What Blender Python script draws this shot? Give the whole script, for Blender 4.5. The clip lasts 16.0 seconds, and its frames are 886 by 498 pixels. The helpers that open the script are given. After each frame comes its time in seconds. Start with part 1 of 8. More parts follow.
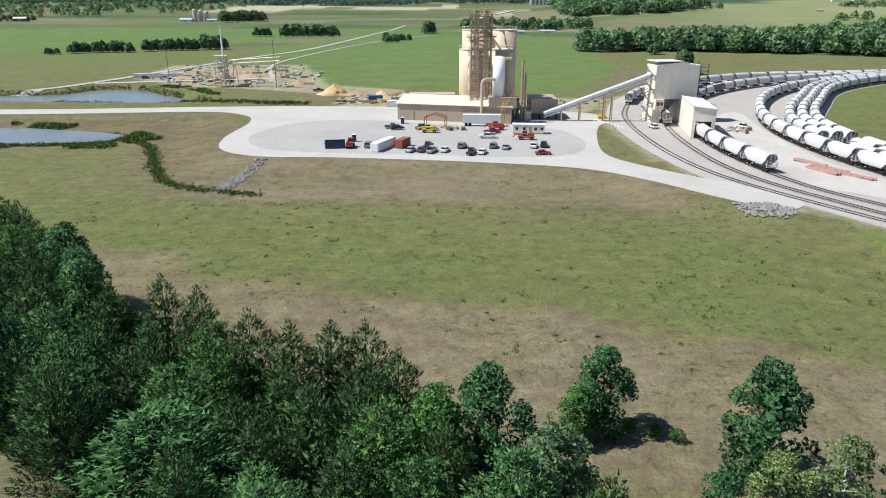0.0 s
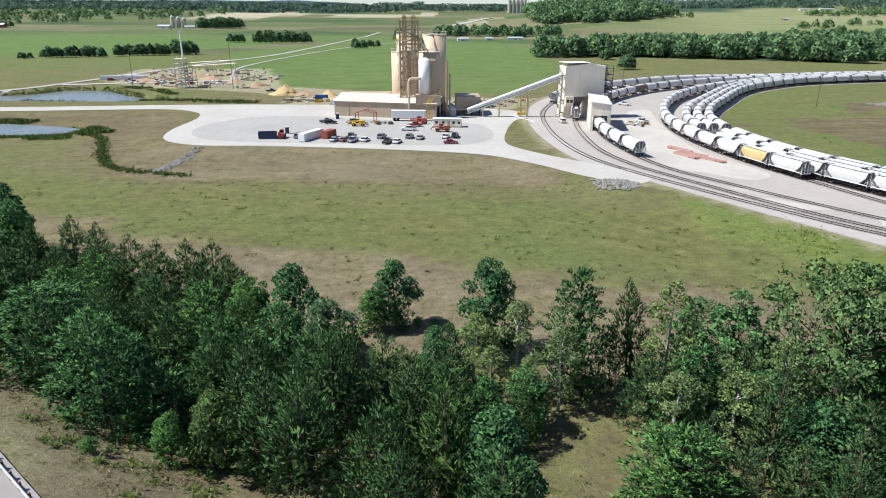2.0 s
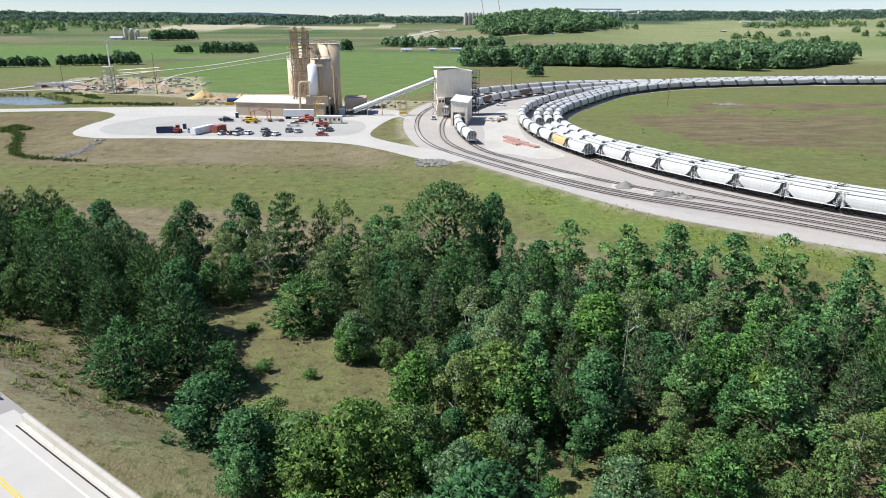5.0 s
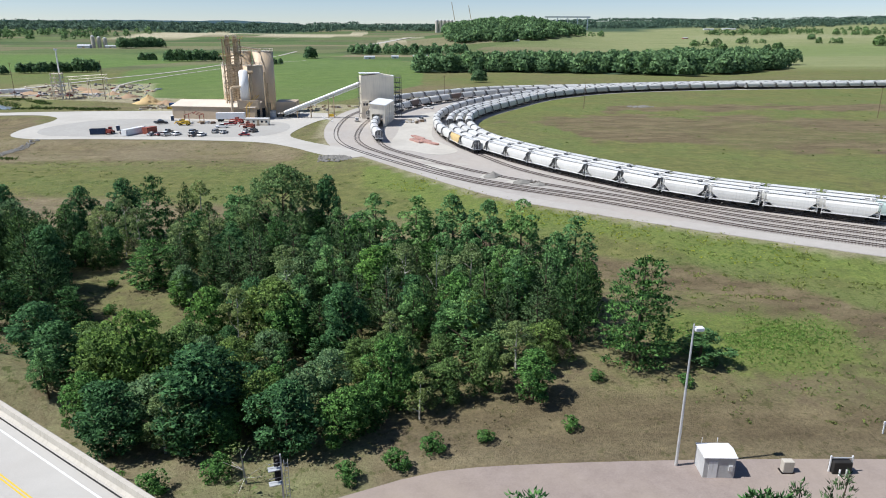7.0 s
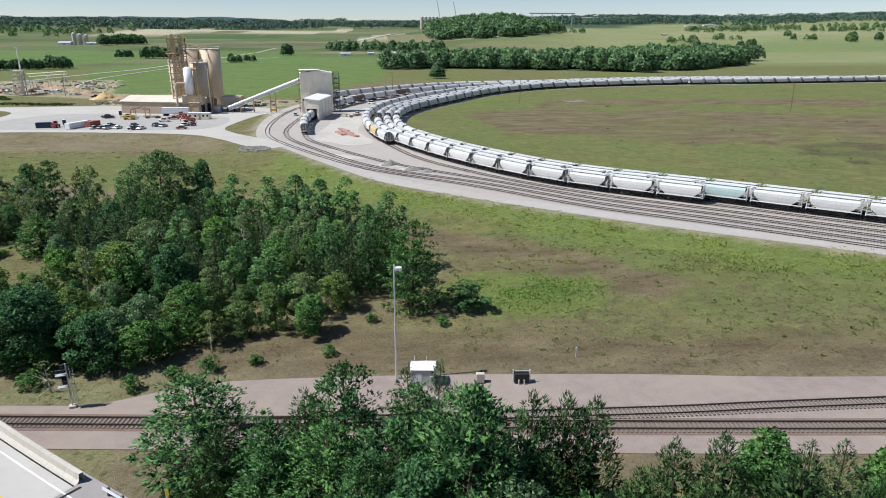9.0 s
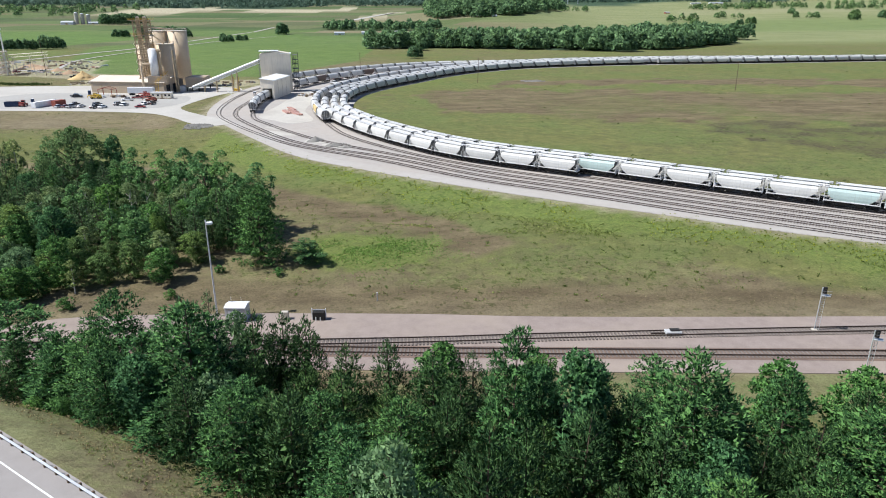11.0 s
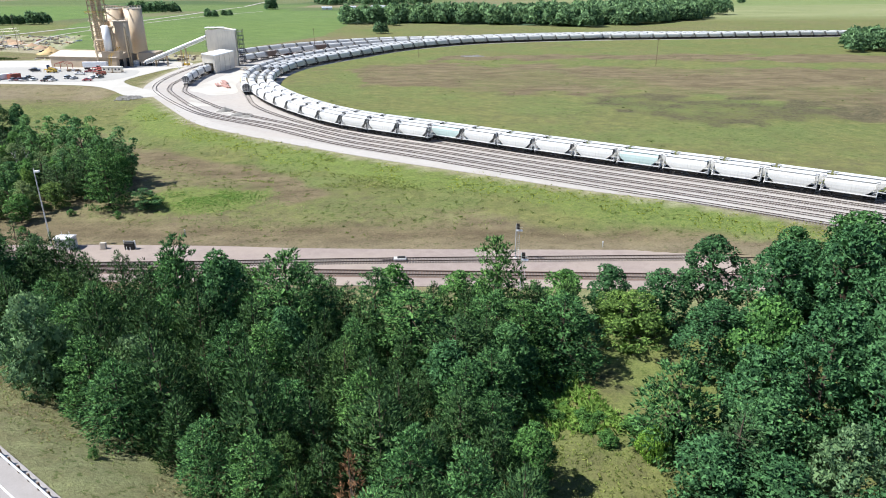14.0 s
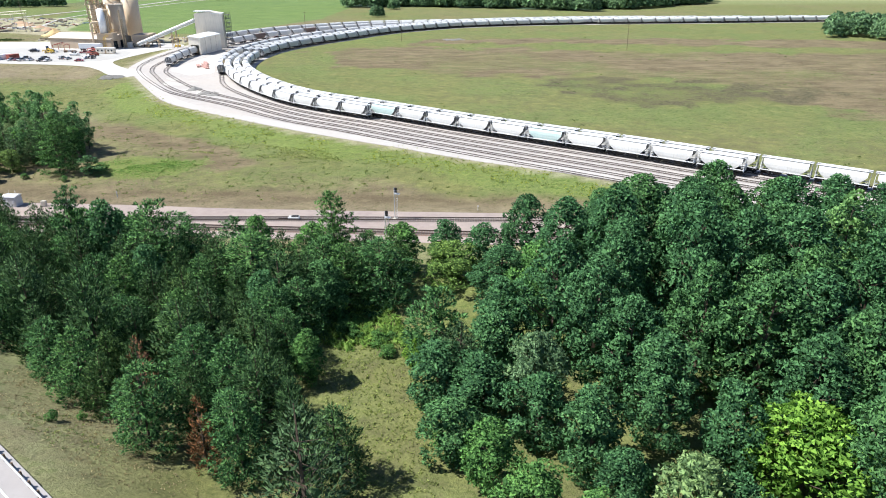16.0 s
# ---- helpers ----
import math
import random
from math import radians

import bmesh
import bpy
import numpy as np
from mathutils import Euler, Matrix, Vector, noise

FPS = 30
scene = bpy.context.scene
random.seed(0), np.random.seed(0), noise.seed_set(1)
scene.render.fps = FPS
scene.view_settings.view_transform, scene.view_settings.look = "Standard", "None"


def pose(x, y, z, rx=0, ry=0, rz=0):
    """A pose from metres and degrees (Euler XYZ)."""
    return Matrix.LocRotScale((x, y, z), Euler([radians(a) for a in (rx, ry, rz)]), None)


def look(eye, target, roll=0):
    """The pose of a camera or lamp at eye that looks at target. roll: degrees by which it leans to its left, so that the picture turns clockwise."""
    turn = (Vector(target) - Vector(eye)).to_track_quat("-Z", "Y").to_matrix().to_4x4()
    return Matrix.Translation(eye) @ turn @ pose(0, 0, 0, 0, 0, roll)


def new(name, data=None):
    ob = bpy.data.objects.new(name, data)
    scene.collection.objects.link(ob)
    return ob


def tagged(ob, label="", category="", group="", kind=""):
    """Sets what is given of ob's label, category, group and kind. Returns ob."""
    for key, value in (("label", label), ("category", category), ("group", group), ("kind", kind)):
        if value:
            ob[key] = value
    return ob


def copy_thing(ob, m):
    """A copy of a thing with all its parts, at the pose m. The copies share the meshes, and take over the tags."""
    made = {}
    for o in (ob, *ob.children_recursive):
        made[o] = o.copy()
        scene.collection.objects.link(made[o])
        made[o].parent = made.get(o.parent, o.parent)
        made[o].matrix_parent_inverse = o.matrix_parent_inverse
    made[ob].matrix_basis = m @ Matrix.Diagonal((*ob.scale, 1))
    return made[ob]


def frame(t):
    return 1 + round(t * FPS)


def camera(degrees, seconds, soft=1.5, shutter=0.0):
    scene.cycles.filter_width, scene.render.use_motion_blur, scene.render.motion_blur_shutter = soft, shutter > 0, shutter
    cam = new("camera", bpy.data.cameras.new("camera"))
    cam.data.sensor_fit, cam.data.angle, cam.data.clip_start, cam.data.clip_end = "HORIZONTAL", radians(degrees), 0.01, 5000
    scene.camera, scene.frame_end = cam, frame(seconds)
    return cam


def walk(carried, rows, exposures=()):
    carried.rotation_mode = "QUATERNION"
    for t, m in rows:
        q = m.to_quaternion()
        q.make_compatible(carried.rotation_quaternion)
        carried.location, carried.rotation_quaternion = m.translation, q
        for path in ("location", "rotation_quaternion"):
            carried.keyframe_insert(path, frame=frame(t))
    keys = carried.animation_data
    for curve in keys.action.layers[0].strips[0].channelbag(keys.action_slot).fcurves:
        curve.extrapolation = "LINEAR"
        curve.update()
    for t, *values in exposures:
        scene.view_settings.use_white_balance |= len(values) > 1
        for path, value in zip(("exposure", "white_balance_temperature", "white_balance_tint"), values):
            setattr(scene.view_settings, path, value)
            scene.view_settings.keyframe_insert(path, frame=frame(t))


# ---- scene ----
cam = camera(67.4, 16.0, soft=1.0)
METRES, EYE, TILT, LEAN, TURN = 283.5, 43.0, -20.2, 0.0, 0.0
ROWS = [
    (0.0, 0.0, 0.0, 0.0, -0.0, 0.0, 0.0),
    (0.5, 0.0153, -0.0175, -0.0065, -0.23, 0.13, 0.06),
    (1.0, 0.035, -0.0401, -0.0152, -0.56, 0.3, 0.17),
    (1.5, 0.0554, -0.0631, -0.0241, -0.95, 0.46, 0.22),
    (2.0, 0.0761, -0.0856, -0.033, -1.2, 0.6, 0.26),
    (2.5, 0.0976, -0.1086, -0.0416, -1.58, 0.76, 0.37),
    (3.0, 0.1197, -0.1319, -0.0502, -2.05, 0.9, 0.56),
    (5.5, 0.224, -0.2439, -0.0907, -4.12, 1.63, 1.31),
    (6.0, 0.2464, -0.265, -0.098, -4.53, 1.75, 1.49),
    (6.5, 0.2695, -0.2856, -0.105, -4.91, 1.9, 1.64),
    (7.0, 0.2931, -0.306, -0.1117, -5.31, 2.04, 1.8),
    (7.5, 0.3172, -0.326, -0.118, -5.53, 2.1, 1.91),
    (8.0, 0.3414, -0.3454, -0.1239, -5.7, 1.98, 1.93),
    (8.5, 0.366, -0.3638, -0.1296, -5.79, 1.87, 1.99),
    (9.0, 0.3912, -0.382, -0.1347, -5.85, 1.72, 2.04),
    (11.5, 0.522, -0.4699, -0.156, -4.6, -0.42, 1.75),
    (12.0, 0.5467, -0.4877, -0.1603, -4.49, -0.79, 1.72),
    (12.5, 0.5715, -0.5054, -0.1647, -4.35, -1.11, 1.67),
    (13.0, 0.5965, -0.523, -0.1693, -4.29, -1.42, 1.62),
    (13.5, 0.6219, -0.5408, -0.1737, -4.12, -1.73, 1.58),
    (14.0, 0.647, -0.5578, -0.1781, -3.81, -2.01, 1.49),
    (14.5, 0.6721, -0.5749, -0.1825, -3.23, -2.35, 1.29),
    (15.0, 0.6973, -0.5924, -0.187, -2.82, -2.66, 1.12),
    (15.5, 0.7231, -0.6096, -0.1912, -2.33, -2.97, 0.95),
    (16.0, 0.7458, -0.6263, -0.196, -1.85, -3.29, 0.72),
]
walk(cam, [(t, pose(0, 0, EYE, TILT, LEAN, TURN) @ pose(METRES * x, METRES * y, METRES * z, 90 + pitch, roll, yaw)) for t, x, y, z, yaw, pitch, roll in ROWS],
     exposures=[(t, stops, 6100, 10) for t, stops in ((0.0, 0.36), (3.0, 0.46), (5.5, 0.46), (6.5, 0.34), (7.5, 0.27), (9.0, 0.22), (11.5, 0.44), (14.0, 0.74), (16.0, 0.9))])

# ---- light ----
SUN_EL, SUN_AZ = radians(54), radians(184)  # azimuth of the sun's place, from +x towards +y
world = bpy.data.worlds.new("sky_world")
scene.world = world
world.use_nodes = True
wn = world.node_tree.nodes
sky = wn.new("ShaderNodeTexSky")
sky.sky_type, sky.sun_disc = "NISHITA", False
sky.sun_elevation, sky.sun_rotation = SUN_EL, radians(90) - SUN_AZ
sky.air_density, sky.dust_density, sky.ozone_density = 1.0, 0.0, 2.0
sky.altitude = 1800
wn["Background"].inputs["Strength"].default_value = 0.08
hue = wn.new("ShaderNodeMix")
hue.data_type, hue.blend_type = "RGBA", "MULTIPLY"
hue.inputs[0].default_value, hue.inputs[7].default_value = 1.0, (0.96, 0.95, 1.03, 1)
world.node_tree.links.new(sky.outputs["Color"], hue.inputs[6])
world.node_tree.links.new(hue.outputs[2], wn["Background"].inputs["Color"])
sun_data = bpy.data.lights.new("sun", "SUN")
sun_data.energy, sun_data.angle, sun_data.color = 5.0, radians(0.6), (1.0, 0.965, 0.91)
sun = new("sun", sun_data)
sun.matrix_world = look((0, 0, 200), (-200 * math.cos(SUN_AZ) * math.cos(SUN_EL), -200 * math.sin(SUN_AZ) * math.cos(SUN_EL), 200 - 200 * math.sin(SUN_EL)))

# ---- materials ----


def mat(name, build, rough=0.8, metal=0.0, spec=0.3):
    m = bpy.data.materials.new(name)
    m.use_nodes = True
    nt = m.node_tree
    b = nt.nodes["Principled BSDF"]
    b.inputs["Roughness"].default_value, b.inputs["Metallic"].default_value = rough, metal
    b.inputs["Specular IOR Level"].default_value = spec
    build(nt, b)
    return m


def nd(nt, kind, **kw):
    n = nt.nodes.new(kind)
    for k, v in kw.items():
        n.inputs[k].default_value = v
    return n


def obj_coord(nt):
    return nt.nodes.new("ShaderNodeTexCoord").outputs["Object"]


def world_pos(nt):
    return nt.nodes.new("ShaderNodeNewGeometry").outputs["Position"]


def noise_tex(nt, co, scale, detail=4.0, rough=0.55, stretch=None):
    if stretch:
        mp = nt.nodes.new("ShaderNodeMapping")
        mp.inputs["Scale"].default_value = stretch
        nt.links.new(co, mp.inputs["Vector"])
        co = mp.outputs["Vector"]
    n = nd(nt, "ShaderNodeTexNoise", Scale=scale, Detail=detail, Roughness=rough)
    nt.links.new(co, n.inputs["Vector"])
    return n.outputs["Fac"]


def ramp(nt, fac, stops):
    r = nt.nodes.new("ShaderNodeValToRGB")
    e = r.color_ramp.elements
    while len(e) < len(stops):
        e.new(0.5)
    for el, (p, c) in zip(e, stops):
        el.position, el.color = p, (*c, 1)
    nt.links.new(fac, r.inputs["Fac"])
    return r.outputs["Color"]


def mix(nt, fac, a, b, mode="MIX"):
    m = nt.nodes.new("ShaderNodeMix")
    m.data_type, m.blend_type = "RGBA", mode
    for key, v in ((0, fac), (6, a), (7, b)):
        if hasattr(v, "links"):
            nt.links.new(v, m.inputs[key])
        elif key == 0:
            m.inputs[0].default_value = v
        else:
            m.inputs[key].default_value = (*v, 1)
    return m.outputs[2]


def bump(nt, b, height, strength=0.4, dist=0.05):
    n = nd(nt, "ShaderNodeBump", Strength=strength, Distance=dist)
    nt.links.new(height, n.inputs["Height"])
    nt.links.new(n.outputs["Normal"], b.inputs["Normal"])


def set_color(nt, b, color):
    nt.links.new(color, b.inputs["Base Color"])


def plain(name, color, rough=0.6, metal=0.0, grain=6.0, vary=0.18, spec=0.3, spread=0.0, dirt=None, bumps=0.0):
    """Paint, metal or wood of one colour, with mottling at two scales and, where spread is given, a shift from thing to thing."""
    def build(nt, b):
        co = obj_coord(nt)
        big, fine = noise_tex(nt, co, grain * 0.12, 3), noise_tex(nt, co, grain, 5, 0.65)
        lo, hi = [c * (1 - vary) for c in color], [min(1, c * (1 + vary)) for c in color]
        c = mix(nt, 0.4, ramp(nt, big, [(0.3, lo), (0.7, hi)]), ramp(nt, fine, [(0.35, lo), (0.65, hi)]))
        if dirt:
            streak = noise_tex(nt, co, 1.6, 4, 0.6, (2.2, 2.2, 0.25))
            c = mix(nt, ramp(nt, streak, [(0.52, (0, 0, 0)), (0.8, (0.55, 0.55, 0.55))]), c, dirt)
        if spread:
            oi = nt.nodes.new("ShaderNodeObjectInfo")
            c = mix(nt, spread, c, ramp(nt, oi.outputs["Random"], [(0.0, (0.35, 0.35, 0.34)), (0.5, (0.72, 0.72, 0.7)), (1.0, (0.9, 0.9, 0.88))]), "MULTIPLY")
        set_color(nt, b, c)
        if bumps:
            bump(nt, b, fine, bumps, 0.02)
    return mat(name, build, rough, metal, spec)


def siding(name, color, pitch=0.3, dirt=(0.3, 0.26, 0.2)):
    """Profiled sheet-metal cladding with upright ribs, sun-faded and streaked."""
    def build(nt, b):
        co = obj_coord(nt)
        mp = nt.nodes.new("ShaderNodeMapping")
        nt.links.new(co, mp.inputs["Vector"])
        w = nt.nodes.new("ShaderNodeTexWave")
        w.wave_type, w.bands_direction = "BANDS", "DIAGONAL"
        mp.inputs["Scale"].default_value = (1, 1, 0)
        w.inputs["Scale"].default_value = 0.32 / pitch
        nt.links.new(mp.outputs["Vector"], w.inputs["Vector"])
        streak = noise_tex(nt, co, 0.9, 4, 0.6, (1.5, 1.5, 0.12))
        patch = noise_tex(nt, co, 0.15, 3)
        c = ramp(nt, patch, [(0.3, [v * 0.9 for v in color]), (0.7, [min(1, v * 1.07) for v in color])])
        c = mix(nt, ramp(nt, streak, [(0.5, (0, 0, 0)), (0.85, (0.35, 0.35, 0.35))]), c, dirt)
        set_color(nt, b, c)
        bump(nt, b, w.outputs["Fac"], 0.6, 0.04)
    return mat(name, build, 0.55, 0.0, 0.35)


def ground_build(nt, b):
    """Cover: red = lush, green = bare dry soil or sand, blue = crop, alpha = wood. Growth: red = goldenrod, green = brown weeds, blue = burnt."""
    pos = world_pos(nt)
    chan = []
    for name in ("cover", "growth"):
        at = nt.nodes.new("ShaderNodeAttribute")
        at.attribute_name = name
        sp = nt.nodes.new("ShaderNodeSeparateColor")
        nt.links.new(at.outputs["Color"], sp.inputs["Color"])
        chan += [sp.outputs[0], sp.outputs[1], sp.outputs[2], at.outputs["Alpha"]]
    lush_f, bare_f, crop_f, wood_f, gold_f, brown_f, burnt_f, _ = chan
    broad, mid = noise_tex(nt, pos, 0.035, 5, 0.6), noise_tex(nt, pos, 0.3, 6, 0.7)
    fine, clod = noise_tex(nt, pos, 2.6, 5, 0.8), noise_tex(nt, pos, 0.9, 5, 0.75)
    comb = noise_tex(nt, pos, 0.16, 6, 0.7, (0.45, 1.1, 1.0))

    def frayed(f, lo=0.3, hi=0.7, reach=1.0):
        """A cover whose edge is broken up by the lie of the growth."""
        m = nt.nodes.new("ShaderNodeMath")
        m.operation = "MULTIPLY_ADD"
        nt.links.new(mid, m.inputs[0])
        m.inputs[1].default_value, m.inputs[2].default_value = reach, -0.5 * reach
        q = nt.nodes.new("ShaderNodeMath")
        q.operation = "ADD"
        nt.links.new(m.outputs[0], q.inputs[0])
        nt.links.new(f, q.inputs[1])
        return ramp(nt, q.outputs[0], [(lo, (0, 0, 0)), (hi, (1, 1, 1))])

    dry = ramp(nt, mid, [(0.3, (0.152, 0.116, 0.078)), (0.52, (0.22, 0.173, 0.115)), (0.75, (0.31, 0.256, 0.175))])
    dry = mix(nt, ramp(nt, broad, [(0.45, (0, 0, 0)), (0.68, (0.55, 0.55, 0.55))]), dry, ramp(nt, fine, [(0.3, (0.16, 0.14, 0.055)), (0.7, (0.25, 0.225, 0.1))]))
    lush = ramp(nt, mid, [(0.3, (0.124, 0.13, 0.054)), (0.55, (0.193, 0.19, 0.078)), (0.78, (0.275, 0.254, 0.112))])
    lush = mix(nt, ramp(nt, broad, [(0.42, (0, 0, 0)), (0.62, (0.5, 0.5, 0.5))]), lush, ramp(nt, clod, [(0.3, (0.105, 0.148, 0.055)), (0.7, (0.195, 0.245, 0.09))]))
    dry = mix(nt, 0.55, dry, ramp(nt, comb, [(0.3, (0.6, 0.58, 0.54)), (0.5, (0.95, 0.94, 0.9)), (0.7, (1.3, 1.26, 1.18))]), "MULTIPLY")
    lush = mix(nt, 0.45, lush, ramp(nt, comb, [(0.3, (0.68, 0.72, 0.66)), (0.7, (1.18, 1.14, 1.0))]), "MULTIPLY")
    c = mix(nt, frayed(lush_f, 0.25, 0.75, 1.1), dry, lush)
    brown = ramp(nt, comb, [(0.3, (0.12, 0.088, 0.056)), (0.5, (0.182, 0.14, 0.087)), (0.72, (0.27, 0.212, 0.13))])
    c = mix(nt, frayed(brown_f, 0.3, 0.75), c, brown)
    gold = ramp(nt, clod, [(0.3, (0.112, 0.155, 0.045)), (0.52, (0.18, 0.225, 0.062)), (0.72, (0.265, 0.285, 0.085))])
    c = mix(nt, frayed(gold_f, 0.3, 1.0, 1.3), c, gold)
    c = mix(nt, frayed(burnt_f, 0.45, 1.1, 1.9), c, ramp(nt, clod, [(0.35, (0.06, 0.055, 0.035)), (0.65, (0.16, 0.135, 0.08))]))
    crop = ramp(nt, noise_tex(nt, pos, 0.05, 4, 0.6), [(0.3, (0.112, 0.175, 0.055)), (0.7, (0.17, 0.24, 0.075))])
    # patchwork of farm fields beyond the plant
    fp = nt.nodes.new("ShaderNodeMapping")
    fp.inputs["Rotation"].default_value = (0, 0, 0.22)
    fp.inputs["Scale"].default_value = (0.0035, 0.0075, 0)
    nt.links.new(pos, fp.inputs["Vector"])
    vo = nt.nodes.new("ShaderNodeTexVoronoi")
    vo.distance = "CHEBYCHEV"
    vo.inputs["Scale"].default_value = 1.0
    vo.inputs["Randomness"].default_value = 0.75
    nt.links.new(fp.outputs["Vector"], vo.inputs["Vector"])
    vs = nt.nodes.new("ShaderNodeSeparateColor")
    nt.links.new(vo.outputs["Color"], vs.inputs["Color"])
    field = ramp(nt, vs.outputs[0], [(0.0, (0.1, 0.15, 0.06)), (0.25, (0.15, 0.18, 0.08)), (0.42, (0.09, 0.13, 0.058)), (0.55, (0.23, 0.19, 0.125)), (0.68, (0.14, 0.185, 0.075)), (0.8, (0.26, 0.22, 0.145)), (1.0, (0.165, 0.18, 0.09))])
    row = noise_tex(nt, pos, 0.02, 4, 0.6, (0.25, 2.0, 1.0))
    field = mix(nt, 0.5, field, ramp(nt, row, [(0.3, (0.65, 0.67, 0.65)), (0.7, (1.12, 1.12, 1.07))]), "MULTIPLY")
    px = nt.nodes.new("ShaderNodeSeparateXYZ")
    nt.links.new(pos, px.inputs[0])

    def rise(axis_no, a0, a1):
        mr = nd(nt, "ShaderNodeMapRange")
        mr.inputs["From Min"].default_value, mr.inputs["From Max"].default_value = a0, a1
        nt.links.new(px.outputs[axis_no], mr.inputs["Value"])
        return mr.outputs[0]

    hill = ramp(nt, row, [(0.3, (0.2, 0.225, 0.105)), (0.55, (0.27, 0.275, 0.14)), (0.75, (0.33, 0.31, 0.18))])
    field = mix(nt, rise(0, 330.0, 620.0), field, hill)
    c = mix(nt, rise(1, 640.0, 760.0), c, field)
    c = mix(nt, crop_f, c, crop)
    wood = ramp(nt, mid, [(0.3, (0.05, 0.08, 0.05)), (0.7, (0.08, 0.12, 0.075))])
    c = mix(nt, wood_f, c, wood)
    sand = ramp(nt, mid, [(0.3, (0.36, 0.29, 0.2)), (0.7, (0.6, 0.53, 0.41))])
    c = mix(nt, bare_f, c, sand)
    weed = noise_tex(nt, pos, 0.75, 4, 0.65)
    clumpy = nt.nodes.new("ShaderNodeMath")
    clumpy.operation = "MULTIPLY"
    nt.links.new(ramp(nt, weed, [(0.56, (0, 0, 0)), (0.62, (1, 1, 1))]), clumpy.inputs[0])
    nt.links.new(ramp(nt, broad, [(0.38, (0.2, 0.2, 0.2)), (0.6, (0.9, 0.9, 0.9))]), clumpy.inputs[1])
    c = mix(nt, clumpy.outputs[0], c, mix(nt, 1.0, c, (0.5, 0.62, 0.42), "MULTIPLY"))
    tuft = noise_tex(nt, pos, 0.55, 4, 0.65, (1.0, 1.3, 1.0))
    c = mix(nt, ramp(nt, tuft, [(0.6, (0, 0, 0)), (0.7, (0.45, 0.45, 0.45))]), c, mix(nt, 1.0, c, (1.45, 1.4, 1.3), "MULTIPLY"))
    c = mix(nt, 0.75, c, ramp(nt, fine, [(0.28, (0.36, 0.37, 0.34)), (0.5, (0.85, 0.85, 0.83)), (0.72, (1.25, 1.23, 1.18))]), "MULTIPLY")
    c = mix(nt, 1.0, c, (0.96, 1.0, 0.94), "MULTIPLY")
    set_color(nt, b, c)
    bump(nt, b, fine, 0.8, 0.3)


def gravel(name, a, bcol, stain=(0.3, 0.27, 0.23), scale=5.0):
    def build(nt, b):
        pos = world_pos(nt)
        big, mid, fine = noise_tex(nt, pos, 0.045, 5, 0.6), noise_tex(nt, pos, 0.5, 5, 0.6), noise_tex(nt, pos, scale, 3, 0.8)
        c = mix(nt, 0.5, ramp(nt, mid, [(0.3, a), (0.7, bcol)]), ramp(nt, fine, [(0.3, a), (0.7, bcol)]))
        c = mix(nt, ramp(nt, big, [(0.45, (0, 0, 0)), (0.7, (0.7, 0.7, 0.7))]), c, stain)
        set_color(nt, b, c)
        bump(nt, b, fine, 0.5, 0.05)
    return mat(name, build, 0.95, 0.0, 0.1)


def foliage(name, dark, light, trans=0.25, blotch=0.55):
    def build(nt, b):
        g = nt.nodes.new("ShaderNodeNewGeometry")
        oi = nt.nodes.new("ShaderNodeObjectInfo")
        c = ramp(nt, g.outputs["Random Per Island"], [(0.0, [p * 0.6 for p in dark]), (0.35, dark), (0.75, light), (1.0, [min(1, q * 1.35) for q in light])])
        c = mix(nt, 0.55, c, ramp(nt, oi.outputs["Random"], [(0.0, (0.58, 0.64, 0.54)), (0.35, (0.85, 0.92, 0.8)), (0.7, (1.0, 1.0, 0.85)), (1.0, (1.25, 1.15, 0.7))]), "MULTIPLY")
        c = mix(nt, 0.6, c, ramp(nt, noise_tex(nt, obj_coord(nt), blotch, 3, 0.6), [(0.3, (0.64, 0.76, 0.8)), (0.5, (0.92, 1.0, 1.03)), (0.7, (1.15, 1.18, 1.0))]), "MULTIPLY")
        set_color(nt, b, c)
        tr = nt.nodes.new("ShaderNodeBsdfTranslucent")
        nt.links.new(c, tr.inputs["Color"])
        ms = nt.nodes.new("ShaderNodeMixShader")
        ms.inputs[0].default_value = trans
        nt.links.new(b.outputs[0], ms.inputs[1])
        nt.links.new(tr.outputs[0], ms.inputs[2])
        nt.links.new(ms.outputs[0], nt.nodes["Material Output"].inputs["Surface"])
    return mat(name, build, 0.75, 0.0, 0.12)


M_GROUND = mat("meadow_ground", ground_build, 0.95, 0, 0.1)
M_PAD = gravel("crushed_limestone", (0.33, 0.318, 0.29), (0.43, 0.415, 0.38), (0.33, 0.315, 0.283))
M_ROADGRAVEL = gravel("pale_road_gravel", (0.41, 0.392, 0.35), (0.52, 0.495, 0.445), (0.4, 0.372, 0.325))
M_YARD = gravel("yard_ballast", (0.32, 0.292, 0.262), (0.44, 0.41, 0.37), (0.42, 0.372, 0.322))
M_RUSTBED = gravel("rust_stained_ballast", (0.13, 0.095, 0.078), (0.24, 0.175, 0.14), (0.2, 0.14, 0.105))
M_SPILL = gravel("spilled_silica_sand", (0.42, 0.395, 0.345), (0.54, 0.51, 0.45), (0.36, 0.33, 0.29), 3.0)
M_SERVICE = gravel("service_road_gravel", (0.37, 0.345, 0.31), (0.47, 0.44, 0.4), (0.38, 0.34, 0.29))
M_PINKB = gravel("pink_quartzite_ballast", (0.225, 0.182, 0.158), (0.335, 0.278, 0.245), (0.36, 0.3, 0.24))
M_RAIL = plain("rail_steel", (0.075, 0.055, 0.045), 0.5, 0.6, 8, 0.3)
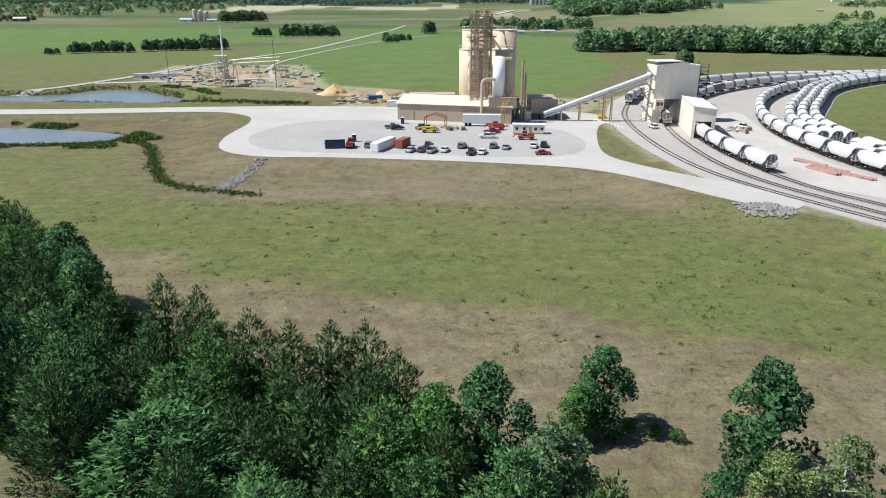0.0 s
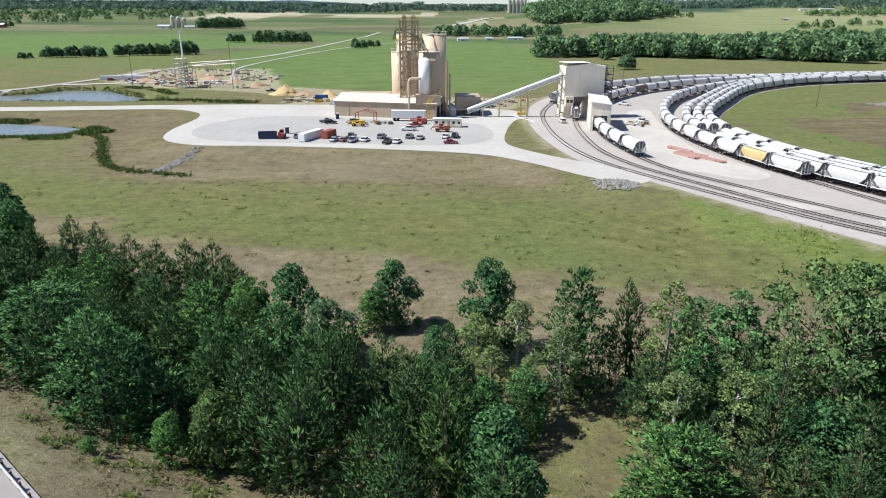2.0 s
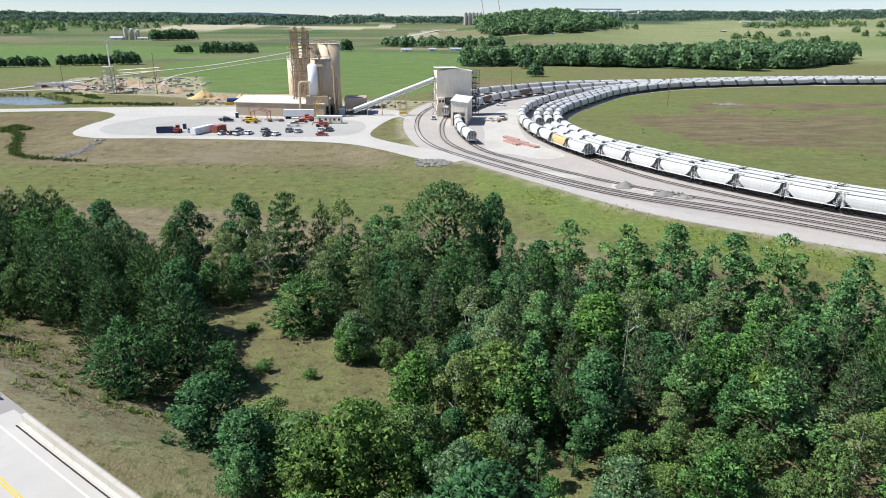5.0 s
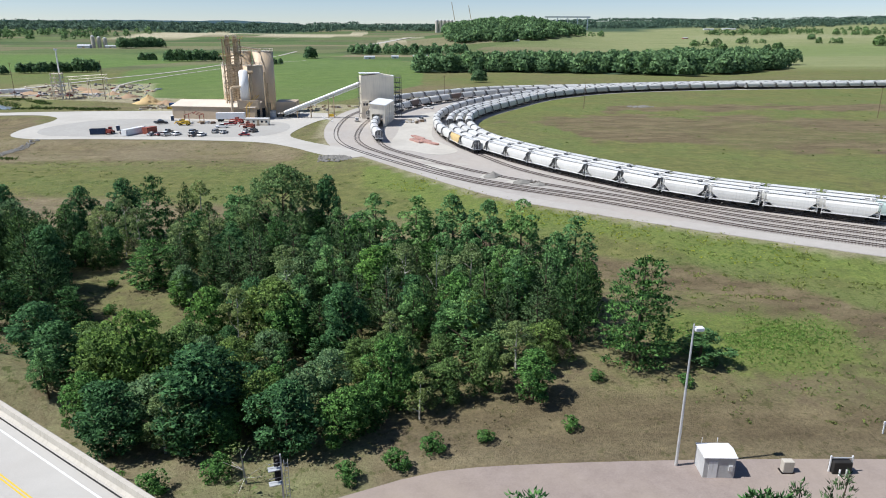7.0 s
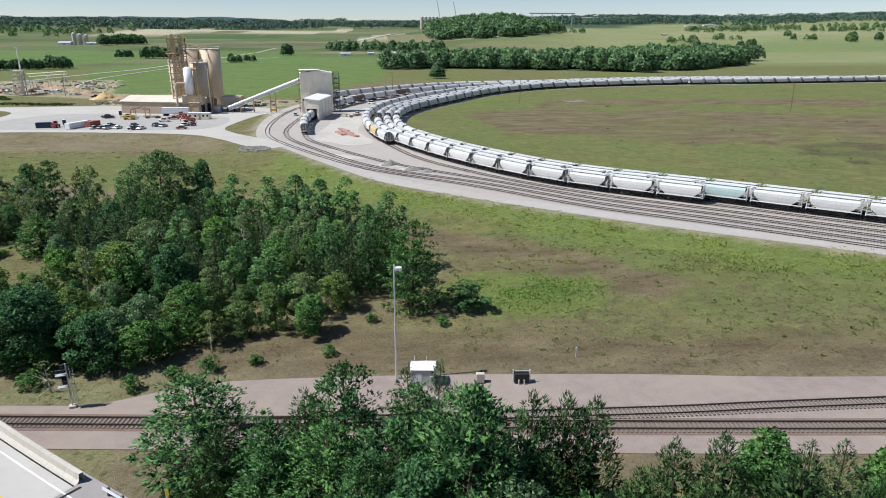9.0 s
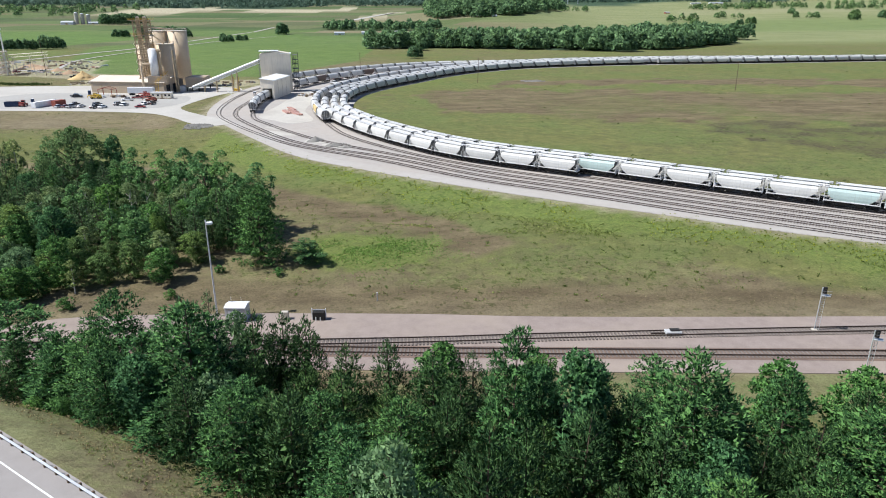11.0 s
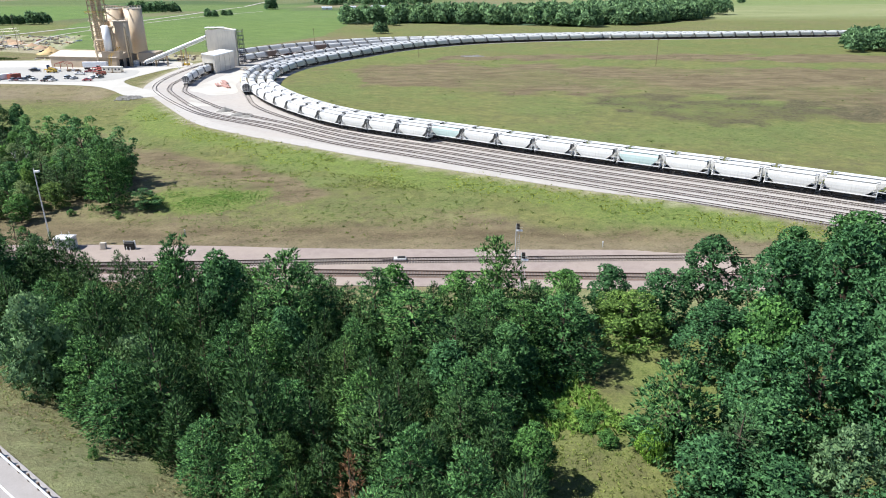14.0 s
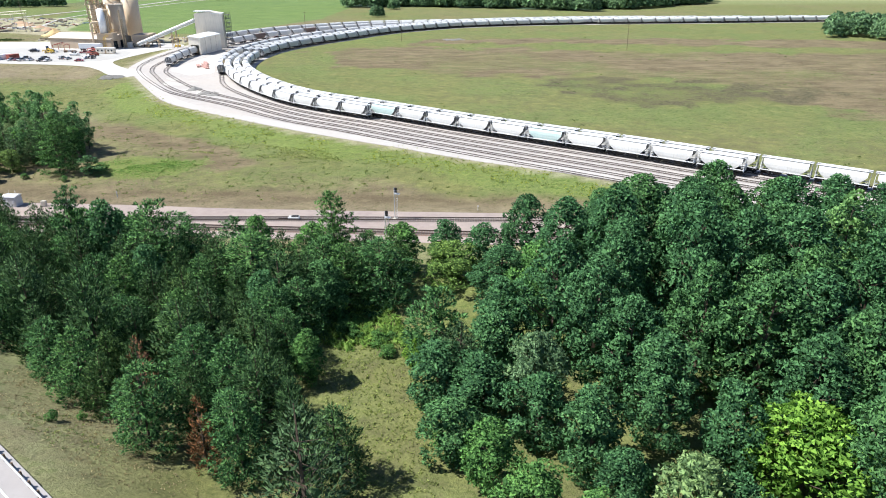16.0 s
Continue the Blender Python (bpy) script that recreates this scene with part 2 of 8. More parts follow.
M_TIE = plain("creosoted_timber", (0.2, 0.175, 0.155), 0.9, 0, 12, 0.3, 0.1)
M_TIEPALE = plain("dusty_sleeper_timber", (0.26, 0.23, 0.205), 0.9, 0, 12, 0.3, 0.1)
M_HOPPER = plain("hopper_paint", (0.67, 0.66, 0.62), 0.5, 0, 2.5, 0.08, 0.35, 0.3, (0.32, 0.3, 0.27))
M_HOPPERTOP = plain("roof_paint", (0.72, 0.715, 0.69), 0.5, 0, 2.5, 0.1, 0.35, 0.15)
M_HOPG = plain("pale_green_hopper_paint", (0.47, 0.58, 0.54), 0.5, 0, 2.5, 0.08, 0.35, 0.2, (0.32, 0.3, 0.27))
M_HOPD = plain("brown_hopper_paint", (0.16, 0.11, 0.085), 0.6, 0, 2.5, 0.15, 0.3, 0.2, (0.09, 0.07, 0.06))
# painted-in shade of the car ends; also plain dark grey steelwork
M_ENDSHEET = plain("end_shade_and_grey_steel", (0.2, 0.2, 0.195), 0.7, 0, 4, 0.25, 0.2)
M_HOPY = plain("yellow_hopper_paint", (0.6, 0.44, 0.2), 0.55, 0, 2.5, 0.12, 0.3, 0, (0.3, 0.22, 0.12))
M_DARK = plain("dark_running_gear", (0.03, 0.028, 0.026), 0.7, 0.2, 8, 0.3)
M_GREYFRAME = plain("frame_paint", (0.5, 0.5, 0.49), 0.55, 0, 5, 0.15)
M_TAN = siding("tan_cladding", (0.47, 0.37, 0.26))
M_BUFF = siding("buff_cladding", (0.82, 0.74, 0.6))
M_BUFFROOF = plain("buff_roof_sheet", (0.66, 0.58, 0.47), 0.5, 0, 1.2, 0.1, 0.3)
M_SILO = plain("silo_paint", (0.62, 0.49, 0.335), 0.55, 0, 0.8, 0.07, 0.3, 0, (0.52, 0.42, 0.3))
M_STEEL = plain("painted_steelwork", (0.4, 0.31, 0.2), 0.6, 0.1, 5, 0.2)
M_DARKSTEEL = plain("dark_steelwork", (0.1, 0.095, 0.09), 0.6, 0.2, 5, 0.25)
M_GALV = plain("galvanised_steel", (0.6, 0.61, 0.61), 0.45, 0.4, 5, 0.15)
M_WHITE = plain("white_paint", (0.78, 0.78, 0.77), 0.45, 0, 2, 0.06, 0.4, 0, (0.5, 0.48, 0.44))
M_RED = plain("red_paint", (0.32, 0.045, 0.03), 0.5, 0, 3, 0.2, 0.4)
M_PALERED = plain("faded_red_steel", (0.5, 0.3, 0.25), 0.7, 0, 2, 0.4, 0.2, 0.3)
M_RUST = plain("rust_red_paint", (0.3, 0.09, 0.06), 0.65, 0, 3, 0.25)
M_YEL = plain("yellow_paint", (0.62, 0.4, 0.04), 0.5, 0, 3, 0.15)
M_BLUE = plain("blue_paint", (0.06, 0.14, 0.34), 0.5, 0, 3, 0.15)
M_NAVY = plain("navy_paint", (0.03, 0.05, 0.1), 0.5, 0, 3, 0.2)
M_GLASS = plain("dark_glazing", (0.02, 0.025, 0.03), 0.08, 0, 3, 0.1, 0.6)
M_RUBBER = plain("tyre_rubber", (0.02, 0.02, 0.02), 0.85, 0, 8, 0.2)
M_WOODPOLE = plain("pole_timber", (0.16, 0.11, 0.075), 0.9, 0, 8, 0.25)
M_BARK = plain("bark", (0.1, 0.075, 0.055), 0.95, 0, 6, 0.35, 0.1)
M_BIRCH = plain("pale_bark", (0.42, 0.4, 0.36), 0.9, 0, 6, 0.25, 0.1)
M_CONC = plain("concrete", (0.5, 0.46, 0.39), 0.85, 0, 2, 0.12, 0.2, 0, (0.3, 0.26, 0.2))
M_ROCK = plain("pale_riprap", (0.26, 0.248, 0.222), 0.9, 0, 2, 0.25, 0.2, 0.3)
M_SAND = plain("piled_sand", (0.55, 0.4, 0.2), 0.95, 0, 1, 0.12, 0.1)
M_DIRT = plain("piled_dirt", (0.4, 0.28, 0.18), 0.95, 0, 1, 0.15, 0.1)
# blue cast of distance haze painted into the base colour
M_RIDGE = plain("hazy_ridge", (0.08, 0.13, 0.15), 1.0, 0, 0.02, 0.15, 0.0)
M_WATER = mat("pond_water", lambda nt, b: (set_color(nt, b, ramp(nt, noise_tex(nt, world_pos(nt), 0.06, 3), [(0.3, (0.15, 0.17, 0.155)), (0.7, (0.21, 0.225, 0.2))])), bump(nt, b, noise_tex(nt, world_pos(nt), 1.5, 3), 0.3, 0.03)), 0.22, 0, 0.35)


def mixed_build(nt, b):
    g = nt.nodes.new("ShaderNodeNewGeometry")
    c = ramp(nt, g.outputs["Random Per Island"], [(0.0, (0.2, 0.14, 0.09)), (0.3, (0.5, 0.4, 0.27)), (0.5, (0.34, 0.33, 0.31)), (0.7, (0.6, 0.53, 0.4)), (0.85, (0.62, 0.61, 0.58)), (1.0, (0.3, 0.12, 0.08))])
    set_color(nt, b, mix(nt, 0.5, c, ramp(nt, noise_tex(nt, obj_coord(nt), 1.5, 4), [(0.3, (0.6, 0.6, 0.6)), (0.7, (1.1, 1.1, 1.1))]), "MULTIPLY"))


M_MIXED = mat("timber_and_steel_mix", mixed_build, 0.8, 0, 0.2)
M_ASPHALT = gravel("highway_asphalt", (0.27, 0.248, 0.23), (0.35, 0.325, 0.305), (0.28, 0.26, 0.24), 9)
M_DECK = gravel("bridge_deck_concrete", (0.44, 0.42, 0.38), (0.52, 0.5, 0.455), (0.42, 0.39, 0.345), 9)
M_PAINTW = plain("road_line_white", (0.75, 0.75, 0.73), 0.7, 0, 6, 0.1)
M_PAINTY = plain("road_line_yellow", (0.65, 0.45, 0.06), 0.7, 0, 6, 0.1)
F_RED_PINE = foliage("red_pine_needles", (0.026, 0.062, 0.022), (0.079, 0.141, 0.048), 0.1)
F_WHITE_PINE = foliage("white_pine_needles", (0.032, 0.084, 0.030), (0.111, 0.220, 0.073), 0.14)
F_BROAD = foliage("broad_leaves", (0.058, 0.133, 0.037), (0.142, 0.273, 0.074), 0.25)
F_BLUEGREEN = foliage("oak_leaves", (0.041, 0.100, 0.041), (0.103, 0.214, 0.084), 0.25)
F_YELLOW = foliage("yellowing_leaves", (0.105, 0.175, 0.045), (0.235, 0.335, 0.085), 0.35)
F_PALE = foliage("pale_birch_leaves", (0.13, 0.18, 0.07), (0.27, 0.335, 0.15), 0.4)
F_BRIGHT = foliage("bright_leaves", (0.099, 0.198, 0.030), (0.248, 0.410, 0.067), 0.35)
# far leaves, lighter and bluer than near ones to paint in some haze
F_FAR = foliage("hazed_woodland_leaves", (0.085, 0.148, 0.072), (0.199, 0.302, 0.144), 0.3, 0.08)
# skyline leaves, paled and blued: the haze is in the colour
F_HAZY = foliage("hazy_wood_leaves", (0.085, 0.13, 0.1), (0.14, 0.2, 0.15), 0.25, 0.02)
F_FIR = foliage("fir_needles", (0.046, 0.081, 0.035), (0.107, 0.167, 0.072), 0.1)
F_ASPEN = foliage("aspen_leaves", (0.078, 0.164, 0.060), (0.187, 0.325, 0.124), 0.28)
F_WEED = foliage("tall_weeds", (0.125, 0.225, 0.05), (0.25, 0.37, 0.1), 0.5)
F_REED = foliage("reeds", (0.03, 0.055, 0.012), (0.09, 0.13, 0.03), 0.2)
F_GRASS = foliage("meadow_weeds", (0.18, 0.22, 0.07), (0.3, 0.33, 0.115), 0.5)
F_GOLD = foliage("goldenrod", (0.21, 0.27, 0.045), (0.44, 0.42, 0.06), 0.5)
F_DRYGRASS = foliage("dry_grass", (0.2, 0.155, 0.085), (0.34, 0.275, 0.16), 0.35)
F_BUSH = foliage("weed_bush_leaves", (0.12, 0.155, 0.05), (0.22, 0.265, 0.085), 0.45)
F_WILLOW = foliage("willow_leaves", (0.1, 0.165, 0.06), (0.215, 0.31, 0.12), 0.25)
F_OLIVE = foliage("olive_leaves", (0.085, 0.14, 0.045), (0.19, 0.28, 0.095), 0.3)
F_SILVER = foliage("silvery_leaves", (0.102, 0.171, 0.083), (0.230, 0.332, 0.161), 0.35)
F_DEAD = foliage("dead_needles", (0.12, 0.058, 0.03), (0.2, 0.1, 0.052), 0.15)

# ---- mesh helpers ----


def part(name, bm, material, parent=None, label="", at=None):
    me = bpy.data.meshes.new(name)
    bm.to_mesh(me)
    bm.free()
    me.materials.append(material)
    ob = new(name, me)
    if at is not None:
        ob.matrix_basis = at
    if parent is not None:
        ob.parent = parent
    if label:
        ob["label"] = label
    return ob


def shared(name, mesh, parent, at):
    ob = new(name, mesh)
    ob.parent, ob.matrix_basis = parent, at
    return ob


def thing(name, label, category, at=None, group="", kind=""):
    e = new(name)
    if at is not None:
        e.matrix_basis = at
    return tagged(e, label, category, group, kind)


def box(bm, x0, x1, y0, y1, z0, z1, m=None):
    v = [bm.verts.new((x, y, z)) for z in (z0, z1) for y in (y0, y1) for x in (x0, x1)]
    for f in ((0, 2, 3, 1), (4, 5, 7, 6), (0, 1, 5, 4), (2, 6, 7, 3), (0, 4, 6, 2), (1, 3, 7, 5)):
        bm.faces.new([v[i] for i in f])
    if m is not None:
        for q in v:
            q.co = m @ q.co
    return v


def bev(bm, w=0.05, seg=1):
    bmesh.ops.bevel(bm, geom=list(bm.edges), offset=w, segments=seg, affect="EDGES", clamp_overlap=True)
    return bm


def box_bm(x0, x1, y0, y1, z0, z1, w=0.0):
    bm = bmesh.new()
    box(bm, x0, x1, y0, y1, z0, z1)
    return bev(bm, w) if w else bm


def tube(bm, a, b, r, seg=8, r2=None):
    a, b = Vector(a), Vector(b)
    d = b - a
    m = Matrix.Translation((a + b) / 2) @ d.to_track_quat("Z", "Y").to_matrix().to_4x4()
    bmesh.ops.create_cone(bm, cap_ends=True, segments=seg, radius1=r, radius2=r if r2 is None else r2, depth=d.length, matrix=m)
    return bm


def prism(bm, outline, z0, z1):
    """An outline in plan, raised from z0 to z1 (numbers, or one for each point)."""
    n = len(outline)
    lo = [bm.verts.new((p[0], p[1], z0)) for p in outline]
    hi = [bm.verts.new((p[0], p[1], z1[i] if isinstance(z1, (list, tuple)) else z1)) for i, p in enumerate(outline)]
    for i in range(n):
        j = (i + 1) % n
        bm.faces.new((lo[i], lo[j], hi[j], hi[i]))
    bm.faces.new(hi)
    bm.faces.new(lo[::-1])
    bmesh.ops.recalc_face_normals(bm, faces=bm.faces)
    return bm


def from_arrays(name, verts, faces, material, parent=None, smooth=False, normals=None):
    """One mesh from arrays: verts (n, 3), faces (m, 3 or 4)."""
    me = bpy.data.meshes.new(name)
    verts, faces = np.asarray(verts, np.float32), np.asarray(faces, np.int32)
    k = faces.shape[1]
    me.vertices.add(len(verts))
    me.vertices.foreach_set("co", verts.ravel())
    me.loops.add(faces.size)
    me.loops.foreach_set("vertex_index", faces.ravel())
    me.polygons.add(len(faces))
    me.polygons.foreach_set("loop_start", np.arange(0, faces.size, k, dtype=np.int32))
    me.polygons.foreach_set("loop_total", np.full(len(faces), k, np.int32))
    me.polygons.foreach_set("use_smooth", np.full(len(faces), smooth, bool))
    me.update(calc_edges=True)
    if normals is not None:
        me.normals_split_custom_set_from_vertices(normals.tolist())
    me.materials.append(material)
    ob = new(name, me)
    if parent is not None:
        ob.parent = parent
    return ob


def spline(pts, step=2.0, closed=False):
    """A smooth line through the points, resampled at even steps."""
    p = np.array(pts, float)
    n = len(p)
    out = []
    for i in range(n if closed else n - 1):
        q = [p[(i + k) % n] if closed else p[min(max(i + k, 0), n - 1)] for k in (-1, 0, 1, 2)]
        for s in np.linspace(0, 1, 24, endpoint=False):
            out.append(0.5 * (2 * q[1] + (q[2] - q[0]) * s + (2 * q[0] - 5 * q[1] + 4 * q[2] - q[3]) * s * s + (3 * q[1] - q[0] - 3 * q[2] + q[3]) * s ** 3))
    out.append(p[0] if closed else p[-1])
    out = np.array(out)
    for _ in range(2):
        d = np.r_[0, np.cumsum(np.hypot(*np.diff(out[:, :2], axis=0).T))]
        s = np.linspace(0, d[-1], max(4, int(d[-1] / step)))
        out = np.stack([np.interp(s, d, out[:, k]) for k in range(out.shape[1])], 1)
    return out[:-1] if closed else out


def smooth_line(p, passes):
    p = p.copy()
    for _ in range(passes):
        p[1:-1] = 0.25 * p[:-2] + 0.5 * p[1:-1] + 0.25 * p[2:]
    return p


def side(p):
    """Unit normals to the left of a line in plan."""
    t = np.gradient(p[:, :2], axis=0)
    t /= np.linalg.norm(t, axis=1)[:, None]
    return np.stack([-t[:, 1], t[:, 0]], 1)


def shifted(p, d):
    q = p.copy()
    q[:, :2] += side(p) * (d if np.isscalar(d) else np.asarray(d)[:, None])
    return q


def strip(bm, p, profile):
    """Sweeps a profile of (offset to the left, height) along a line with a height in its third column."""
    nrm = side(p)
    rows = [[bm.verts.new((*(q[:2] + n * o), q[2] + h)) for o, h in profile] for q, n in zip(p, nrm)]
    for a, b in zip(rows, rows[1:]):
        for i in range(len(profile) - 1):
            bm.faces.new((a[i + 1], a[i], b[i], b[i + 1]))
    return bm


def with_z(p, z):
    return np.column_stack([p[:, :2], np.full(len(p), z) if np.isscalar(z) else z])


def inside(x, y, poly):
    """Which of the points lie in the outline."""
    poly = np.asarray(poly)
    r = np.zeros(np.shape(x), bool)
    for (x0, y0), (x1, y1) in zip(poly, np.roll(poly, -1, 0)):
        if y0 != y1:
            r ^= ((y0 > y) != (y1 > y)) & (x < (x1 - x0) * (y - y0) / (y1 - y0) + x0)
    return r


def away(x, y, line):
    """Distance from points to a polyline."""
    best = np.full(np.shape(x), 1e9)
    for (x0, y0), (x1, y1) in zip(line[:-1], line[1:]):
        dx, dy = x1 - x0, y1 - y0
        s = np.clip(((x - x0) * dx + (y - y0) * dy) / (dx * dx + dy * dy + 1e-9), 0, 1)
        best = np.minimum(best, np.hypot(x - x0 - s * dx, y - y0 - s * dy))
    return best


def sheet(name, outline, z, material, label, category, skirt=0.6):
    """A flat sheet of ground cover with edges that go into the soil."""
    bm = bmesh.new()
    prism(bm, outline, z - skirt, z)
    bmesh.ops.triangulate(bm, faces=[f for f in bm.faces if len(f.verts) > 4])
    return tagged(part(name, bm, material), label, category, kind="structure")


def lattice_noise(x, y, scale, seed):
    """Smooth value noise in plan, 0 to 1."""
    rng = np.random.RandomState(seed)
    g = rng.rand(64, 64)
    u, v = x / scale, y / scale
    i, j = np.floor(u).astype(int), np.floor(v).astype(int)
    f, h = u - i, v - j
    f, h = f * f * (3 - 2 * f), h * h * (3 - 2 * h)
    a, b = g[i % 64, j % 64], g[(i + 1) % 64, j % 64]
    c, d = g[i % 64, (j + 1) % 64], g[(i + 1) % 64, (j + 1) % 64]
    return (a * (1 - f) + b * f) * (1 - h) + (c * (1 - f) + d * f) * h


def step01(x, a, b):
    s = np.clip((x - a) / (b - a), 0, 1)
    return s * s * (3 - 2 * s)

# ---- plan: lines of the place ----
YARD_Z, PAD_Z, RAIL_Z = 2.45, 2.5, 2.5
S1 = smooth_line(spline([(470, -160), (380, -90), (300, -29), (272, -7.5), (251.5, 7.1), (224.5, 27), (198.8, 47.5), (172, 68), (156.8, 87), (141.3, 113), (129, 142), (124, 163), (122.6, 186), (124.3, 209), (129.3, 230), (141.5, 256), (161.5, 288), (184, 323), (212, 352), (256, 380), (343, 401), (452, 408), (570, 419), (760, 436)], 2.0), 25)
LOOP = {
    "s1": S1,
    "s2": shifted(S1, 4.2),
    "s3": shifted(S1, 8.4),
}


def joined(pts, offset):
    """A yard lead that runs in from the southern ladder, goes through the points, and ends alongside the northern strings."""
    a = shifted(S1, offset[0])
    b = shifted(S1, offset[1])
    a = a[S1[:, 1] < 92]
    b = b[S1[:, 0] > 250]
    b = b[(b[:, 1] > 300)]
    return smooth_line(spline([*a[::14], *pts, *b[::14]], 2.0), 12)


LOOP["s4"] = joined([(128.5, 106), (118.3, 137), (112.8, 158), (109.3, 185), (110.2, 214), (115.5, 240), (126, 268), (142, 298), (168, 332), (205, 362)], (13.2, 13.2))
LOOP["load"] = joined([(122.5, 95), (111, 110), (100, 127.5), (93, 140), (87.8, 149), (83.8, 166), (81.8, 190), (82.8, 213), (87.5, 243), (97, 273), (113, 303), (140, 336), (180, 367)], (17.6, 17.6))
LOOP["load_two"] = joined([(118, 89), (107.8, 101), (99.5, 114), (91.7, 129), (83.5, 145), (78.5, 157), (74.8, 176.5), (75.5, 205), (78.6, 232), (84, 255), (95, 285), (112, 312), (138, 342), (176, 371)], (22.0, 19.9))
LOOP["bypass"] = joined([(111, 91), (97, 111), (85, 131), (74.5, 151), (69.8, 163), (66.5, 180), (65.3, 206), (67.2, 240), (72.5, 268), (85, 303), (103, 330), (135, 360), (175, 385)], (26.4, 22.0))

YARD_EDGE = spline([(480, -192), (330, -84), (262, -33), (227, -12.5), (205, 2.5), (178, 20.5), (154, 38.5), (132, 56.5), (113, 75), (95, 105), (77, 138), (69, 150), (63, 172), (60, 205), (61, 240), (66, 272), (78, 306), (97, 336), (130, 368), (172, 396), (240, 420), (340, 436), (452, 442), (570, 452), (760, 470)], 4.0)
INNER_EDGE = shifted(S1, -4.2)
PLATEAU = [(-900, 256), (-250, 259), (-105, 261), (-82, 257), (-76, 240), (-76, 225), (-70, 200), (-56, 186), (-30, 184), (5, 178.5), (38, 169.5), (55, 154), (64, 139), (74, 129), (95, 103), (113, 72), (132, 54.5), (154, 36.5), (178, 18.5), (205, 0.5), (227, -14.5), (262, -35), (330, -86), (480, -195), (900, -480), (6000, -480), (6000, 6000), (-900, 6000)]
ROAD_EDGE = spline([(-150, 148), (-75, 76), (-30, 34.5), (-7.5, 14.2), (25.7, -14.6), (45.9, -31.7), (65, -47.6), (84.9, -64), (109.4, -83), (123.5, -94), (141, -108.6), (158.1, -123), (178.6, -140.5), (230, -184), (330, -268)], 3.0)
ROAD_Z = 8.2
MAIN_A = spline([(-200, -10), (0, -33.4), (70.8, -41.7), (100, -45.2), (130, -48.8), (158, -51.9), (190, -55.2), (230, -59.4), (340, -71), (520, -90)], 3.0)
MAIN_B = spline([(84, -43.3), (104, -45.2), (120, -46.1), (131, -46.6), (148, -47.4), (162, -47.7), (191, -48.8), (231, -50.8), (260, -52.3), (520, -66)], 3.0)
POND_N = spline([(-230, 316), (-190, 307), (-147, 304), (-115, 305), (-112, 314), (-140, 340), (-160, 360), (-183, 360), (-195, 340), (-235, 335)], 3, True)
POND_S = spline([(-230, 222), (-150, 216), (-122, 217), (-109, 224), (-113, 232), (-132, 239), (-165, 246), (-235, 246)], 3, True)


def ground_z(x, y):
    """Height of the soil."""
    x, y = np.asarray(x, float), np.asarray(y, float)
    d = away(x, y, PLATEAU)
    d = np.where(inside(x, y, PLATEAU), d, -d)
    main = away(x, y, [tuple(p) for p in MAIN_A[::8]])
    low = 0.15 + 0.5 * lattice_noise(x, y, 34, 3) + 0.7 * step01(y, 20, -10) * step01(main, 14, 40) * (x > 90)
    low = low * step01(main, 9, 22)
    reach = np.where(x > 78, 26.0, 13.0)
    z = low + (2.4 - low) * step01(d, -reach, -0.5)
    # roadside bank, open where the bridge spans the tracks
    line = [tuple(p) for p in ROAD_EDGE[::6]]
    r = away(x, y, line)
    right = inside(x, y, [*line, (6000, -268), (6000, 6000), (-150, 6000)])
    r = np.where(right, r, -r)
    bank = 8.0 - np.clip(r - 1.5, 0, None) / 1.9
    bank = np.where(r < -11, 8.0 - (-11 - r) / 2.0, bank)
    bank = bank - 9.0 * step01(main, 24, 12)
    z = np.maximum(z, np.where(bank > 0, bank, -9))
    # ponds
    for p in (POND_N, POND_S):
        q = away(x, y, [tuple(v) for v in p[::3]] + [tuple(p[0])])
        q = np.where(inside(x, y, p[::3]), q, -q)
        z = z - (z + 1.0) * step01(q, -5, 2.5)
    # rolling land far off
    far = np.clip(y - 1150, 0, 2550) * 0.03
    roll = (lattice_noise(x + 900, y, 420, 5) - 0.35) * 22 * step01(y, 1300, 2400) + (lattice_noise(x + 300, y, 900, 8) - 0.3) * 20 * step01(y, 2400, 3600)
    east = np.clip(x - 700, 0, 2500) * 0.018 * step01(y, 500, 1500)
    knoll = 40 * np.exp(-(((x - 430) / 200) ** 2 + ((y - 1660) / 190) ** 2))
    return z + far + np.maximum(roll, -6) + east + knoll


# ---- the ground: one sheet to the horizon ----


def axis(lo, hi, fine, ends):
    mid = np.arange(lo, hi + 0.1, fine)
    grow = fine * 1.12 ** np.arange(1, 80)
    up, dn = hi + np.cumsum(grow), lo - np.cumsum(grow)
    return np.r_[dn[dn > ends[0]][::-1], mid, up[up < ends[1]]]


gx, gy = axis(-240, 420, 3.4, (-3600, 3900)), axis(-260, 440, 3.4, (-900, 4300))
GX, GY = np.meshgrid(gx, gy)
GZ = ground_z(GX, GY)
nx, ny = len(gx), len(gy)
idx = np.arange(nx * ny).reshape(ny, nx)
ground = from_arrays("ground", np.stack([GX.ravel(), GY.ravel(), GZ.ravel()], 1), np.stack([idx[:-1, :-1].ravel(), idx[:-1, 1:].ravel(), idx[1:, 1:].ravel(), idx[1:, :-1].ravel()], 1), M_GROUND, smooth=True)
tagged(ground, "dry late-summer meadow and farm land, brown and green", "ground", kind="structure")

X, Y = GX.ravel(), GY.ravel()
edge = away(X, Y, [tuple(p) for p in YARD_EDGE[::3]])
n1, n2 = lattice_noise(X, Y, 17, 11), lattice_noise(X, Y, 60, 12)
